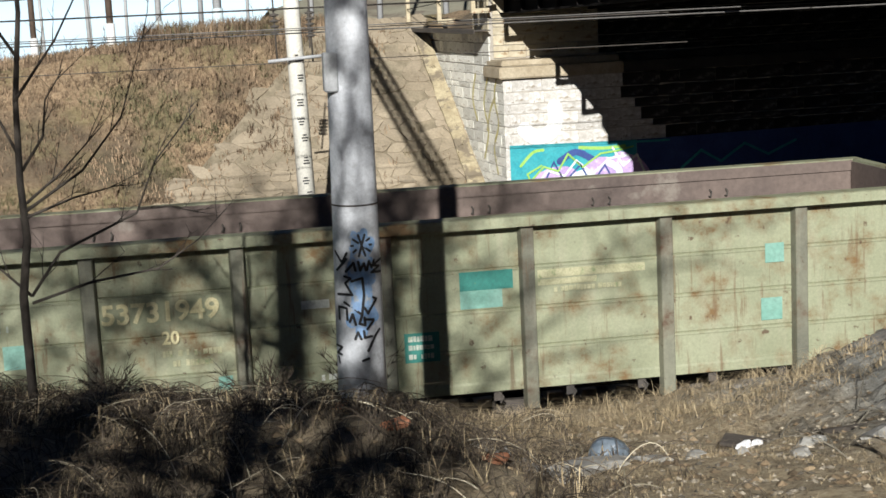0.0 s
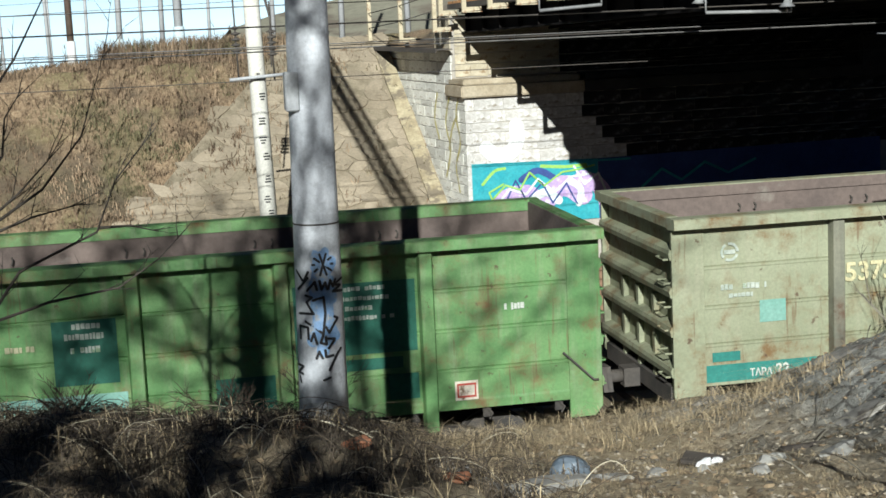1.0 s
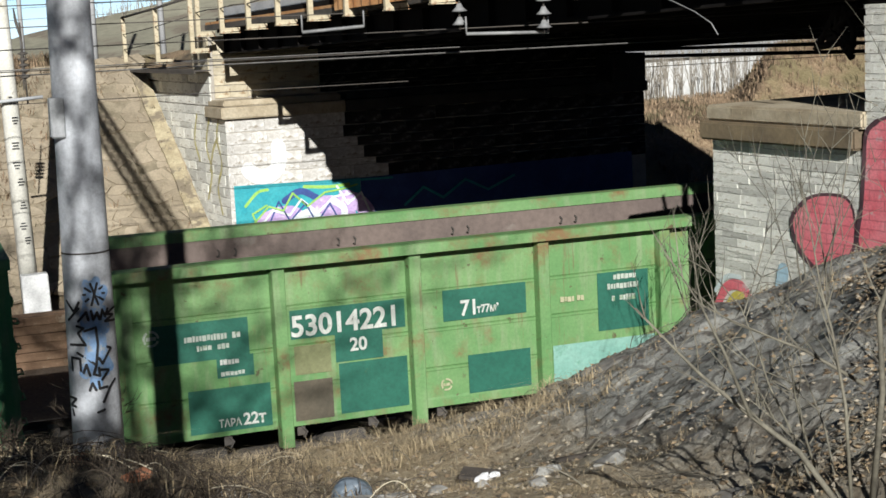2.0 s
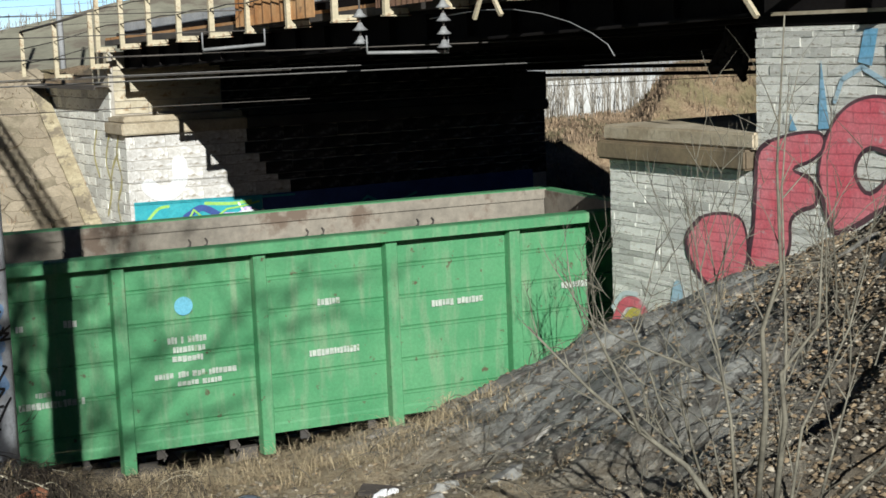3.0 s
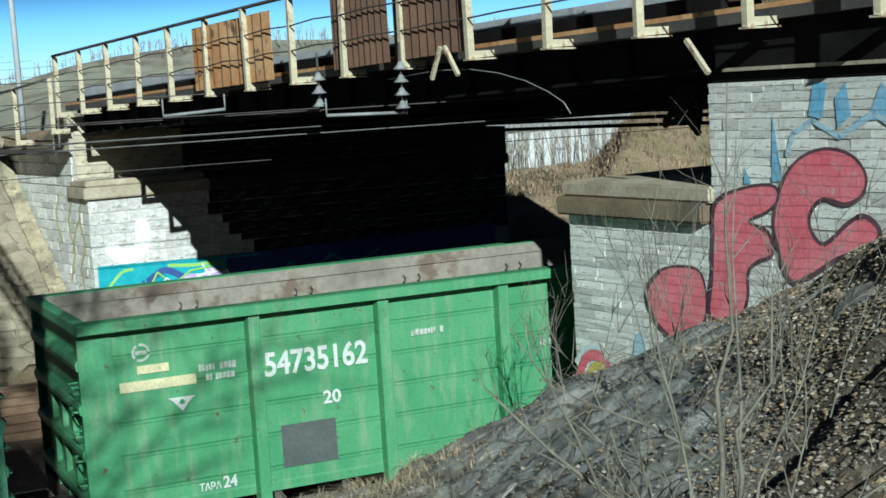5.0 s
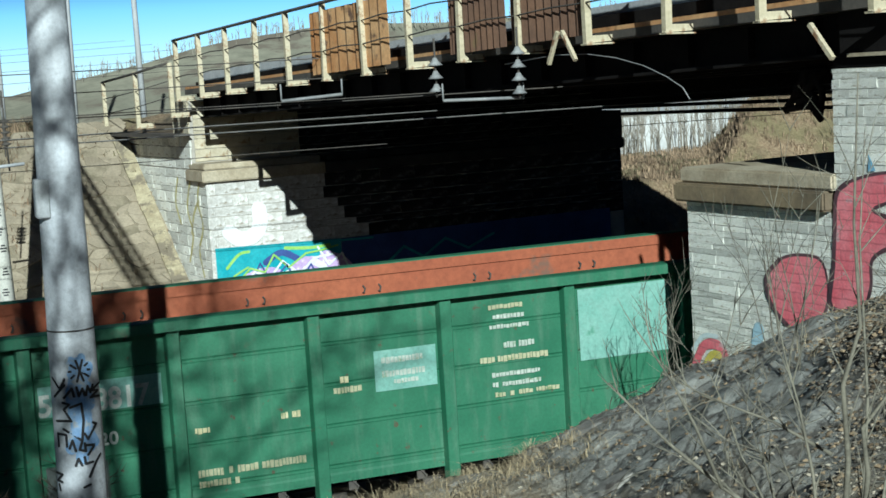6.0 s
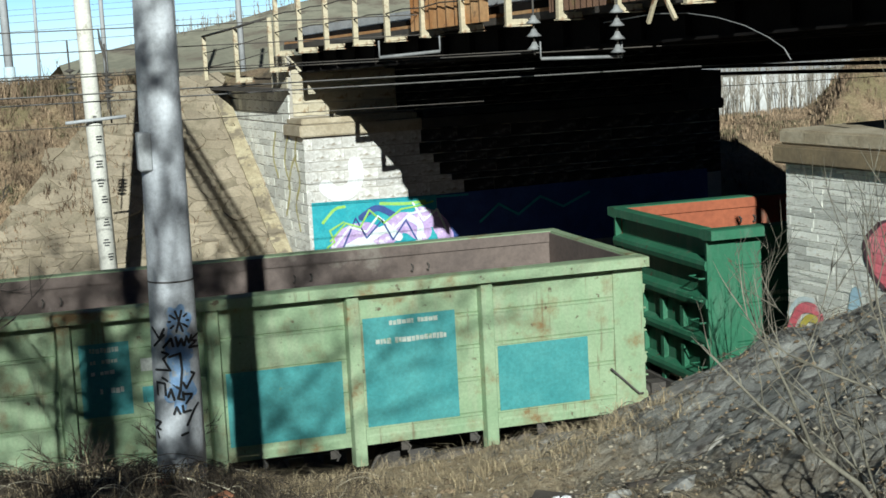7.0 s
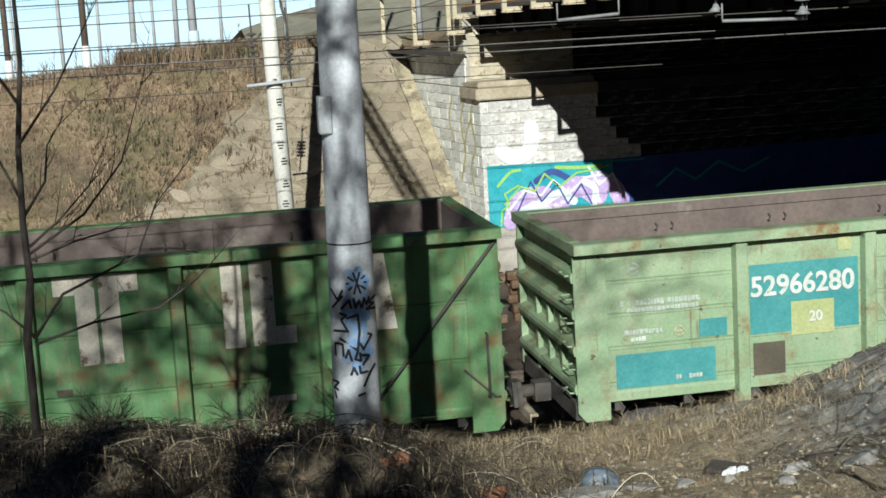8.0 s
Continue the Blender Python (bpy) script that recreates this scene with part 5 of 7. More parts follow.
# ---- stone courses on the abutments ----
def stone_mesh(seed):
    """A rough-faced building stone, 1 x 1 in the wall's plane, face at depth 0, 0.06 deep."""
    rs = random.Random(seed)
    bm = bmesh.new()
    j = lambda s: rs.uniform(-s, s)
    outer = [(0.001, 0.03), (0.5, 0.01), (0.999, 0.03), (0.998, 0.5), (0.999, 0.97), (0.5, 0.99), (0.001, 0.97), (0.002, 0.5)]
    back = [bm.verts.new((0.06, u, v)) for u, v in outer]
    face = [bm.verts.new((rs.uniform(-0.003, 0.003), 0.5 + (u - 0.5) * 0.988 + j(0.006), 0.5 + (v - 0.5) * 0.93 + j(0.05))) for u, v in outer]
    for i in range(8):
        bm.faces.new((back[i], back[(i + 1) % 8], face[(i + 1) % 8], face[i]))
    bm.faces.new(face)
    return mesh_of(bm, "stone", M_STONE)


STONES = [stone_mesh(i) for i in range(8)]


def swap_material(meshes, material):
    out = []
    for me in meshes:
        c = me.copy()
        c.materials.clear()
        c.materials.append(material)
        out.append(c)
    return out


STONES_WHITE = swap_material(STONES, M_WHITEWASH)
M_OCHRE = mat("ochre_limestone", (0.42, 0.36, 0.25), (0.56, 0.50, 0.37), 2.2, 0.9, 24, 0.5, 0.015, spots=(0.30, 0.22, 0.13), spot_scale=1.1, spot_from=0.56, vary=0.15)
STONES_OCHRE = swap_material(STONES, M_OCHRE)


def lay(parent, at, u0, u1, v0, v1, course, long, meshes, seed, skip=None):
    """Courses of stones over a wall's face; at maps (depth, u, v) to the parent's space."""
    rs = random.Random(seed)
    v = v0
    while v < v1 - 0.03:
        h = min(course * rs.uniform(0.6, 1.45), v1 - v)
        u = u0 - rs.uniform(0, long * 0.5)
        while u < u1:
            w = long * rs.uniform(0.55, 1.5)
            a, b = max(u, u0), min(u + w, u1)
            if b - a > 0.05 and not (skip and skip((a + b) / 2, v + h / 2)):
                o = new("stone", rs.choice(meshes((a + b) / 2, v) if callable(meshes) else meshes))
                o.parent = parent
                o.matrix_basis = at @ Matrix.Translation((rs.uniform(-0.004, 0.006), a, v)) @ Matrix.Diagonal((1, b - a, h, 1))
            u += w
        v += h


lay(near_wall, Matrix.Identity(4), 8.4, A0, 2.0, 4.43, 0.09, 0.42, STONES, 1, skip=lambda u, v: v < 1.9 + (15.6 - u) * 0.40)
lay(near_top, Matrix.Identity(4), 8.4, A0 - SEAT, 4.45, 6.0, 0.09, 0.42, STONES, 2, skip=lambda u, v: v < 1.9 + (15.6 - u) * 0.40)
FACE = Matrix(((0, 1, 0, 0), (1, 0, 0, FAR_Y), (0, 0, 1, 0), (0, 0, 0, 1)))
# dark stones for the passage: its shade is put into their colour
M_SHADESTONE = mat("shade_dark_stone", (0.018, 0.017, 0.016), (0.045, 0.042, 0.040), 2.2, 0.9, 24, 0.5, 0.012, spots=(0.14, 0.135, 0.13), spot_scale=1.4, spot_from=0.58, vary=0.4)
M_SHADESTONE.node_tree.nodes["Principled BSDF"].inputs["Specular IOR Level"].default_value = 0.1
STONES_SHADE = swap_material(STONES, M_SHADESTONE)


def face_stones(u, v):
    """The whitewash has flaked; sooty patches thicken into dark stones that hold the passage's shade as colour."""
    return STONES_SHADE if noise.noise(Vector((u * 1.2, v * 1.5, 3.0))) + 1.5 * smooth(XC + 1.8, XC + 5.0, u) > 0.62 else STONES_WHITE


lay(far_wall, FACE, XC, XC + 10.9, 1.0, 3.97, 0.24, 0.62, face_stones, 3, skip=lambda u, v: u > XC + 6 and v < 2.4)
WING = BR
lay(far_wall, WING, A1, A1 + 8, 0.8, 4.24, 0.21, 0.55, STONES, 4, skip=lambda u, v: v < (u - 35.4) * 0.78 - 0.4)
lay(far_top, WING, A1 + 1.0, A1 + 2.2, 5.06, 5.89, 0.21, 0.55, STONES_OCHRE, 15)
lay(far_top, WING, A1 + 1.0, A1 + 8, 4.26, 5.06, 0.21, 0.55, STONES, 5, skip=lambda u, v: v < (u - 35.4) * 0.78 - 0.4)
FACE2 = Matrix(((0, 1, 0, 0), (1, 0, 0, FAR_Y + 0.97), (0, 0, 1, 0), (0, 0, 0, 1)))
lay(far_top, FACE2, XC, XC + 2.6, 4.42, 5.89, 0.24, 0.62, STONES_OCHRE, 6)
# the inner upper courses get the deck's shade as colour too
lay(far_top, FACE2, XC + 2.6, XC + 10.9, 4.42, 5.89, 0.24, 0.62, STONES_SHADE, 16)

# ---- graffiti ----
def course_paint(name, a, b, spots):
    """Thin spray paint through which the courses of the wall show."""
    m = mat(name, a, b, 1.6, 0.75, 26, 0.0, spots=spots, spot_scale=5.0, spot_from=0.60)
    nt = m.node_tree
    bs = nt.nodes["Principled BSDF"]
    tc = nt.nodes.new("ShaderNodeTexCoord")
    wob = noise_node(nt, 2.0, 3.0, 0.6)
    sep = nt.nodes.new("ShaderNodeSeparateXYZ")
    nt.links.new(tc.outputs["Object"], sep.inputs[0])
    ma = nt.nodes.new("ShaderNodeMath")
    ma.operation = "MULTIPLY_ADD"
    ma.inputs[1].default_value = 0.09
    nt.links.new(wob.outputs[0], ma.inputs[0])
    nt.links.new(sep.outputs[2], ma.inputs[2])
    cb = nt.nodes.new("ShaderNodeCombineXYZ")
    nt.links.new(sep.outputs[1], cb.inputs[0])
    nt.links.new(ma.outputs[0], cb.inputs[1])
    br = nt.nodes.new("ShaderNodeTexBrick")
    br.inputs["Scale"].default_value = 1.0
    br.inputs["Brick Width"].default_value = 0.46
    br.inputs["Row Height"].default_value = 0.11
    br.inputs["Mortar Size"].default_value = 0.009
    br.inputs["Color1"].default_value = (1, 1, 1, 1)
    br.inputs["Color2"].default_value = (0.84, 0.84, 0.84, 1)
    br.inputs["Mortar"].default_value = (0.5, 0.5, 0.5, 1)
    nt.links.new(cb.outputs[0], br.inputs["Vector"])
    src = bs.inputs["Base Color"].links[0].from_socket
    nt.links.new(mixc(nt, 0.6, src, br.outputs["Color"], "MULTIPLY"), bs.inputs["Base Color"])
    bump(nt, bs, br.outputs["Color"], 0.5, 0.01)
    return m


M_GRED = course_paint("red_spray_paint", (0.80, 0.13, 0.17), (0.88, 0.30, 0.33), (0.66, 0.42, 0.42))
M_GBLACK = mat("dark_outline_paint", (0.06, 0.03, 0.04), (0.16, 0.08, 0.09), 3, 0.7, 26, 0.1, 0.004)
M_GBLUE = course_paint("blue_outline_paint", (0.20, 0.48, 0.70), (0.38, 0.60, 0.76), (0.52, 0.58, 0.60))
M_GSKY = course_paint("pale_blue_spray_paint", (0.42, 0.62, 0.74), (0.55, 0.72, 0.80), (0.62, 0.68, 0.66))
M_GTEAL = mat("teal_mural_paint", (0.02, 0.30, 0.36), (0.05, 0.38, 0.42), 3, 0.7, 20, 0.1, 0.004)
M_GGREEN = mat("green_mural_paint", (0.25, 0.50, 0.08), (0.34, 0.58, 0.14), 3, 0.7, 20, 0.1, 0.004)
M_GLILAC = mat("lilac_mural_paint", (0.42, 0.30, 0.56), (0.58, 0.42, 0.66), 2, 0.7, 20, 0.1, 0.004, spots=(0.70, 0.66, 0.72), spot_scale=4, spot_from=0.55)
M_GPALE = mat("pale_mural_paint", (0.66, 0.74, 0.74), (0.76, 0.80, 0.78), 2, 0.7, 20, 0.1, 0.004)
M_GNAVY = mat("navy_mural_paint", (0.025, 0.05, 0.20), (0.04, 0.085, 0.28), 2, 0.7, 20, 0.1, 0.004)


def on_front(u, v, d):
    return tuple(BR @ Vector((-0.010 - d * 0.3, u, v)))


def on_face(u, v, d):
    return (u, FAR_Y - 0.016 - d, v)


def arc(pts, n=5):
    """Rounds a polyline into a smooth stroke."""
    out = []
    P = [pts[0]] + list(pts) + [pts[-1]]
    for i in range(1, len(P) - 2):
        for k in range(n):
            t = k / n
            out.append(tuple(0.5 * ((2 * P[i][c]) + (-P[i - 1][c] + P[i + 1][c]) * t + (2 * P[i - 1][c] - 5 * P[i][c] + 4 * P[i + 1][c] - P[i + 2][c]) * t * t + (-P[i - 1][c] + 3 * P[i][c] - 3 * P[i + 1][c] + P[i + 2][c]) * t ** 3) for c in (0, 1)))
    return out + [pts[-1]]


def stroke(parent, pts, width, depth, material, plane, name="painted_stroke"):
    bm = bmesh.new()
    strip(bm, arc(pts), width, depth, plane)
    ob = new(name, mesh_of(bm, name, material))
    ob.parent = parent
    ob.matrix_parent_inverse = parent.matrix_world.inverted()
    return ob


bpy.context.view_layer.update()
mural = tagged(empty("red_graffiti"), "red bubble-letter graffiti with dark outlines on pale stone", "graffiti")

def shifted(u, v):
    """From the sketch of the letters to their place on the wall."""
    return (u - 0.10 - 0.045 * (13.6 - u), v + 0.03)


def closed(pts, n=4):
    """A smooth closed outline through a few corner points."""
    out = arc(list(pts) + [pts[0], pts[1]], n)
    return out[n:n + n * len(pts)]


def letter(parent, pts, material, depth, name="fill", rounded=True, plane=on_front):
    """A flat painted shape."""
    bm = bmesh.new()
    ring = [bm.verts.new(plane(*shifted(u, v), depth)) for u, v in (closed(pts) if rounded else pts)]
    edges = [bm.edges.new((ring[i - 1], ring[i])) for i in range(len(ring))]
    bmesh.ops.triangle_fill(bm, use_beauty=True, edges=edges)
    return part(name, bm, material, parent)


BLOB = [(14.11, 3.55), (13.87, 3.80), (13.50, 3.89), (13.16, 3.83), (13.09, 3.40), (13.31, 3.07), (13.56, 2.96), (13.98, 3.20)]
LETTER_F = [(12.91, 4.60), (12.74, 4.74), (12.32, 4.85), (11.99, 4.86), (11.94, 4.72), (12.10, 4.58), (12.38, 4.46), (12.10, 4.36), (12.05, 4.12), (12.26, 4.03), (12.42, 3.90), (12.44, 3.62), (12.60, 3.36), (13.04, 3.34), (12.99, 3.80), (12.95, 4.23)]
LETTER_C = [(11.82, 3.86), (12.00, 4.30), (11.99, 4.60), (11.84, 4.94), (11.61, 5.16), (11.27, 5.26), (10.94, 5.20), (10.76, 5.01), (10.81, 4.80), (11.02, 4.70), (11.32, 4.74), (11.49, 4.60), (11.50, 4.42), (11.32, 4.28), (10.99, 4.52), (10.78, 4.59), (10.61, 4.46), (10.70, 4.28), (11.14, 4.14), (11.54, 3.92)]
for n, shape in enumerate((BLOB, LETTER_F, LETTER_C)):
    letter(mural, shape, M_GRED, 0.004 + 0.001 * n)
for n, shape in enumerate((BLOB, LETTER_F, LETTER_C)):
    line = [shifted(u, v) for u, v in closed(shape)]
    for part_of in range(3):
        k = len(line) // 3 + 1
        bm = bmesh.new()
        strip(bm, (line + line[:1])[part_of * k:part_of * k + k + 1], 0.035 + 0.012 * part_of, 0.009 + 0.001 * n, on_front)
        part("outline", bm, M_GBLACK, mural)
blues = tagged(empty("blue_graffiti"), "blue zigzag spray lines high on pale stone", "graffiti")
for shape in ([(11.48, 5.60), (11.40, 5.93), (11.22, 5.93), (11.30, 5.56)], [(11.10, 5.46), (11.12, 5.78), (10.98, 5.93), (10.92, 5.60)], [(10.90, 5.52), (10.68, 5.63), (10.53, 5.92), (10.36, 5.60), (10.50, 5.56)], [(10.30, 5.90), (10.0, 5.90), (10.12, 5.34)], [(11.98, 5.63), (12.02, 4.90), (11.86, 4.92)], [(12.42, 5.06), (12.43, 4.87), (12.32, 4.88)]):
    letter(blues, shape, M_GBLUE, 0.003, "spray_field", False)
for ends in ([(11.79, 5.20), (11.69, 5.42)], [(11.69, 5.42), (11.43, 5.55)], [(11.43, 5.55), (11.08, 5.38)], [(11.08, 5.38), (10.63, 5.61)], [(10.63, 5.61), (10.20, 5.35)], [(10.20, 5.35), (10.05, 4.98)]):
    bm = bmesh.new()
    strip(bm, [shifted(u, v) for u, v in ends], 0.055, 0.006, on_front)
    part("spray_line", bm, M_GSKY, blues)
low = tagged(empty("colour_graffiti"), "small red and yellow graffiti low on the pale abutment", "graffiti")
stroke(low, [(15.48, 2.36), (15.28, 2.62), (15.0, 2.66), (14.84, 2.52)], 0.13, 0.006, M_GRED, on_front)
stroke(low, [(15.52, 2.54), (15.30, 2.74), (15.02, 2.77)], 0.06, 0.003, M_GPALE, on_front)
stroke(low, [(15.24, 2.42), (15.12, 2.53), (14.98, 2.54)], 0.10, 0.012, mat("yellow_spray_paint", (0.62, 0.50, 0.08), (0.7, 0.6, 0.2), 3, 0.7, 20, 0.1), on_front)
stroke(low, [(14.25, 2.75), (14.20, 2.95)], 0.20, 0.003, M_GSKY, on_front)

faded = tagged(empty("yellow_graffiti"), "faded yellow spray lines on the ochre wing wall", "graffiti")
M_GOLD = mat("faded_yellow_spray", (0.58, 0.50, 0.16), (0.66, 0.60, 0.30), 3, 0.8, 20, 0.1, spots=(0.45, 0.40, 0.28), spot_scale=5, spot_from=0.52)
for pts in ([(34.75, 4.1), (35.05, 3.5), (34.8, 2.9), (35.2, 2.3), (35.0, 1.7)], [(35.5, 4.0), (35.9, 3.3), (35.6, 2.7), (36.0, 2.0)], [(35.0, 3.5), (35.4, 3.2), (35.7, 2.7)], [(36.5, 4.0), (36.8, 3.4), (36.5, 2.9)]):
    stroke(faded, pts, 0.10, 0.004, M_GOLD, on_front, "spray_line")

mural2 = tagged(empty("wall_mural"), "teal, green and lilac graffiti mural on the whitewashed abutment", "graffiti")
bm = bmesh.new()
bm.faces.new([bm.verts.new(on_face(u, v, 0.001)) for u, v in ((7.2, 0.9), (10.3, 0.9), (10.3, 2.35), (7.2, 2.40))])
part("ground_paint", bm, M_GTEAL, mural2)
# dark blue from the shadow's edge on: shade put into the mural's ground colour
bm = bmesh.new()
bm.faces.new([bm.verts.new(on_face(u, v, 0.001)) for u, v in ((10.305, 0.9), (17.6, 0.9), (17.6, 2.45), (10.305, 2.35))])
part("ground_paint", bm, M_GNAVY, mural2)
for pts, w, m, d in (([(7.45, 1.9), (7.75, 2.2), (8.0, 2.25)], 0.07, M_GGREEN, 0.004), ([(8.9, 2.25), (9.5, 2.2), (10.0, 2.22)], 0.08, M_GGREEN, 0.004), ([(8.4, 1.95), (8.8, 2.15), (9.2, 1.95)], 0.16, M_GNAVY, 0.0055),
                     ([(7.9, 1.3), (8.4, 1.6), (8.9, 1.4), (9.4, 1.75), (9.9, 1.5)], 0.5, M_GLILAC, 0.010), ([(9.9, 1.9), (10.3, 1.7), (10.5, 1.3)], 0.4, M_GLILAC, 0.0105), ([(7.72, 1.0), (7.85, 1.45), (8.2, 1.65)], 0.36, M_GLILAC, 0.0115), ([(8.6, 1.45), (9.0, 1.62), (9.3, 1.4)], 0.20, M_GPALE, 0.0185), ([(9.6, 1.85), (9.85, 1.65), (9.8, 1.3)], 0.16, M_GPALE, 0.0192),
                     ([(8.0, 1.2), (8.4, 1.35), (8.7, 1.15)], 0.25, M_GPALE, 0.018)):
    stroke(mural2, pts, w, d, m, on_face, "colour_field")
for pts, w, m in (([(7.48, 0.95), (7.52, 1.3), (7.7, 1.42), (7.6, 1.7), (7.95, 1.88)], 0.045, M_GGREEN), ([(7.6, 1.45), (8.0, 1.85), (8.35, 1.72), (8.6, 2.12), (8.95, 1.78), (9.4, 2.08), (9.8, 2.12), (10.2, 2.2)], 0.045, M_GGREEN), ([(7.7, 1.3), (8.1, 1.75), (8.5, 1.6), (8.8, 1.95), (9.2, 1.6), (9.6, 1.95), (10.1, 2.0)], 0.05, M_GPALE), ([(7.9, 1.25), (8.25, 1.95), (8.5, 1.45), (8.9, 1.85), (9.15, 1.35), (9.5, 1.8), (9.75, 1.3)], 0.04, M_GNAVY), ([(9.7, 2.2), (9.95, 1.75), (10.3, 2.0), (10.5, 1.5)], 0.05, M_GPALE),
                  ([(7.24, 2.36), (8.5, 2.34), (9.8, 2.31), (11.1, 2.30)], 0.05, M_GTEAL), ([(11.4, 1.6), (11.9, 2.0), (12.4, 1.7), (13, 2.1), (13.6, 1.8), (14.3, 2.1)], 0.06, M_GTEAL)):
    bm = bmesh.new()
    ribbon(bm, pts, w, 0.026, on_face)
    part("outline", bm, m, mural2)
bm = bmesh.new()
ribbon(bm, arc([(8.32, 3.25), (8.33, 2.9), (8.15, 2.62), (7.8, 2.58), (7.58, 2.75)]), 0.36, 0.004, on_face)
tagged(part("white_letter_paint", bm, M_WHITE), "bright white painted letter on the abutment", "graffiti")

# ---- paved slope beside the bridge ----
M_PAVE = mat("beige_slope_stone", (0.25, 0.205, 0.14), (0.36, 0.30, 0.215), 0.9, 0.92, 16, 0.5, 0.02, spots=(0.22, 0.18, 0.12), spot_scale=1.6, spot_from=0.6, vary=0.14)
SLOPE_Y, SLOPE_K = 35.8, 0.8


def slope_point(x, s, lift):
    """A place on the slope s metres up it."""
    c, k = 1 / math.hypot(1, SLOPE_K), SLOPE_K / math.hypot(1, SLOPE_K)
    return Vector((x, SLOPE_Y + s * c - lift * k, s * k + lift * c))


bm = bmesh.new()
bm.faces.new([bm.verts.new(slope_point(x, s, 0.16)) for x, s in ((-2.0, 0.2), (7.2, 0.2), (6.2, 8.3), (3.4, 8.3))])
M_JOINT = mat("earthy_joint", (0.18, 0.15, 0.10), (0.31, 0.26, 0.18), 3.0, 0.95, 20, 0.4, 0.01)
slope = tagged(part("paved_slope", bm, M_JOINT), "stone-paved embankment slope with open earthy joints", "slope", kind="structure")
rs = random.Random(11)
NX, NS = 25, 22
cell = [[(-3.0 + i * 0.42 + rs.uniform(-0.16, 0.16) + (0.21 if j % 2 else 0), 0.1 + j * 0.385 + rs.uniform(-0.13, 0.13)) for i in range(NX + 1)] for j in range(NS + 1)]
for j in range(NS):
    for i in range(NX):
        quad = [cell[j][i], cell[j][i + 1], cell[j + 1][i + 1], cell[j + 1][i]]
        cx, cs = sum(p[0] for p in quad) / 4, sum(p[1] for p in quad) / 4
        x_left = -2.6 + cs * 0.80 + 0.9 * noise.noise(Vector((cs, cx, 2)))
        if cx < x_left or cx > 7.15 - cs * 0.115 or rs.random() < 0.11:
            continue
        bm = bmesh.new()
        lift = 0.185 + rs.uniform(-0.02, 0.03)
        ring = []
        for q in range(4):
            p0, p1 = quad[q], quad[(q + 1) % 4]
            for t in (0.12, 0.5, 0.88):
                g = 0.96 if t != 0.5 else 0.985
                u = p0[0] + (p1[0] - p0[0]) * t
                v = p0[1] + (p1[1] - p0[1]) * t
                ring.append((cx + (u - cx) * g + rs.uniform(-0.02, 0.02), cs + (v - cs) * g + rs.uniform(-0.02, 0.02)))
        lo = [bm.verts.new(slope_point(u, v, 0.10)) for u, v in ring]
        hi = [bm.verts.new(slope_point(cx + (u - cx) * 0.97, cs + (v - cs) * 0.975, lift + rs.uniform(-0.006, 0.006))) for u, v in ring]
        m = len(ring)
        for q in range(m):
            bm.faces.new((lo[q], lo[(q + 1) % m], hi[(q + 1) % m], hi[q]))
        mid = bm.verts.new(slope_point(cx, cs, lift + 0.004))
        for q in range(m):
            bm.faces.new((hi[q], hi[(q + 1) % m], mid))
        part("stone", bm, M_PAVE, slope)

bm = bmesh.new()
rows = []
for i in range(15):
    yy = 36.0 + i * 0.42
    up = (yy - SLOPE_Y) * math.hypot(1, SLOPE_K)
    xe = fx(yy)
    wob = 0.05 * noise.noise(Vector((yy * 1.7, 3, 0)))
    rows.append([bm.verts.new(slope_point(xe + dx, up, lift)) for dx, lift in ((-0.44 + wob, 0.05), (-0.42 + wob, 0.24 + wob), (-0.05, 0.30 - wob), (-0.03, 0.05))])
for p, q in zip(rows, rows[1:]):
    for k in range(4):
        bm.faces.new((p[k], p[(k + 1) % 4], q[(k + 1) % 4], q[k]))
bm.faces.new(rows[0])
bm.faces.new(rows[-1][::-1])
M_KERB = mat("yellowed_slope_kerb", (0.30, 0.245, 0.15), (0.50, 0.43, 0.28), 2.6, 0.9, 14, 0.7, 0.03, spots=(0.20, 0.165, 0.115), spot_scale=2.4, spot_from=0.50)
tagged(part("slope_kerb", bm, M_KERB), "yellowed concrete kerb between the paved slope and the wing wall", "kerb", kind="structure")
bm = bmesh.new()
bmesh.ops.create_grid(bm, x_segments=24, y_segments=20, size=0.5)
for v in bm.verts:
    u, t = v.co.x + 0.5, v.co.y + 0.5
    yy = UPY + 0.1 + t * 9
    v.co = Vector((fx(yy) + 0.12 - 1.3 * smooth(0.2, 1.0, t) + u * 9, yy, 5.0 + 0.75 * smooth(0.0, 0.12, u) - 0.5 * t + 0.10 * noise.noise(Vector((u * 14, t * 12, 0)))))
tagged(part("verge_far", bm, M_GROUND), "brown earth behind the bridge end platform", "verge", kind="structure")

# ---- pipes and cables on the bridge ----
for z, r in ((4.98, 0.045), (4.80, 0.045), (5.12, 0.03)):
    bm = bmesh.new()
    tube(bm, [(11.2, 36.2, z - 0.02), (11.2, 30, z + 0.08), (11.2, 22, z + 0.18), (11.2, 13.5, z + 0.2)], r, 8)
    tagged(part("service_pipe", bm, M_BLACKSTEEL, at=BR), "black service pipe along the far side of the bridge", "pipe", group="service pipes")
rs = random.Random(5)
bundle = tagged(empty("cable_bundle", BR), "black bundle of cables hanging beside the upper abutment wall", "cables")
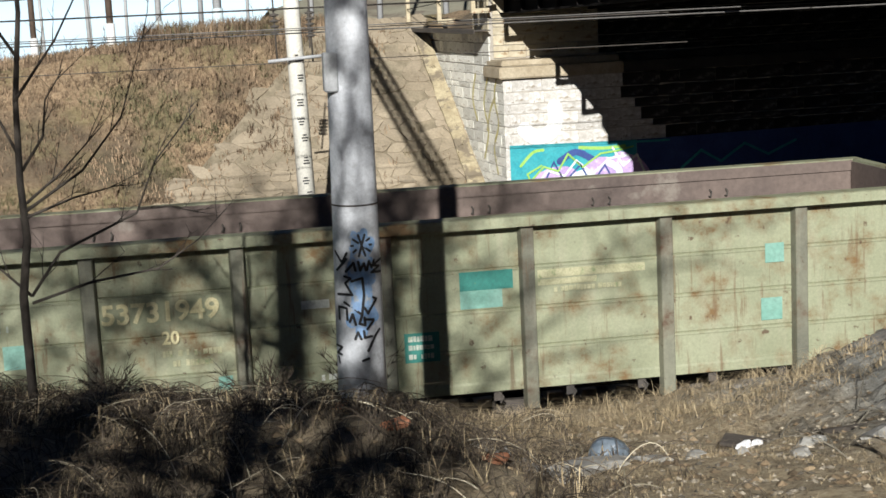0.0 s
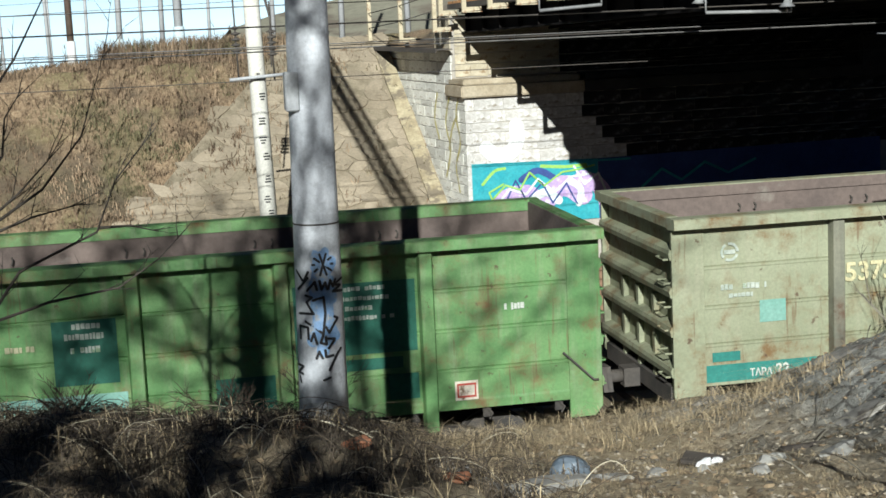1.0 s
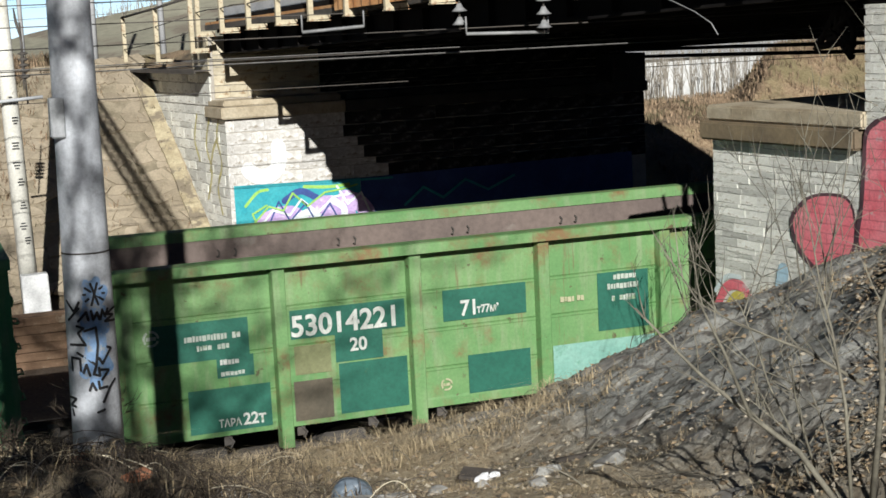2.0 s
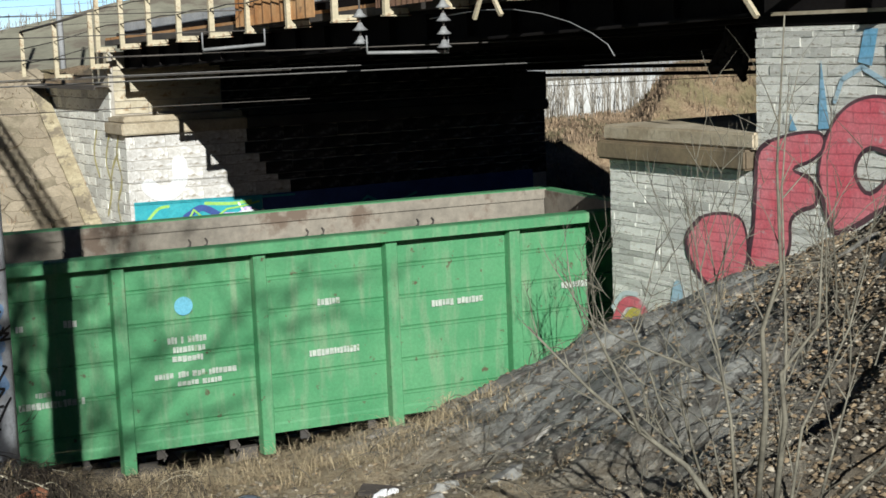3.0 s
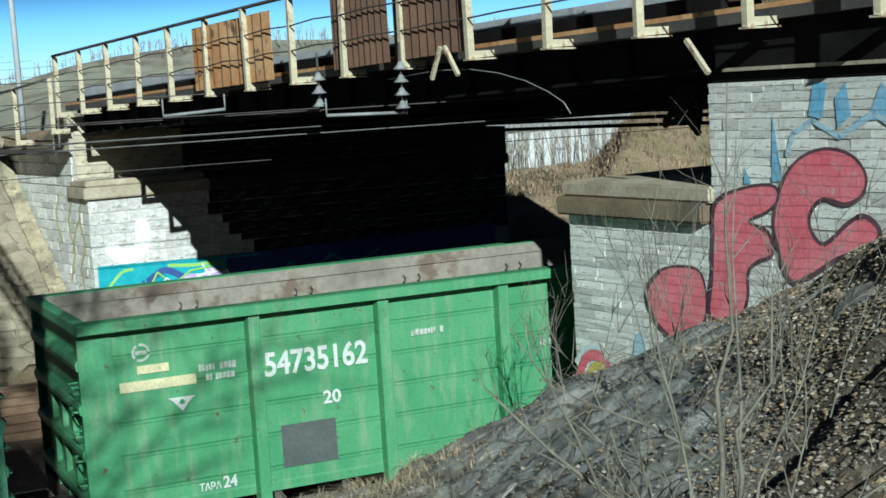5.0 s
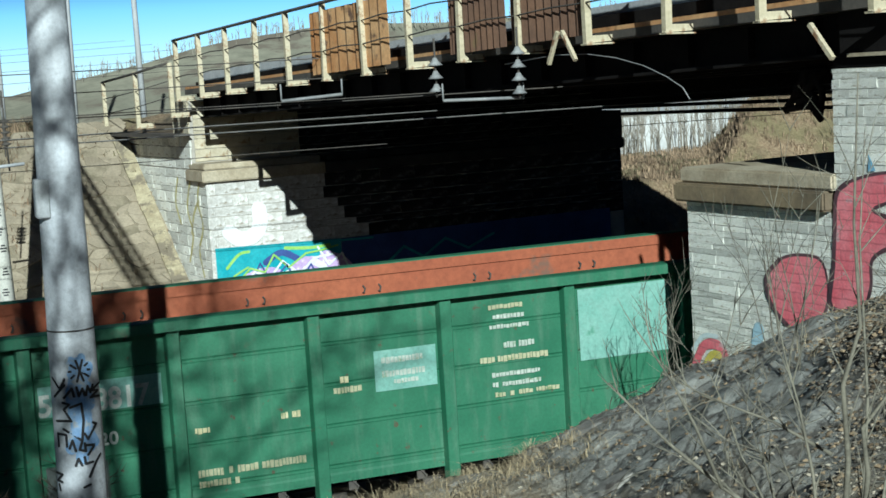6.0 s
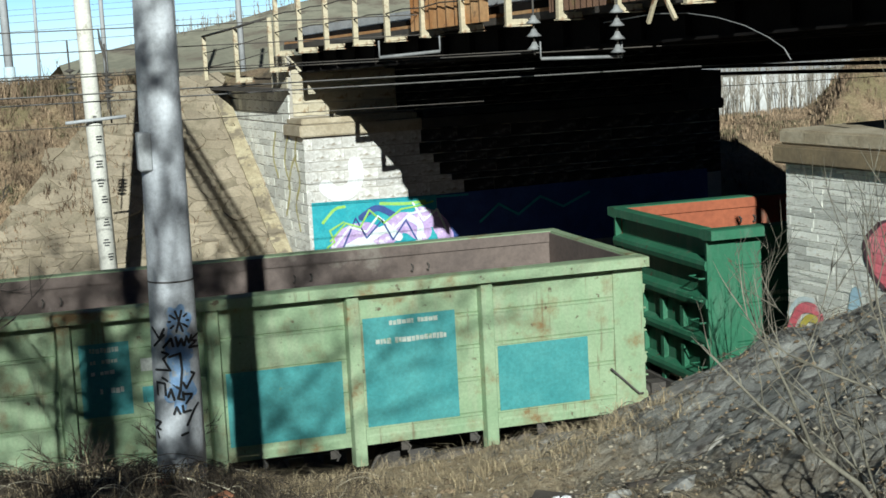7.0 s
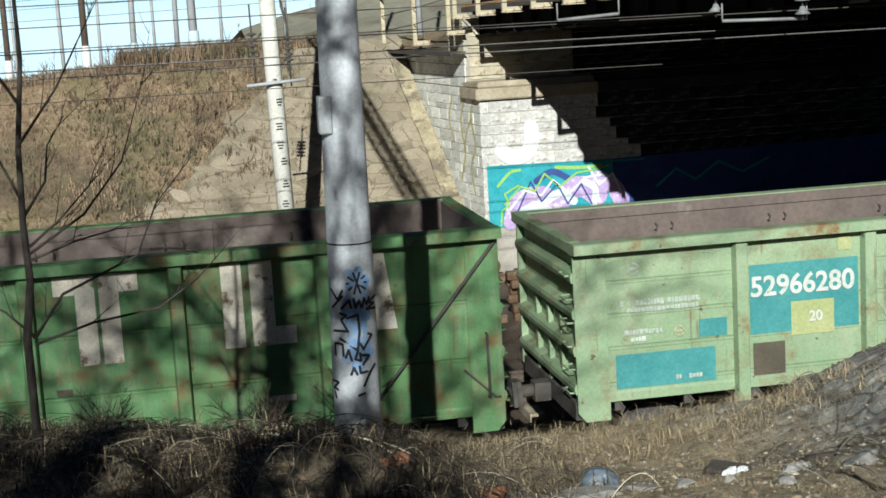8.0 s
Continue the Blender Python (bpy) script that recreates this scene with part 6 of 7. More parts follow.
for q in range(9):
    bm = bmesh.new()
    tube(bm, [(0.9, 13.9 + 0.05 * q, 6.0), (0.95, 14.0 + rs.uniform(0, 0.5), 5.75), (1.0, 14.3 + rs.uniform(-0.2, 0.5), 5.58 + rs.uniform(-0.1, 0.1)), (1.0, 14.3 + rs.uniform(-0.3, 0.5), 5.40 + rs.uniform(-0.06, 0.2))], 0.045, 6)
    part("cable", bm, M_BLACKSTEEL, bundle)
bm = bmesh.new()
tube(bm, [(-0.3, 19.4, 6.28), (-0.3, 18.03, 6.36), (-0.3, 17.2, 6.345), (-0.3, 16.51, 6.27), (-0.3, 15.9, 6.15), (-0.3, 15.42, 6.0), (-0.3, 15.1, 5.86), (-0.3, 14.97, 5.72)], 0.007, 6)
tagged(part("hanging_cable", bm, M_PORCELAIN, at=BR), "pale loose cable arching below the bridge edge", "cable")

# ---- plants ----
M_BARK = mat("dark_bark", (0.05, 0.042, 0.035), (0.09, 0.075, 0.06), 4.0, 0.9, 30, 0.4, 0.01)
M_TWIG = mat("grey_brown_twig", (0.085, 0.078, 0.058), (0.18, 0.16, 0.12), 4.0, 0.9, 30, 0.3, 0.005)
M_BRUSH = mat("dark_brush_stem", (0.05, 0.038, 0.027), (0.11, 0.085, 0.058), 3.0, 0.9, 20, 0.0, vary=0.3, island=True)
M_STRAW = mat("straw_grass", (0.34, 0.26, 0.15), (0.46, 0.37, 0.23), 2.0, 0.9, 20, 0.0, vary=0.4, island=True)
M_TURFB = mat("brown_dry_grass", (0.13, 0.088, 0.055), (0.38, 0.275, 0.175), 0.45, 0.95, 12, 0.0, spots=(0.14, 0.125, 0.065), spot_scale=0.5, spot_from=0.52, vary=0.4, island=True)
M_REED = mat("bleached_reed", (0.50, 0.44, 0.31), (0.62, 0.56, 0.42), 3.0, 0.85, 20, 0.0, vary=0.15, island=True)


def branch(bm, rs, p, d, length, r, level, levels, kids, spread=0.8, sides=5, up=0.15, rmin=0.004):
    """One limb and its twigs, wavy and tapering."""
    pts, rad = [Vector(p)], [r]
    n = 5 if level < 2 else 3
    d = Vector(d).normalized()
    for i in range(n):
        d = (d + Vector((rs.uniform(-1, 1), rs.uniform(-1, 1), rs.uniform(-0.6, 1) * up * 3)) * 0.13).normalized()
        pts.append(pts[-1] + d * length / n)
        rad.append(r * (1 - 0.8 * (i + 1) / n) if level else r * (1 - 0.7 * (i + 1) / n))
    tube(bm, pts, rad, max(3, sides - level), cap=False)
    if level >= levels:
        return
    for i in range(kids):
        t = rs.uniform(0.3, 1.0) if level else rs.uniform(0.25, 1.0)
        q = min(int(t * n), n - 1)
        base = pts[q].lerp(pts[q + 1], t * n - q)
        dirn = (pts[q + 1] - pts[q]).normalized()
        side = Vector((rs.uniform(-1, 1), rs.uniform(-1, 1), rs.uniform(-0.3, 0.7))).normalized()
        branch(bm, rs, base, dirn * (1 - spread * 0.5) + side * spread, length * rs.uniform(0.35, 0.6), max(rad[q] * 0.5, rmin), level + 1, levels, kids, spread, sides, up, rmin)


def bare_tree(x, y, h, r, seed, label, levels=3, kids=6, lean=(0.0, 0.0), z=None, spread=0.8, material=None, rmin=0.004):
    rs = random.Random(seed)
    t = tagged(empty("bare_tree", pose(x, y, (ground_height(x, y) if z is None else z) - 0.1)), label, "tree")
    bm = bmesh.new()
    pts = [Vector((lean[0] * i / 8 + 0.03 * math.sin(i * 1.3 + seed), lean[1] * i / 8, h * i / 8)) for i in range(9)]
    rad = [r * (1 - 0.82 * i / 8) for i in range(9)]
    tube(bm, pts, rad, 9)
    part("trunk", bm, material or M_BARK, t)
    bm = bmesh.new()
    for i in range(int(kids * 2.2)):
        f = rs.uniform(0.28, 0.97)
        q = min(int(f * 8), 7)
        ang = rs.uniform(0, 6.28)
        branch(bm, rs, pts[q].lerp(pts[q + 1], f * 8 - q), (math.cos(ang), math.sin(ang), 0.55), h * (1.05 - f) * rs.uniform(0.35, 0.6), min(rad[q] * 0.45, 0.05), 1, levels, kids, spread, 5, 0.15, rmin)
    part("crown", bm, material or M_BARK, t)
    return t




def sapling(x, y):
    """A slender young tree: a wavy trunk and long side branches that curve upward."""
    rs = random.Random(8)
    t = tagged(empty("bare_tree", pose(x, y, ground_height(x, y) - 0.1)), "slender dark bare sapling on the grassy bank", "tree")
    bm = bmesh.new()
    tube(bm, [(0, 0, 0), (0.0, 0, 0.95), (0.06, 0, 1.35), (0.05, 0, 1.75), (0.07, 0, 2.3), (0.14, 0.02, 2.9), (0.14, 0, 3.6), (0.2, 0, 4.6)], [0.034, 0.031, 0.028, 0.025, 0.021, 0.017, 0.012, 0.004], 9)
    part("trunk", bm, M_BARK, t)
    LIMBS = (((0, 0.95), (0.2, 1.25), (0.73, 1.5), (0.86, 1.85), (1.14, 2.2)), ((0.73, 1.5), (0.95, 1.50), (1.15, 1.44)), ((-0.02, 1.55), (0.36, 1.8), (0.63, 2.15), (0.80, 2.75)),
             ((0.0, 0.9), (0.4, 1.0), (0.86, 1.04), (1.15, 1.22), (1.35, 1.42)), ((-0.03, 1.5), (0.3, 1.62), (0.66, 1.70)), ((-0.06, 1.8), (0.1, 2.05), (0.12, 2.3), (0.24, 2.5)),
             ((0, 0.95), (-0.2, 1.15), (-0.45, 1.3)), ((-0.05, 1.9), (-0.25, 2.3), (-0.4, 2.8)), ((-0.02, 1.6), (0.2, 1.78), (0.5, 2.1)), ((-0.08, 2.3), (0.2, 2.7), (0.5, 3.3)), ((-0.06, 2.6), (-0.4, 3.1), (-0.6, 3.6)))
    for limb in LIMBS:
        bm = bmesh.new()
        way = rs.uniform(-0.35, 0.35)
        pts = [Vector((u + 0.062 * v, way * abs(u), v)) for u, v in limb]
        tube(bm, pts, [0.013 * (1 - 0.75 * i / (len(pts) - 1)) for i in range(len(pts))], 6)
        for i in range(len(pts) - 1):
            for _ in range(2):
                d = (pts[i + 1] - pts[i]).normalized() + Vector((rs.uniform(-0.8, 0.8), rs.uniform(-0.6, 0.6), rs.uniform(-0.3, 0.9)))
                branch(bm, rs, pts[i].lerp(pts[i + 1], rs.uniform(0.3, 1)), d, rs.uniform(0.15, 0.4), 0.005, 2, 3, 2, 0.7, 5, 0.2, 0.003)
        part("branch", bm, M_BARK, t)


sapling(-1.22, 10.9)
# trees behind the camera whose shade falls on the bank
for i, (x, y, h, r) in enumerate(((-3.75, -3.0, 15.0, 0.31), (-2.9, -4.8, 12.5, 0.12), (-1.75, -2.2, 5.6, 0.10), (-7.8, -3.4, 15.5, 0.12))):
    bare_tree(x, y, h, r, 20 + i, "tall bare tree behind the bank path", levels=3, kids=9, rmin=0.014 if h > 8 else 0.018)


def shrub(x, y, h, n, seed, label, material, levels=2, kids=4, r=0.016, spread=0.5, tilt=0.35):
    rs = random.Random(seed)
    s = tagged(empty("bare_shrub", pose(x, y, ground_height(x, y) - 0.05)), label, "shrub", group="bare shrubs on the bank")
    for i in range(n):
        bm = bmesh.new()
        a = rs.uniform(0, 6.28)
        t = rs.uniform(0.05, tilt)
        branch(bm, rs, (rs.uniform(-0.15, 0.15), rs.uniform(-0.15, 0.15), 0), (math.cos(a) * t, math.sin(a) * t, 1), h * rs.uniform(0.6, 1.1), r * rs.uniform(0.6, 1.2), 0, levels, kids, spread, 6, 0.25)
        part("stem", bm, material, s)
    return s


M_STEM = mat("pale_grey_stem", (0.11, 0.10, 0.075), (0.24, 0.22, 0.165), 5.0, 0.85, 40, 0.3, 0.004)


def fan_shrub(x, y):
    """A large bare shrub: long pale stems fanning up and to one side from one stool, each with thin side twigs."""
    rs = random.Random(31)
    s = tagged(empty("bare_shrub", pose(x, y, ground_height(x, y) - 0.05, 0, 0, -26.7)), "large pale multi-stemmed bare shrub on the ash mound", "shrub", group="bare shrubs on the bank")
    STEMS = (((-0.07, 0), (-0.05, 0.8), (-0.06, 1.2), (0.0, 1.5), (-0.03, 2.0), (0.0, 2.7)), ((0.0, 0), (0.06, 0.7), (0.05, 0.95), (0.21, 1.2), (0.24, 1.7)),
             ((0.07, 0), (0.17, 0.6), (0.43, 1.1), (0.55, 1.5)), ((0.2, 0), (0.36, 0.6), (0.5, 1.0)), ((-0.12, 0), (-0.4, 0.42), (-0.64, 0.6), (-0.87, 0.8), (-1.03, 0.95), (-1.2, 1.15)),
             ((-0.09, 0.75), (-0.35, 0.92), (-0.7, 1.07), (-0.93, 1.2)), ((-0.15, 0), (-0.2, 0.7), (-0.27, 1.07), (-0.32, 1.3), (-0.38, 1.75)), ((-0.65, 0.62), (-0.78, 0.95), (-0.88, 1.2), (-1.0, 1.4)),
             ((0.02, 0.1), (0.12, 1.0), (0.14, 1.8), (0.22, 2.4)), ((0.1, 0), (0.6, 0.5), (1.0, 0.75), (1.3, 0.95)))
    for n, stem in enumerate(STEMS):
        bm = bmesh.new()
        way = rs.uniform(-0.25, 0.25)
        pts = [Vector((u + rs.uniform(-0.015, 0.015), way * v + rs.uniform(-0.02, 0.02), v)) for u, v in stem]
        r = 0.018 if n in (0, 1, 4) else 0.011
        tube(bm, pts, [r * (1 - 0.8 * i / (len(pts) - 1)) for i in range(len(pts))], 7)
        for i in range(1, len(pts)):
            for _ in range(2):
                f = rs.uniform(0, 1)
                d = (pts[i] - pts[i - 1]).normalized() + Vector((rs.uniform(-0.9, 0.9), rs.uniform(-0.7, 0.7), rs.uniform(-0.1, 0.8)))
                branch(bm, rs, pts[i - 1].lerp(pts[i], f), d, rs.uniform(0.15, 0.45), 0.005, 2, 3, 2, 0.7, 6, 0.2, 0.002)
        part("stem", bm, M_STEM, s)


fan_shrub(4.41, 6.33)
shrub(5.9, 7.6, 1.5, 3, 32, "bare twiggy shrub on the ash mound", M_STEM, 2, 4, 0.008, 0.75, 0.8)
shrub(4.6, 7.3, 1.3, 4, 33, "low bare shrub leaning over the slope", M_STEM, 2, 4, 0.009, 0.75, 1.6)
shrub(6.9, 10.6, 1.6, 3, 34, "thin bare shrub before the abutment wall", M_STEM, 2, 3, 0.009)
shrub(7.9, 12.5, 1.5, 3, 35, "thin bare shrub before the abutment wall", M_TWIG, 2, 3, 0.008)
shrub(8.6, 15.9, 1.3, 5, 36, "thin bare shrub at the foot of the abutment", M_TWIG, 2, 3, 0.010)
shrub(6.6, 8.6, 1.2, 4, 37, "bare twiggy shrub on the ash mound", M_TWIG, 2, 3, 0.010)
# unseen thickets added left of the view to throw shade on the near bank
for i, (x, y, h) in enumerate(((-2.4, 4.4, 2.2), (-2.7, 5.4, 2.2), (-3.1, 4.2, 2.4), (-2.3, 2.6, 2.0))):
    shrub(x, y, h, 16, 60 + i, "dense bare thicket, unseen, added to shade the bank", M_BRUSH, 2, 7, 0.012, 0.6, 0.3)
shrub(1.35, 13.3, 0.55, 12, 38, "low dark bare shrub beside the pole", M_BRUSH, 2, 6, 0.007, 0.6, 0.8)
shrub(-0.9, 13.4, 0.42, 12, 39, "low dark bare shrub on the bank", M_BRUSH, 2, 6, 0.007, 0.6, 0.8)
shrub(0.6, 12.9, 0.42, 10, 40, "low dark bare shrub near the pole", M_BRUSH, 2, 6, 0.006, 0.6, 0.9)


def stuff(name, verts, faces, material, label, cat):
    me = bpy.data.meshes.new(name)
    me.from_pydata(verts, [], faces)
    me.materials.append(material)
    return tagged(new(name, me), label, cat, kind="stuff")


def blades(name, count, area, height, width, lean, material, label, seed, keep=None, clump=8, hf=ground_height):
    """Tufts of bent grass blades over a rectangle."""
    rs = random.Random(seed)
    verts, faces = [], []
    x0, y0, x1, y1 = area
    for _ in range(count):
        cx, cy = rs.uniform(x0, x1), rs.uniform(y0, y1)
        if keep and not keep(cx, cy, rs):
            continue
        way = rs.uniform(0, 6.28)
        for _ in range(clump):
            x, y = cx + rs.gauss(0, 0.06), cy + rs.gauss(0, 0.06)
            z = hf(x, y) - 0.02
            h = height * rs.uniform(0.4, 1.25)
            a = way + rs.gauss(0, 1.0)
            l = lean * rs.uniform(0.2, 1.6) * h
            w = width * rs.uniform(0.6, 1.3)
            px, py = -math.sin(a) * w, math.cos(a) * w
            i = len(verts)
            mx, my, mz = x + math.cos(a) * l * 0.35, y + math.sin(a) * l * 0.35, z + h * 0.62
            verts += [(x - px, y - py, z), (x + px, y + py, z), (mx + px * 0.7, my + py * 0.7, mz), (mx - px * 0.7, my - py * 0.7, mz), (x + math.cos(a) * l, y + math.sin(a) * l, z + h * (1 - 0.35 * min(lean, 1.5)))]
            faces += [(i, i + 1, i + 2, i + 3), (i + 3, i + 2, i + 4)]
    return stuff(name, verts, faces, material, label, "grass")


left_side = lambda x, y, rs: rs.random() < smooth(3.4, 1.0, x + 0.8 * noise.noise(Vector((x, y, 5)))) * (0.35 + 0.65 * smooth(-0.25, 0.2, noise.noise(Vector((x * 0.9, y * 0.9, 1)))))
blades("dry_grass", 3600, (-3.6, 6.0, 4.2, 15.2), 0.20, 0.004, 1.1, M_BRUSH, "tangled dark dry grass on the shaded bank", 1, left_side, 10)
blades("dry_grass", 1500, (-3.6, 6.0, 3.6, 15.0), 0.26, 0.0035, 1.2, M_STRAW, "straw-coloured dry grass among the brush", 2, left_side, 7)
blades("straw_turf", 5200, (1.2, 6.0, 7.0, 15.4), 0.075, 0.0016, 2.4, M_STRAW, "short straw-coloured turf in front of the track", 3, lambda x, y, rs: rs.random() < smooth(0.8, 2.6, x) * smooth(5.8, 3.9, x) * (0.25 + 0.75 * smooth(-0.2, 0.25, noise.noise(Vector((x * 1.3, y * 1.3, 2))))), 8)
blades("straw_turf", 700, (1.6, 12.6, 6.2, 15.2), 0.17, 0.0025, 2.1, M_STRAW, "matted straw grass along the edge of the cutting", 4, None, 9)
blades("sparse_grass", 450, (4.5, 4.5, 10.0, 16.5), 0.16, 0.002, 1.4, M_STRAW, "sparse dry grass on the ash mound", 5, lambda x, y, rs: noise.noise(Vector((x * 1.1, y * 1.1, 8))) > 0.08, 7)
hill = lambda x, y, rs: not (x > -2.4 + (y - 35.8) * 1.03 and x < 7.4 and y < 42.0)
blades("hill_grass", 7000, (-14, 36.2, 6.5, 46), 0.20, 0.012, 0.7, M_TURFB, "brown dry grass over the embankment", 6, hill, 6)
blades("tall_grass", 900, (-1.5, 42.8, 4.2, 46), 0.75, 0.014, 0.45, M_TURFB, "tall brown weeds along the embankment edge", 10, None, 7)
blades("hill_grass", 2500, (-16, 42, 6.5, 60), 0.32, 0.016, 0.5, M_TURFB, "taller brown grass on the embankment top", 7, None, 6)
blades("hill_grass", 3500, (14, 36.2, 34, 50), 0.28, 0.014, 0.6, M_TURFB, "brown dry grass beyond the bridge", 8, None, 6)
blades("joint_grass", 1100, (-2.2, 36.2, 7, 42), 0.24, 0.011, 0.8, M_TURFB, "dry grass tufts between the paving stones", 9, lambda x, y, rs: rs.random() < smooth(0.15, -0.2, x - 2.6 - (y - 38.5) * 0.9) + 0.25, 6, lambda x, y: ground_height(x, y) + 0.2)


def litter(name, count, area, length, r, material, label, seed, keep=None, arch=0.12):
    """Fallen bent stems lying over the ground."""
    rs = random.Random(seed)
    bm = bmesh.new()
    x0, y0, x1, y1 = area
    for _ in range(count):
        x, y = rs.uniform(x0, x1), rs.uniform(y0, y1)
        if keep and not keep(x, y, rs):
            continue
        a, l = rs.uniform(0, 6.28), length * rs.uniform(0.4, 1.3)
        z = ground_height(x, y)
        e = (x + math.cos(a) * l, y + math.sin(a) * l)
        ze = ground_height(*e)
        k = rs.uniform(0.1, 1.4)
        end, pts = rs.uniform(0, 0.9), []
        for f in (0.0, 0.15, 0.3, 0.45, 0.6, 0.72, 0.82, 0.91, 1.0):
            b = a + 0.3 * f * (1 - f) * 2
            pts.append((x + math.cos(b) * l * f, y + math.sin(b) * l * f, z + (ze - z) * f + (0.04 + arch * k) * (1 - (1 - 1.7 * f) ** 2 if f < 0.6 else 1 - (1 - end) * ((f - 0.6) / 0.4) ** 2)))
        tube(bm, pts, [r, r, r * 0.95, r * 0.9, r * 0.8, r * 0.7, r * 0.6, r * 0.5, r * 0.35], 3, cap=False)
    ob = part(name, bm, material)
    return tagged(ob, label, "brush", kind="stuff")


litter("brush_litter", 3000, (-3.2, 6.2, 3.2, 14.8), 0.5, 0.0038, M_BRUSH, "dark tangled brush stems on the bank", 1, left_side, 0.13)
litter("brush_litter", 420, (-2.8, 6.6, 3.0, 13.8), 0.55, 0.0038, M_REED, "bleached fallen reed stems on the bank", 2, left_side, 0.10)
litter("brush_litter", 170, (3.8, 5.0, 9.6, 15.6), 0.5, 0.005, M_TWIG, "fallen grey twigs on the ash mound", 3, None, 0.10)


# ---- stones and rubbish ----
def pebble_field(name, count, area, size, material, label, seed, keep=None):
    rs = random.Random(seed)
    verts, faces = [], []
    x0, y0, x1, y1 = area
    for _ in range(count):
        x, y = rs.uniform(x0, x1), rs.uniform(y0, y1)
        if keep and not keep(x, y, rs):
            continue
        s = size * rs.uniform(0.4, 1.4)
        z = ground_height(x, y) + s * 0.1
        i = len(verts)
        a = rs.uniform(0, 6.28)
        for k in range(5):
            b = a + k * 1.2566
            verts.append((x + math.cos(b) * s * rs.uniform(0.7, 1.2), y + math.sin(b) * s * rs.uniform(0.6, 1.1), z + rs.uniform(-0.2, 0.2) * s))
        verts += [(x + rs.uniform(-0.3, 0.3) * s, y + rs.uniform(-0.3, 0.3) * s, z + s * rs.uniform(0.3, 0.7)), (x, y, z - s * 0.5)]
        for k in range(5):
            faces += [(i + k, i + (k + 1) % 5, i + 5), (i + (k + 1) % 5, i + k, i + 6)]
    return stuff(name, verts, faces, material, label, "gravel")


M_PEBBLE = mat("mixed_gravel", (0.10, 0.085, 0.065), (0.38, 0.33, 0.25), 14.0, 0.9, 30, 0.0, spots=(0.42, 0.26, 0.13), spot_scale=9.0, spot_from=0.60, vary=0.75, island=True)
M_LEAF = mat("dead_leaf", (0.12, 0.085, 0.05), (0.27, 0.20, 0.12), 3.0, 0.85, 30, 0.0, vary=0.5, island=True)
M_ASHROCK = mat("grey_ash_rock", (0.24, 0.225, 0.20), (0.36, 0.34, 0.30), 1.8, 0.9, 14, 0.7, 0.02, spots=(0.11, 0.095, 0.08), spot_scale=2.2, spot_from=0.55)
heap = lambda x, y, rs: rs.random() < 0.02 + smooth(-0.7, 0.4, x - 0.7 * y + 0.9 * noise.noise(Vector((x * 0.9, y * 0.9, 4))))
pebble_field("gravel_scatter", 40000, (2.9, 3.6, 10.4, 15.5), 0.014, M_PEBBLE, "loose pale gravel on the ash mound", 1, heap)
pebble_field("gravel_scatter", 17000, (2.9, 3.6, 10.4, 15.0), 0.026, M_PEBBLE, "larger mixed stones on the ash mound", 6, heap)
pebble_field("leaf_litter", 26000, (2.9, 3.6, 10.2, 15.0), 0.026, M_LEAF, "dead brown leaves heaped among the stones", 7, heap)
pebble_field("gravel_scatter", 1500, (2.0, 7.0, 6.0, 14.5), 0.025, M_PEBBLE, "small stones in the straw turf", 2)
pebble_field("leaf_litter", 1600, (3.8, 4.0, 10.2, 15.5), 0.024, M_LEAF, "dead brown leaves over the mound", 3)
pebble_field("leaf_litter", 900, (-2.5, 6.5, 4.0, 14.0), 0.04, M_LEAF, "dead brown leaves among the brush", 4)


def rock(x, y, sx, sy, sz, seed, material, label, rot=0.0, sink=0.3, name="rock", cat="rock", smooth_face=False):
    bm = bmesh.new()
    bmesh.ops.create_icosphere(bm, subdivisions=3 if smooth_face else 2, radius=1.0)
    for v in bm.verts:
        n = (0.12 if smooth_face else 0.45) * noise.noise(v.co * 1.3 + Vector((seed, 0, 0))) + (0.08 if smooth_face else 0.22) * noise.noise(v.co * 3.7 + Vector((seed, 4, 0)))
        v.co *= 1 + n
        v.co = Vector((v.co.x * sx, v.co.y * sy, v.co.z * sz))
    for f in bm.faces:
        f.smooth = smooth_face
    e = 0.35
    slope_n = Vector((ground_height(x - e, y) - ground_height(x + e, y), ground_height(x, y - e) - ground_height(x, y + e), 2 * e)).normalized()
    lie = slope_n.to_track_quat("Z", "Y").to_matrix().to_4x4()
    ob = part(name, bm, material, at=Matrix.Translation((x, y, ground_height(x, y) + sz * (0.5 - sink))) @ lie @ pose(0, 0, 0, 0, 0, rot))
    return tagged(ob, label, cat, group="rocks on the bank" if cat == "rock" else "")


rs = random.Random(77)
for i in range(16):
    x, y = rs.uniform(4.6, 9.0), rs.uniform(7.5, 15.8)
    s = rs.uniform(0.12, 0.30)
    rock(x, y, s * rs.uniform(1.0, 1.7), s * rs.uniform(0.7, 1.2), s * rs.uniform(0.16, 0.32), i, M_ASHROCK, "low slab of grey ashy rock half sunk in the mound", rs.uniform(0, 180), 0.75)
M_PALEROCK = mat("pale_grey_stone", (0.27, 0.26, 0.235), (0.40, 0.39, 0.355), 3.0, 0.9, 18, 0.6, 0.015, spots=(0.25, 0.22, 0.18), spot_scale=4.0, spot_from=0.6)
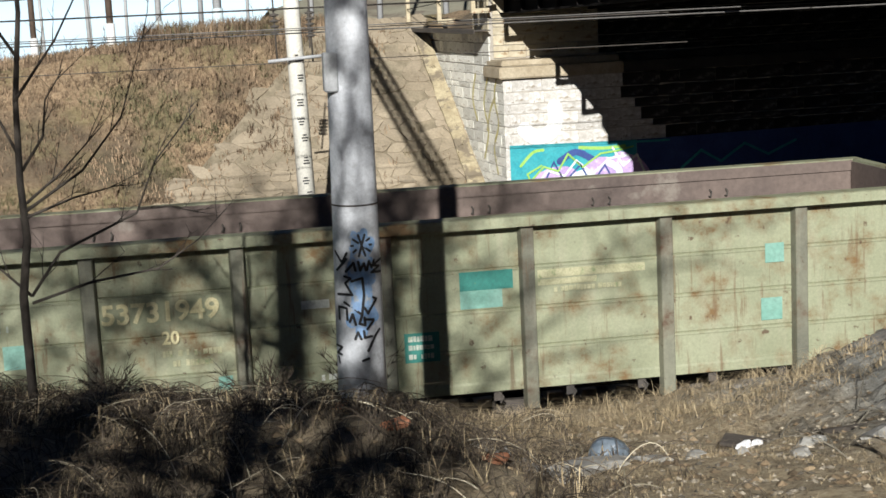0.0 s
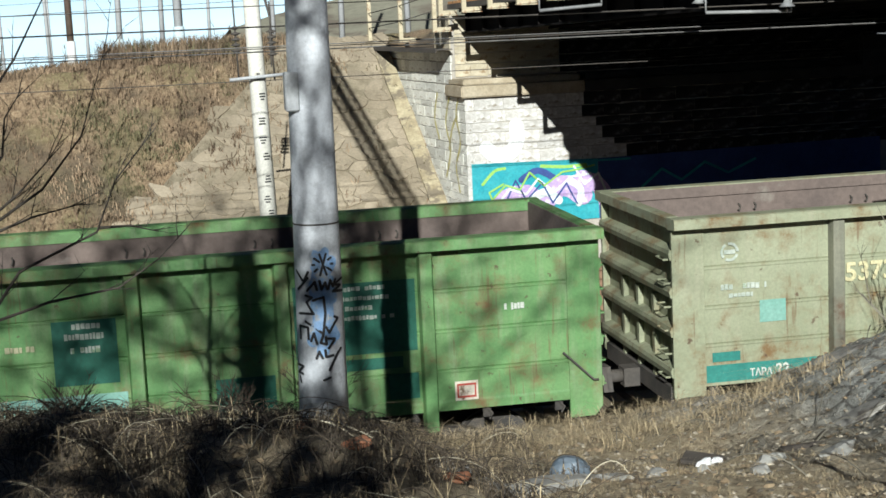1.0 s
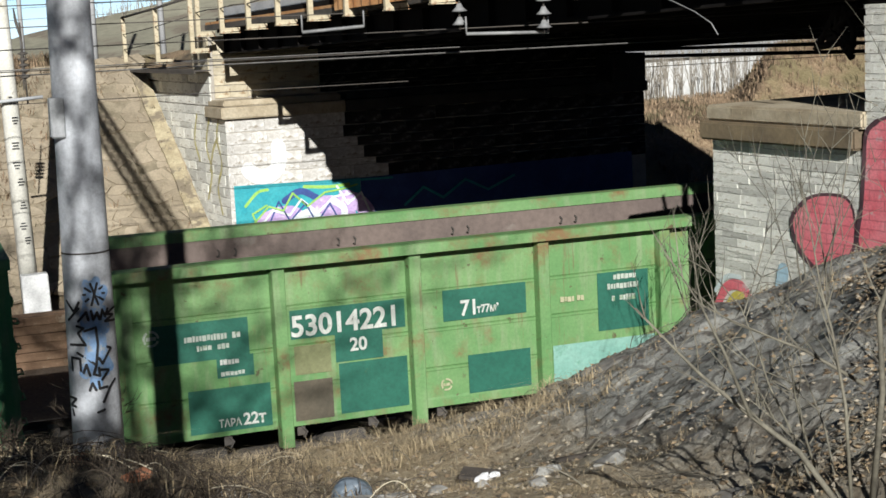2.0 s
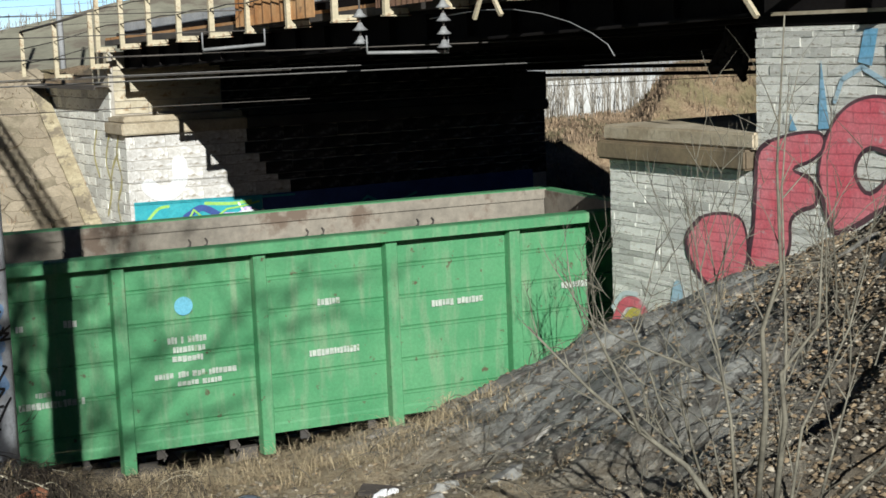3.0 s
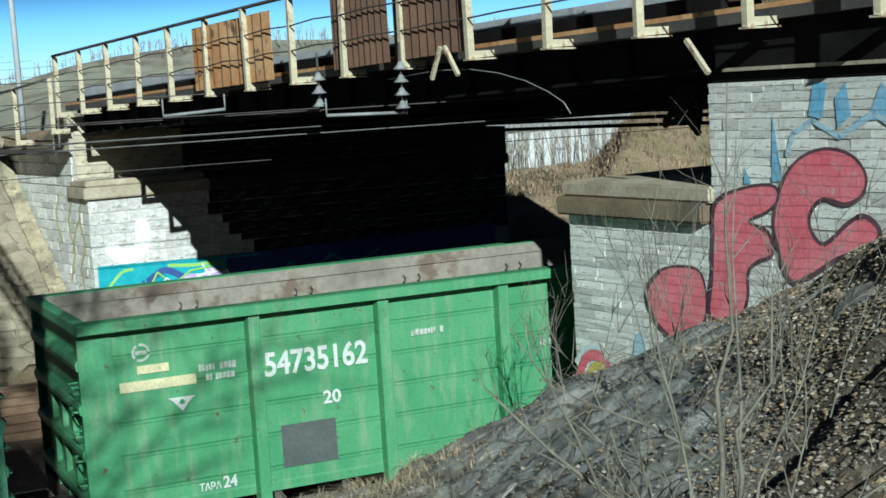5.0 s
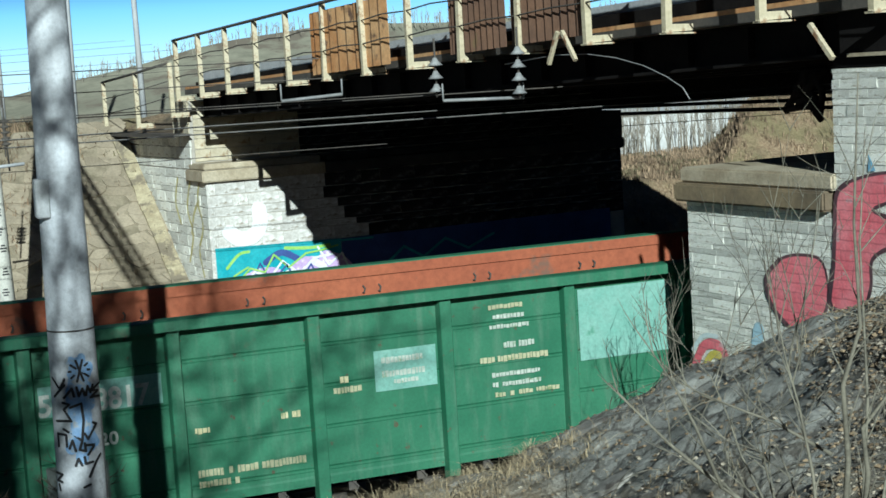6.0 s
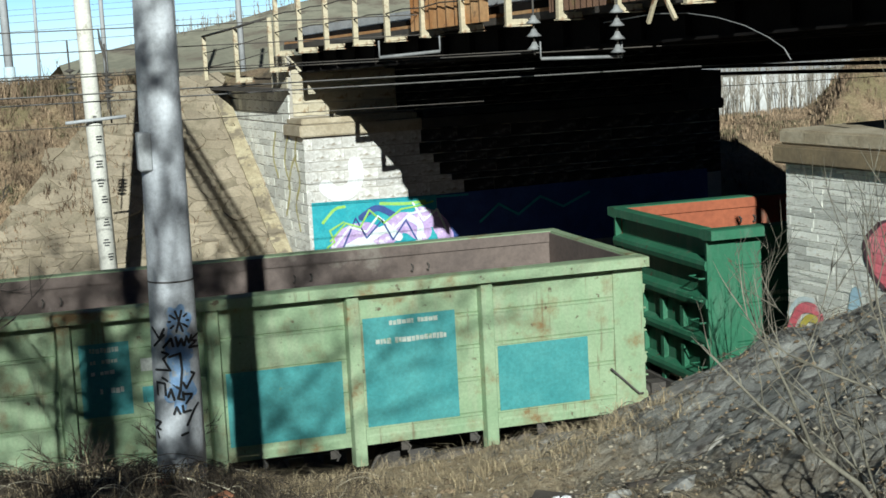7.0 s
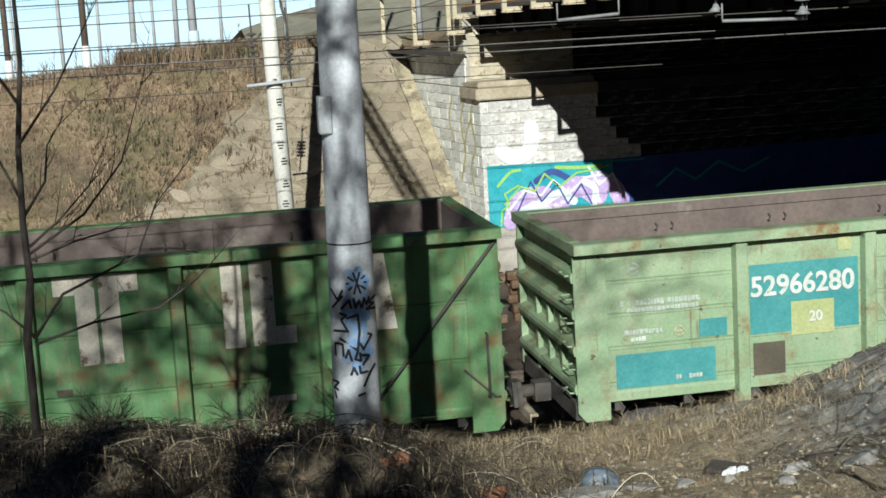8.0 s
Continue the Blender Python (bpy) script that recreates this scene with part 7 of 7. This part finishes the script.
for n, (x, y, a, b) in enumerate(((2.25, 10.0, 0.13, 0.10), (2.05, 9.75, 0.09, 0.07), (3.35, 10.15, 0.10, 0.08), (2.0, 10.3, 0.08, 0.06), (4.4, 10.6, 0.12, 0.07), (4.75, 10.2, 0.22, 0.12), (3.75, 10.3, 0.07, 0.05), (1.8, 9.9, 0.10, 0.07), (4.0, 9.8, 0.09, 0.07))):
    rock(x, y, a, b, 0.06, 110 + n, M_PALEROCK, "pale grey stone lying on the bank", n * 37, 0.35)
rock(2.62, 10.15, 0.36, 0.16, 0.07, 90, M_PALEROCK, "pale flat stone lying in the straw", 20)
rock(3.02, 10.25, 0.2, 0.12, 0.06, 91, M_PALEROCK, "pale flat stone lying in the straw", -15)
rock(2.2, 9.6, 0.16, 0.13, 0.05, 92, M_ASHROCK, "pale flat stone lying in the straw", 40)
M_BAG = mat("blue_grey_plastic", (0.10, 0.13, 0.16), (0.22, 0.26, 0.30), 5.0, 0.35, 22, 0.7, 0.02, spots=(0.42, 0.44, 0.46), spot_scale=14, spot_from=0.62)
rock(2.80, 10.45, 0.15, 0.12, 0.115, 95, M_BAG, "crumpled blue-grey plastic bag on the straw", 10, -0.25, "plastic_bag", "bag", True)
M_TRASH = mat("white_paper", (0.78, 0.78, 0.78), (0.86, 0.86, 0.86), 5.0, 0.8, 12, 0.6, 0.02)
rock(4.10, 11.2, 0.07, 0.055, 0.045, 96, M_TRASH, "crumpled white paper on the straw", 0, 0.2, "white_litter", "litter")
rock(4.19, 11.17, 0.05, 0.04, 0.04, 97, M_TRASH, "crumpled white paper on the straw", 30, 0.2, "white_litter", "litter")
bm = bmesh.new()
box(bm, -0.24, -0.09, 0.0, 0.26, 0.10, 0.035)
tagged(part("broken_board", bm, M_BARK, at=pose(4.2, 11.33, ground_height(4.2, 11.33) + 0.005, 10, 4, -34), bevel=0.008), "dark rotten board lying in the straw", "board")
M_BRICKR = mat("broken_red_brick", (0.36, 0.15, 0.075), (0.45, 0.20, 0.11), 4.0, 0.9, 20, 0.4, 0.01)
for x, y, a in ((1.15, 9.3, 20), (1.75, 9.2, -30), (0.9, 10.4, 70)):
    bm = bmesh.new()
    box(bm, -0.10, -0.05, 0, 0.08, 0.05, 0.05)
    tagged(part("broken_brick", bm, M_BRICKR, at=pose(x, y, ground_height(x, y) + 0.01, 6, -8, a), bevel=0.012), "broken red brick lying in dry grass", "brick", group="broken bricks")
bm = bmesh.new()
tube(bm, [(0, 0, 0), (0.35, 0.1, 0.06), (0.75, 0.05, 0.03)], [0.03, 0.035, 0.02], 7)
tagged(part("dead_branch", bm, M_BARK, at=pose(4.6, 10.9, ground_height(4.6, 10.9) + 0.02, 0, 0, -40)), "dark fallen branch on the straw", "branch")

# ---- the distance ----
M_BLUEW = mat("pale_blue_pole_paint", (0.50, 0.62, 0.66), (0.60, 0.70, 0.72), 3, 0.8, 20, 0.1)
M_HAZE = mat("distant_wall", (0.50, 0.51, 0.50), (0.60, 0.60, 0.58), 0.4, 0.9, 4, 0.0)


def far_pole(x, y, h, r, white, label):
    z = ground_height(x, y) - 0.2
    p = tagged(empty("line_pole", pose(x, y, z, 0, random.uniform(-1, 1), 0)), label, "pole", group="distant poles")
    bm = bmesh.new()
    tube(bm, [(0, 0, 0), (0, 0, h)], [r, r * 0.7], 8)
    part("shaft", bm, M_CONC if white < 2 else M_RAIL, p)
    if white:
        bm = bmesh.new()
        tube(bm, [(0, 0, 0.05), (0, 0, 1.15)], [r * 1.3, r * 1.25], 8)
        part("painted_base", bm, M_BLUEW if white == 1 else M_WHITE, p)


for x, y, h, r, w in ((-2.7, 52, 9, 0.12, 2), (-1.2, 55, 9, 0.11, 1), (0.75, 46, 9, 0.13, 1), (0.25, 47, 8, 0.08, 0), (-6.0, 60, 9, 0.12, 2), (-4.6, 70, 10, 0.09, 0), (-3.4, 80, 10, 0.09, 0), (-0.6, 75, 10, 0.08, 0), (2.4, 70, 10, 0.08, 0), (1.5, 90, 11, 0.09, 0), (-8, 85, 10, 0.09, 0), (4.4, 58, 9, 0.09, 0), (7.2, 60, 10, 0.12, 0), (-6.5, 100, 11, 0.09, 0), (9.5, 58, 10, 0.12, 0)):
    far_pole(x, y, h, r, w, "slim pole of the distant railway yard")
for i in range(5):
    wire([(-40, 50 + i * 9, 6.8 + 0.55 * i), (-10, 52 + i * 9, 6.4 + 0.5 * i), (14, 54 + i * 9, 6.9 + 0.55 * i)], 0.009, None, "distant thin wire over the railway yard")


def bare_wood(name, count, area, height, label, seed, width=0.05, material=None, hf=ground_height):
    """A far belt of bare trees: many thin leaning stems with forked twigs."""
    rs = random.Random(seed)
    verts, faces = [], []

    def sliver(p, q, w):
        i = len(verts)
        verts.extend(((p[0] - w, p[1], p[2]), (p[0] + w, p[1], p[2]), (p[0], p[1] + w, p[2]), q))
        faces.extend(((i, i + 1, i + 3), (i + 1, i + 2, i + 3), (i + 2, i, i + 3)))

    x0, y0, x1, y1 = area
    for _ in range(count):
        x, y = rs.uniform(x0, x1), rs.uniform(y0, y1)
        z = hf(x, y) - 0.2
        h = height * rs.uniform(0.5, 1.2)
        top = (x + rs.gauss(0, 0.08) * h, y, z + h)
        sliver((x, y, z), top, width)
        for _ in range(9):
            f = rs.uniform(0.3, 0.95)
            b = (x + (top[0] - x) * f, y, z + h * f)
            l = h * (1.1 - f) * rs.uniform(0.3, 0.7)
            sliver(b, (b[0] + rs.uniform(-0.6, 0.6) * l, b[1] + rs.uniform(-0.3, 0.3) * l, b[2] + l), width * 0.45)
    return stuff(name, verts, faces, material or M_TWIG, label, "trees")


bare_wood("far_trees", 420, (-120, 150, 60, 190), 6.0, "grey belt of far bare trees", 1, 0.10)
M_FARTWIG = mat("pale_far_twig", (0.16, 0.14, 0.11), (0.30, 0.27, 0.22), 4.0, 0.9, 20, 0.0)
rise_top = lambda x: 4.2 + 5.0 * smooth(-4.5, 8.5, (x - 4) / 2.6) + 0.25 * noise.noise(Vector(((x - 4) / 6.5, 0, 0)))
bare_wood("far_trees", 520, (8.0, 84, 64, 88), 1.0, "bare trees along the far rise", 2, 0.025, M_FARTWIG, lambda x, y: rise_top(x) - 0.1)
bare_wood("far_trees", 640, (26, 50, 60, 59), 2.6, "bare trees beyond the bridge opening", 3, 0.028, M_FARTWIG)


def far_building(x, y, w, d, h, label, z=None, windows=True):
    b = tagged(empty("far_building", pose(x, y, (ground_height(x, y) if z is None else z) - 0.3)), label, "building", group="distant buildings")
    bm = bmesh.new()
    box(bm, 0, 0, 0, w, d, h)
    part("wall", bm, M_HAZE, b)
    bm = bmesh.new()
    prism(bm, [(-0.3, h), (d + 0.3, h), (d / 2, h + h * 0.25)], "x", -0.3, w + 0.3)
    part("roof", bm, M_CONC, b)
    n = max(3, int(w / 4)) if windows else 0
    for i in range(n):
        bm = bmesh.new()
        box(bm, (i + 0.3) * w / n, -0.05, h * 0.4, (i + 0.7) * w / n, -0.01, h * 0.75)
        part("window", bm, M_DARKMETAL, b)


for x, y, w, h in ((-30, 150, 6, 2.2), (-19, 160, 4, 1.8)):
    far_building(x, y, w, 6, h, "low pale building on the horizon", -0.6)
far_building(27, 61, 15, 6, 1.9, "long white building beyond the bridge", 2.2, False)
# a wooded rise behind the bridge
bm = bmesh.new()
n = 40
prof = [(4 + i * 2.6, rise_top(4 + i * 2.6)) for i in range(n)]
ring0 = [bm.verts.new((x, 62 + 0.1 * x, 3.0)) for x, z in prof]
ring1 = [bm.verts.new((x, 84 + 0.1 * x, z)) for x, z in prof]
ring2 = [bm.verts.new((x, 140, z - 3)) for x, z in prof]
for p, q in ((ring0, ring1), (ring1, ring2)):
    for i in range(n - 1):
        bm.faces.new((p[i], p[i + 1], q[i + 1], q[i]))
tagged(part("far_rise", bm, mat("hazy_olive_hillside", (0.24, 0.23, 0.17), (0.34, 0.32, 0.235), 0.15, 0.95, 1.2, 0.0, spots=(0.19, 0.16, 0.12), spot_scale=0.3, spot_from=0.52)), "brown far rise behind the bridge", "hill", kind="structure")



# how far the train runs ahead of its even pace, every half second
SURGE = (0.06, 0.05, 0.02, 0.0, -0.04, -0.03, -0.01, 0.0, 0.03, 0.03, 0.03, 0.03, 0.03, 0.04, 0.05, 0.03, 0.0)


def motions():
    for k, w in enumerate(WAGONS):
        walk(w, [(i * 0.5, pose(START - PITCH * k + SPEED * i * 0.5 + SURGE[i], NEAR, 0)) for i in range(17)])
    turn = -math.degrees(SPEED / 0.475)
    for f, x in WHEELS:
        walk(f, [(i / 15, pose(x, WIDE / 2, 0.475) @ Matrix.Rotation(-radians(turn) * i / 15, 4, "Y")) for i in range(121)])


motions()
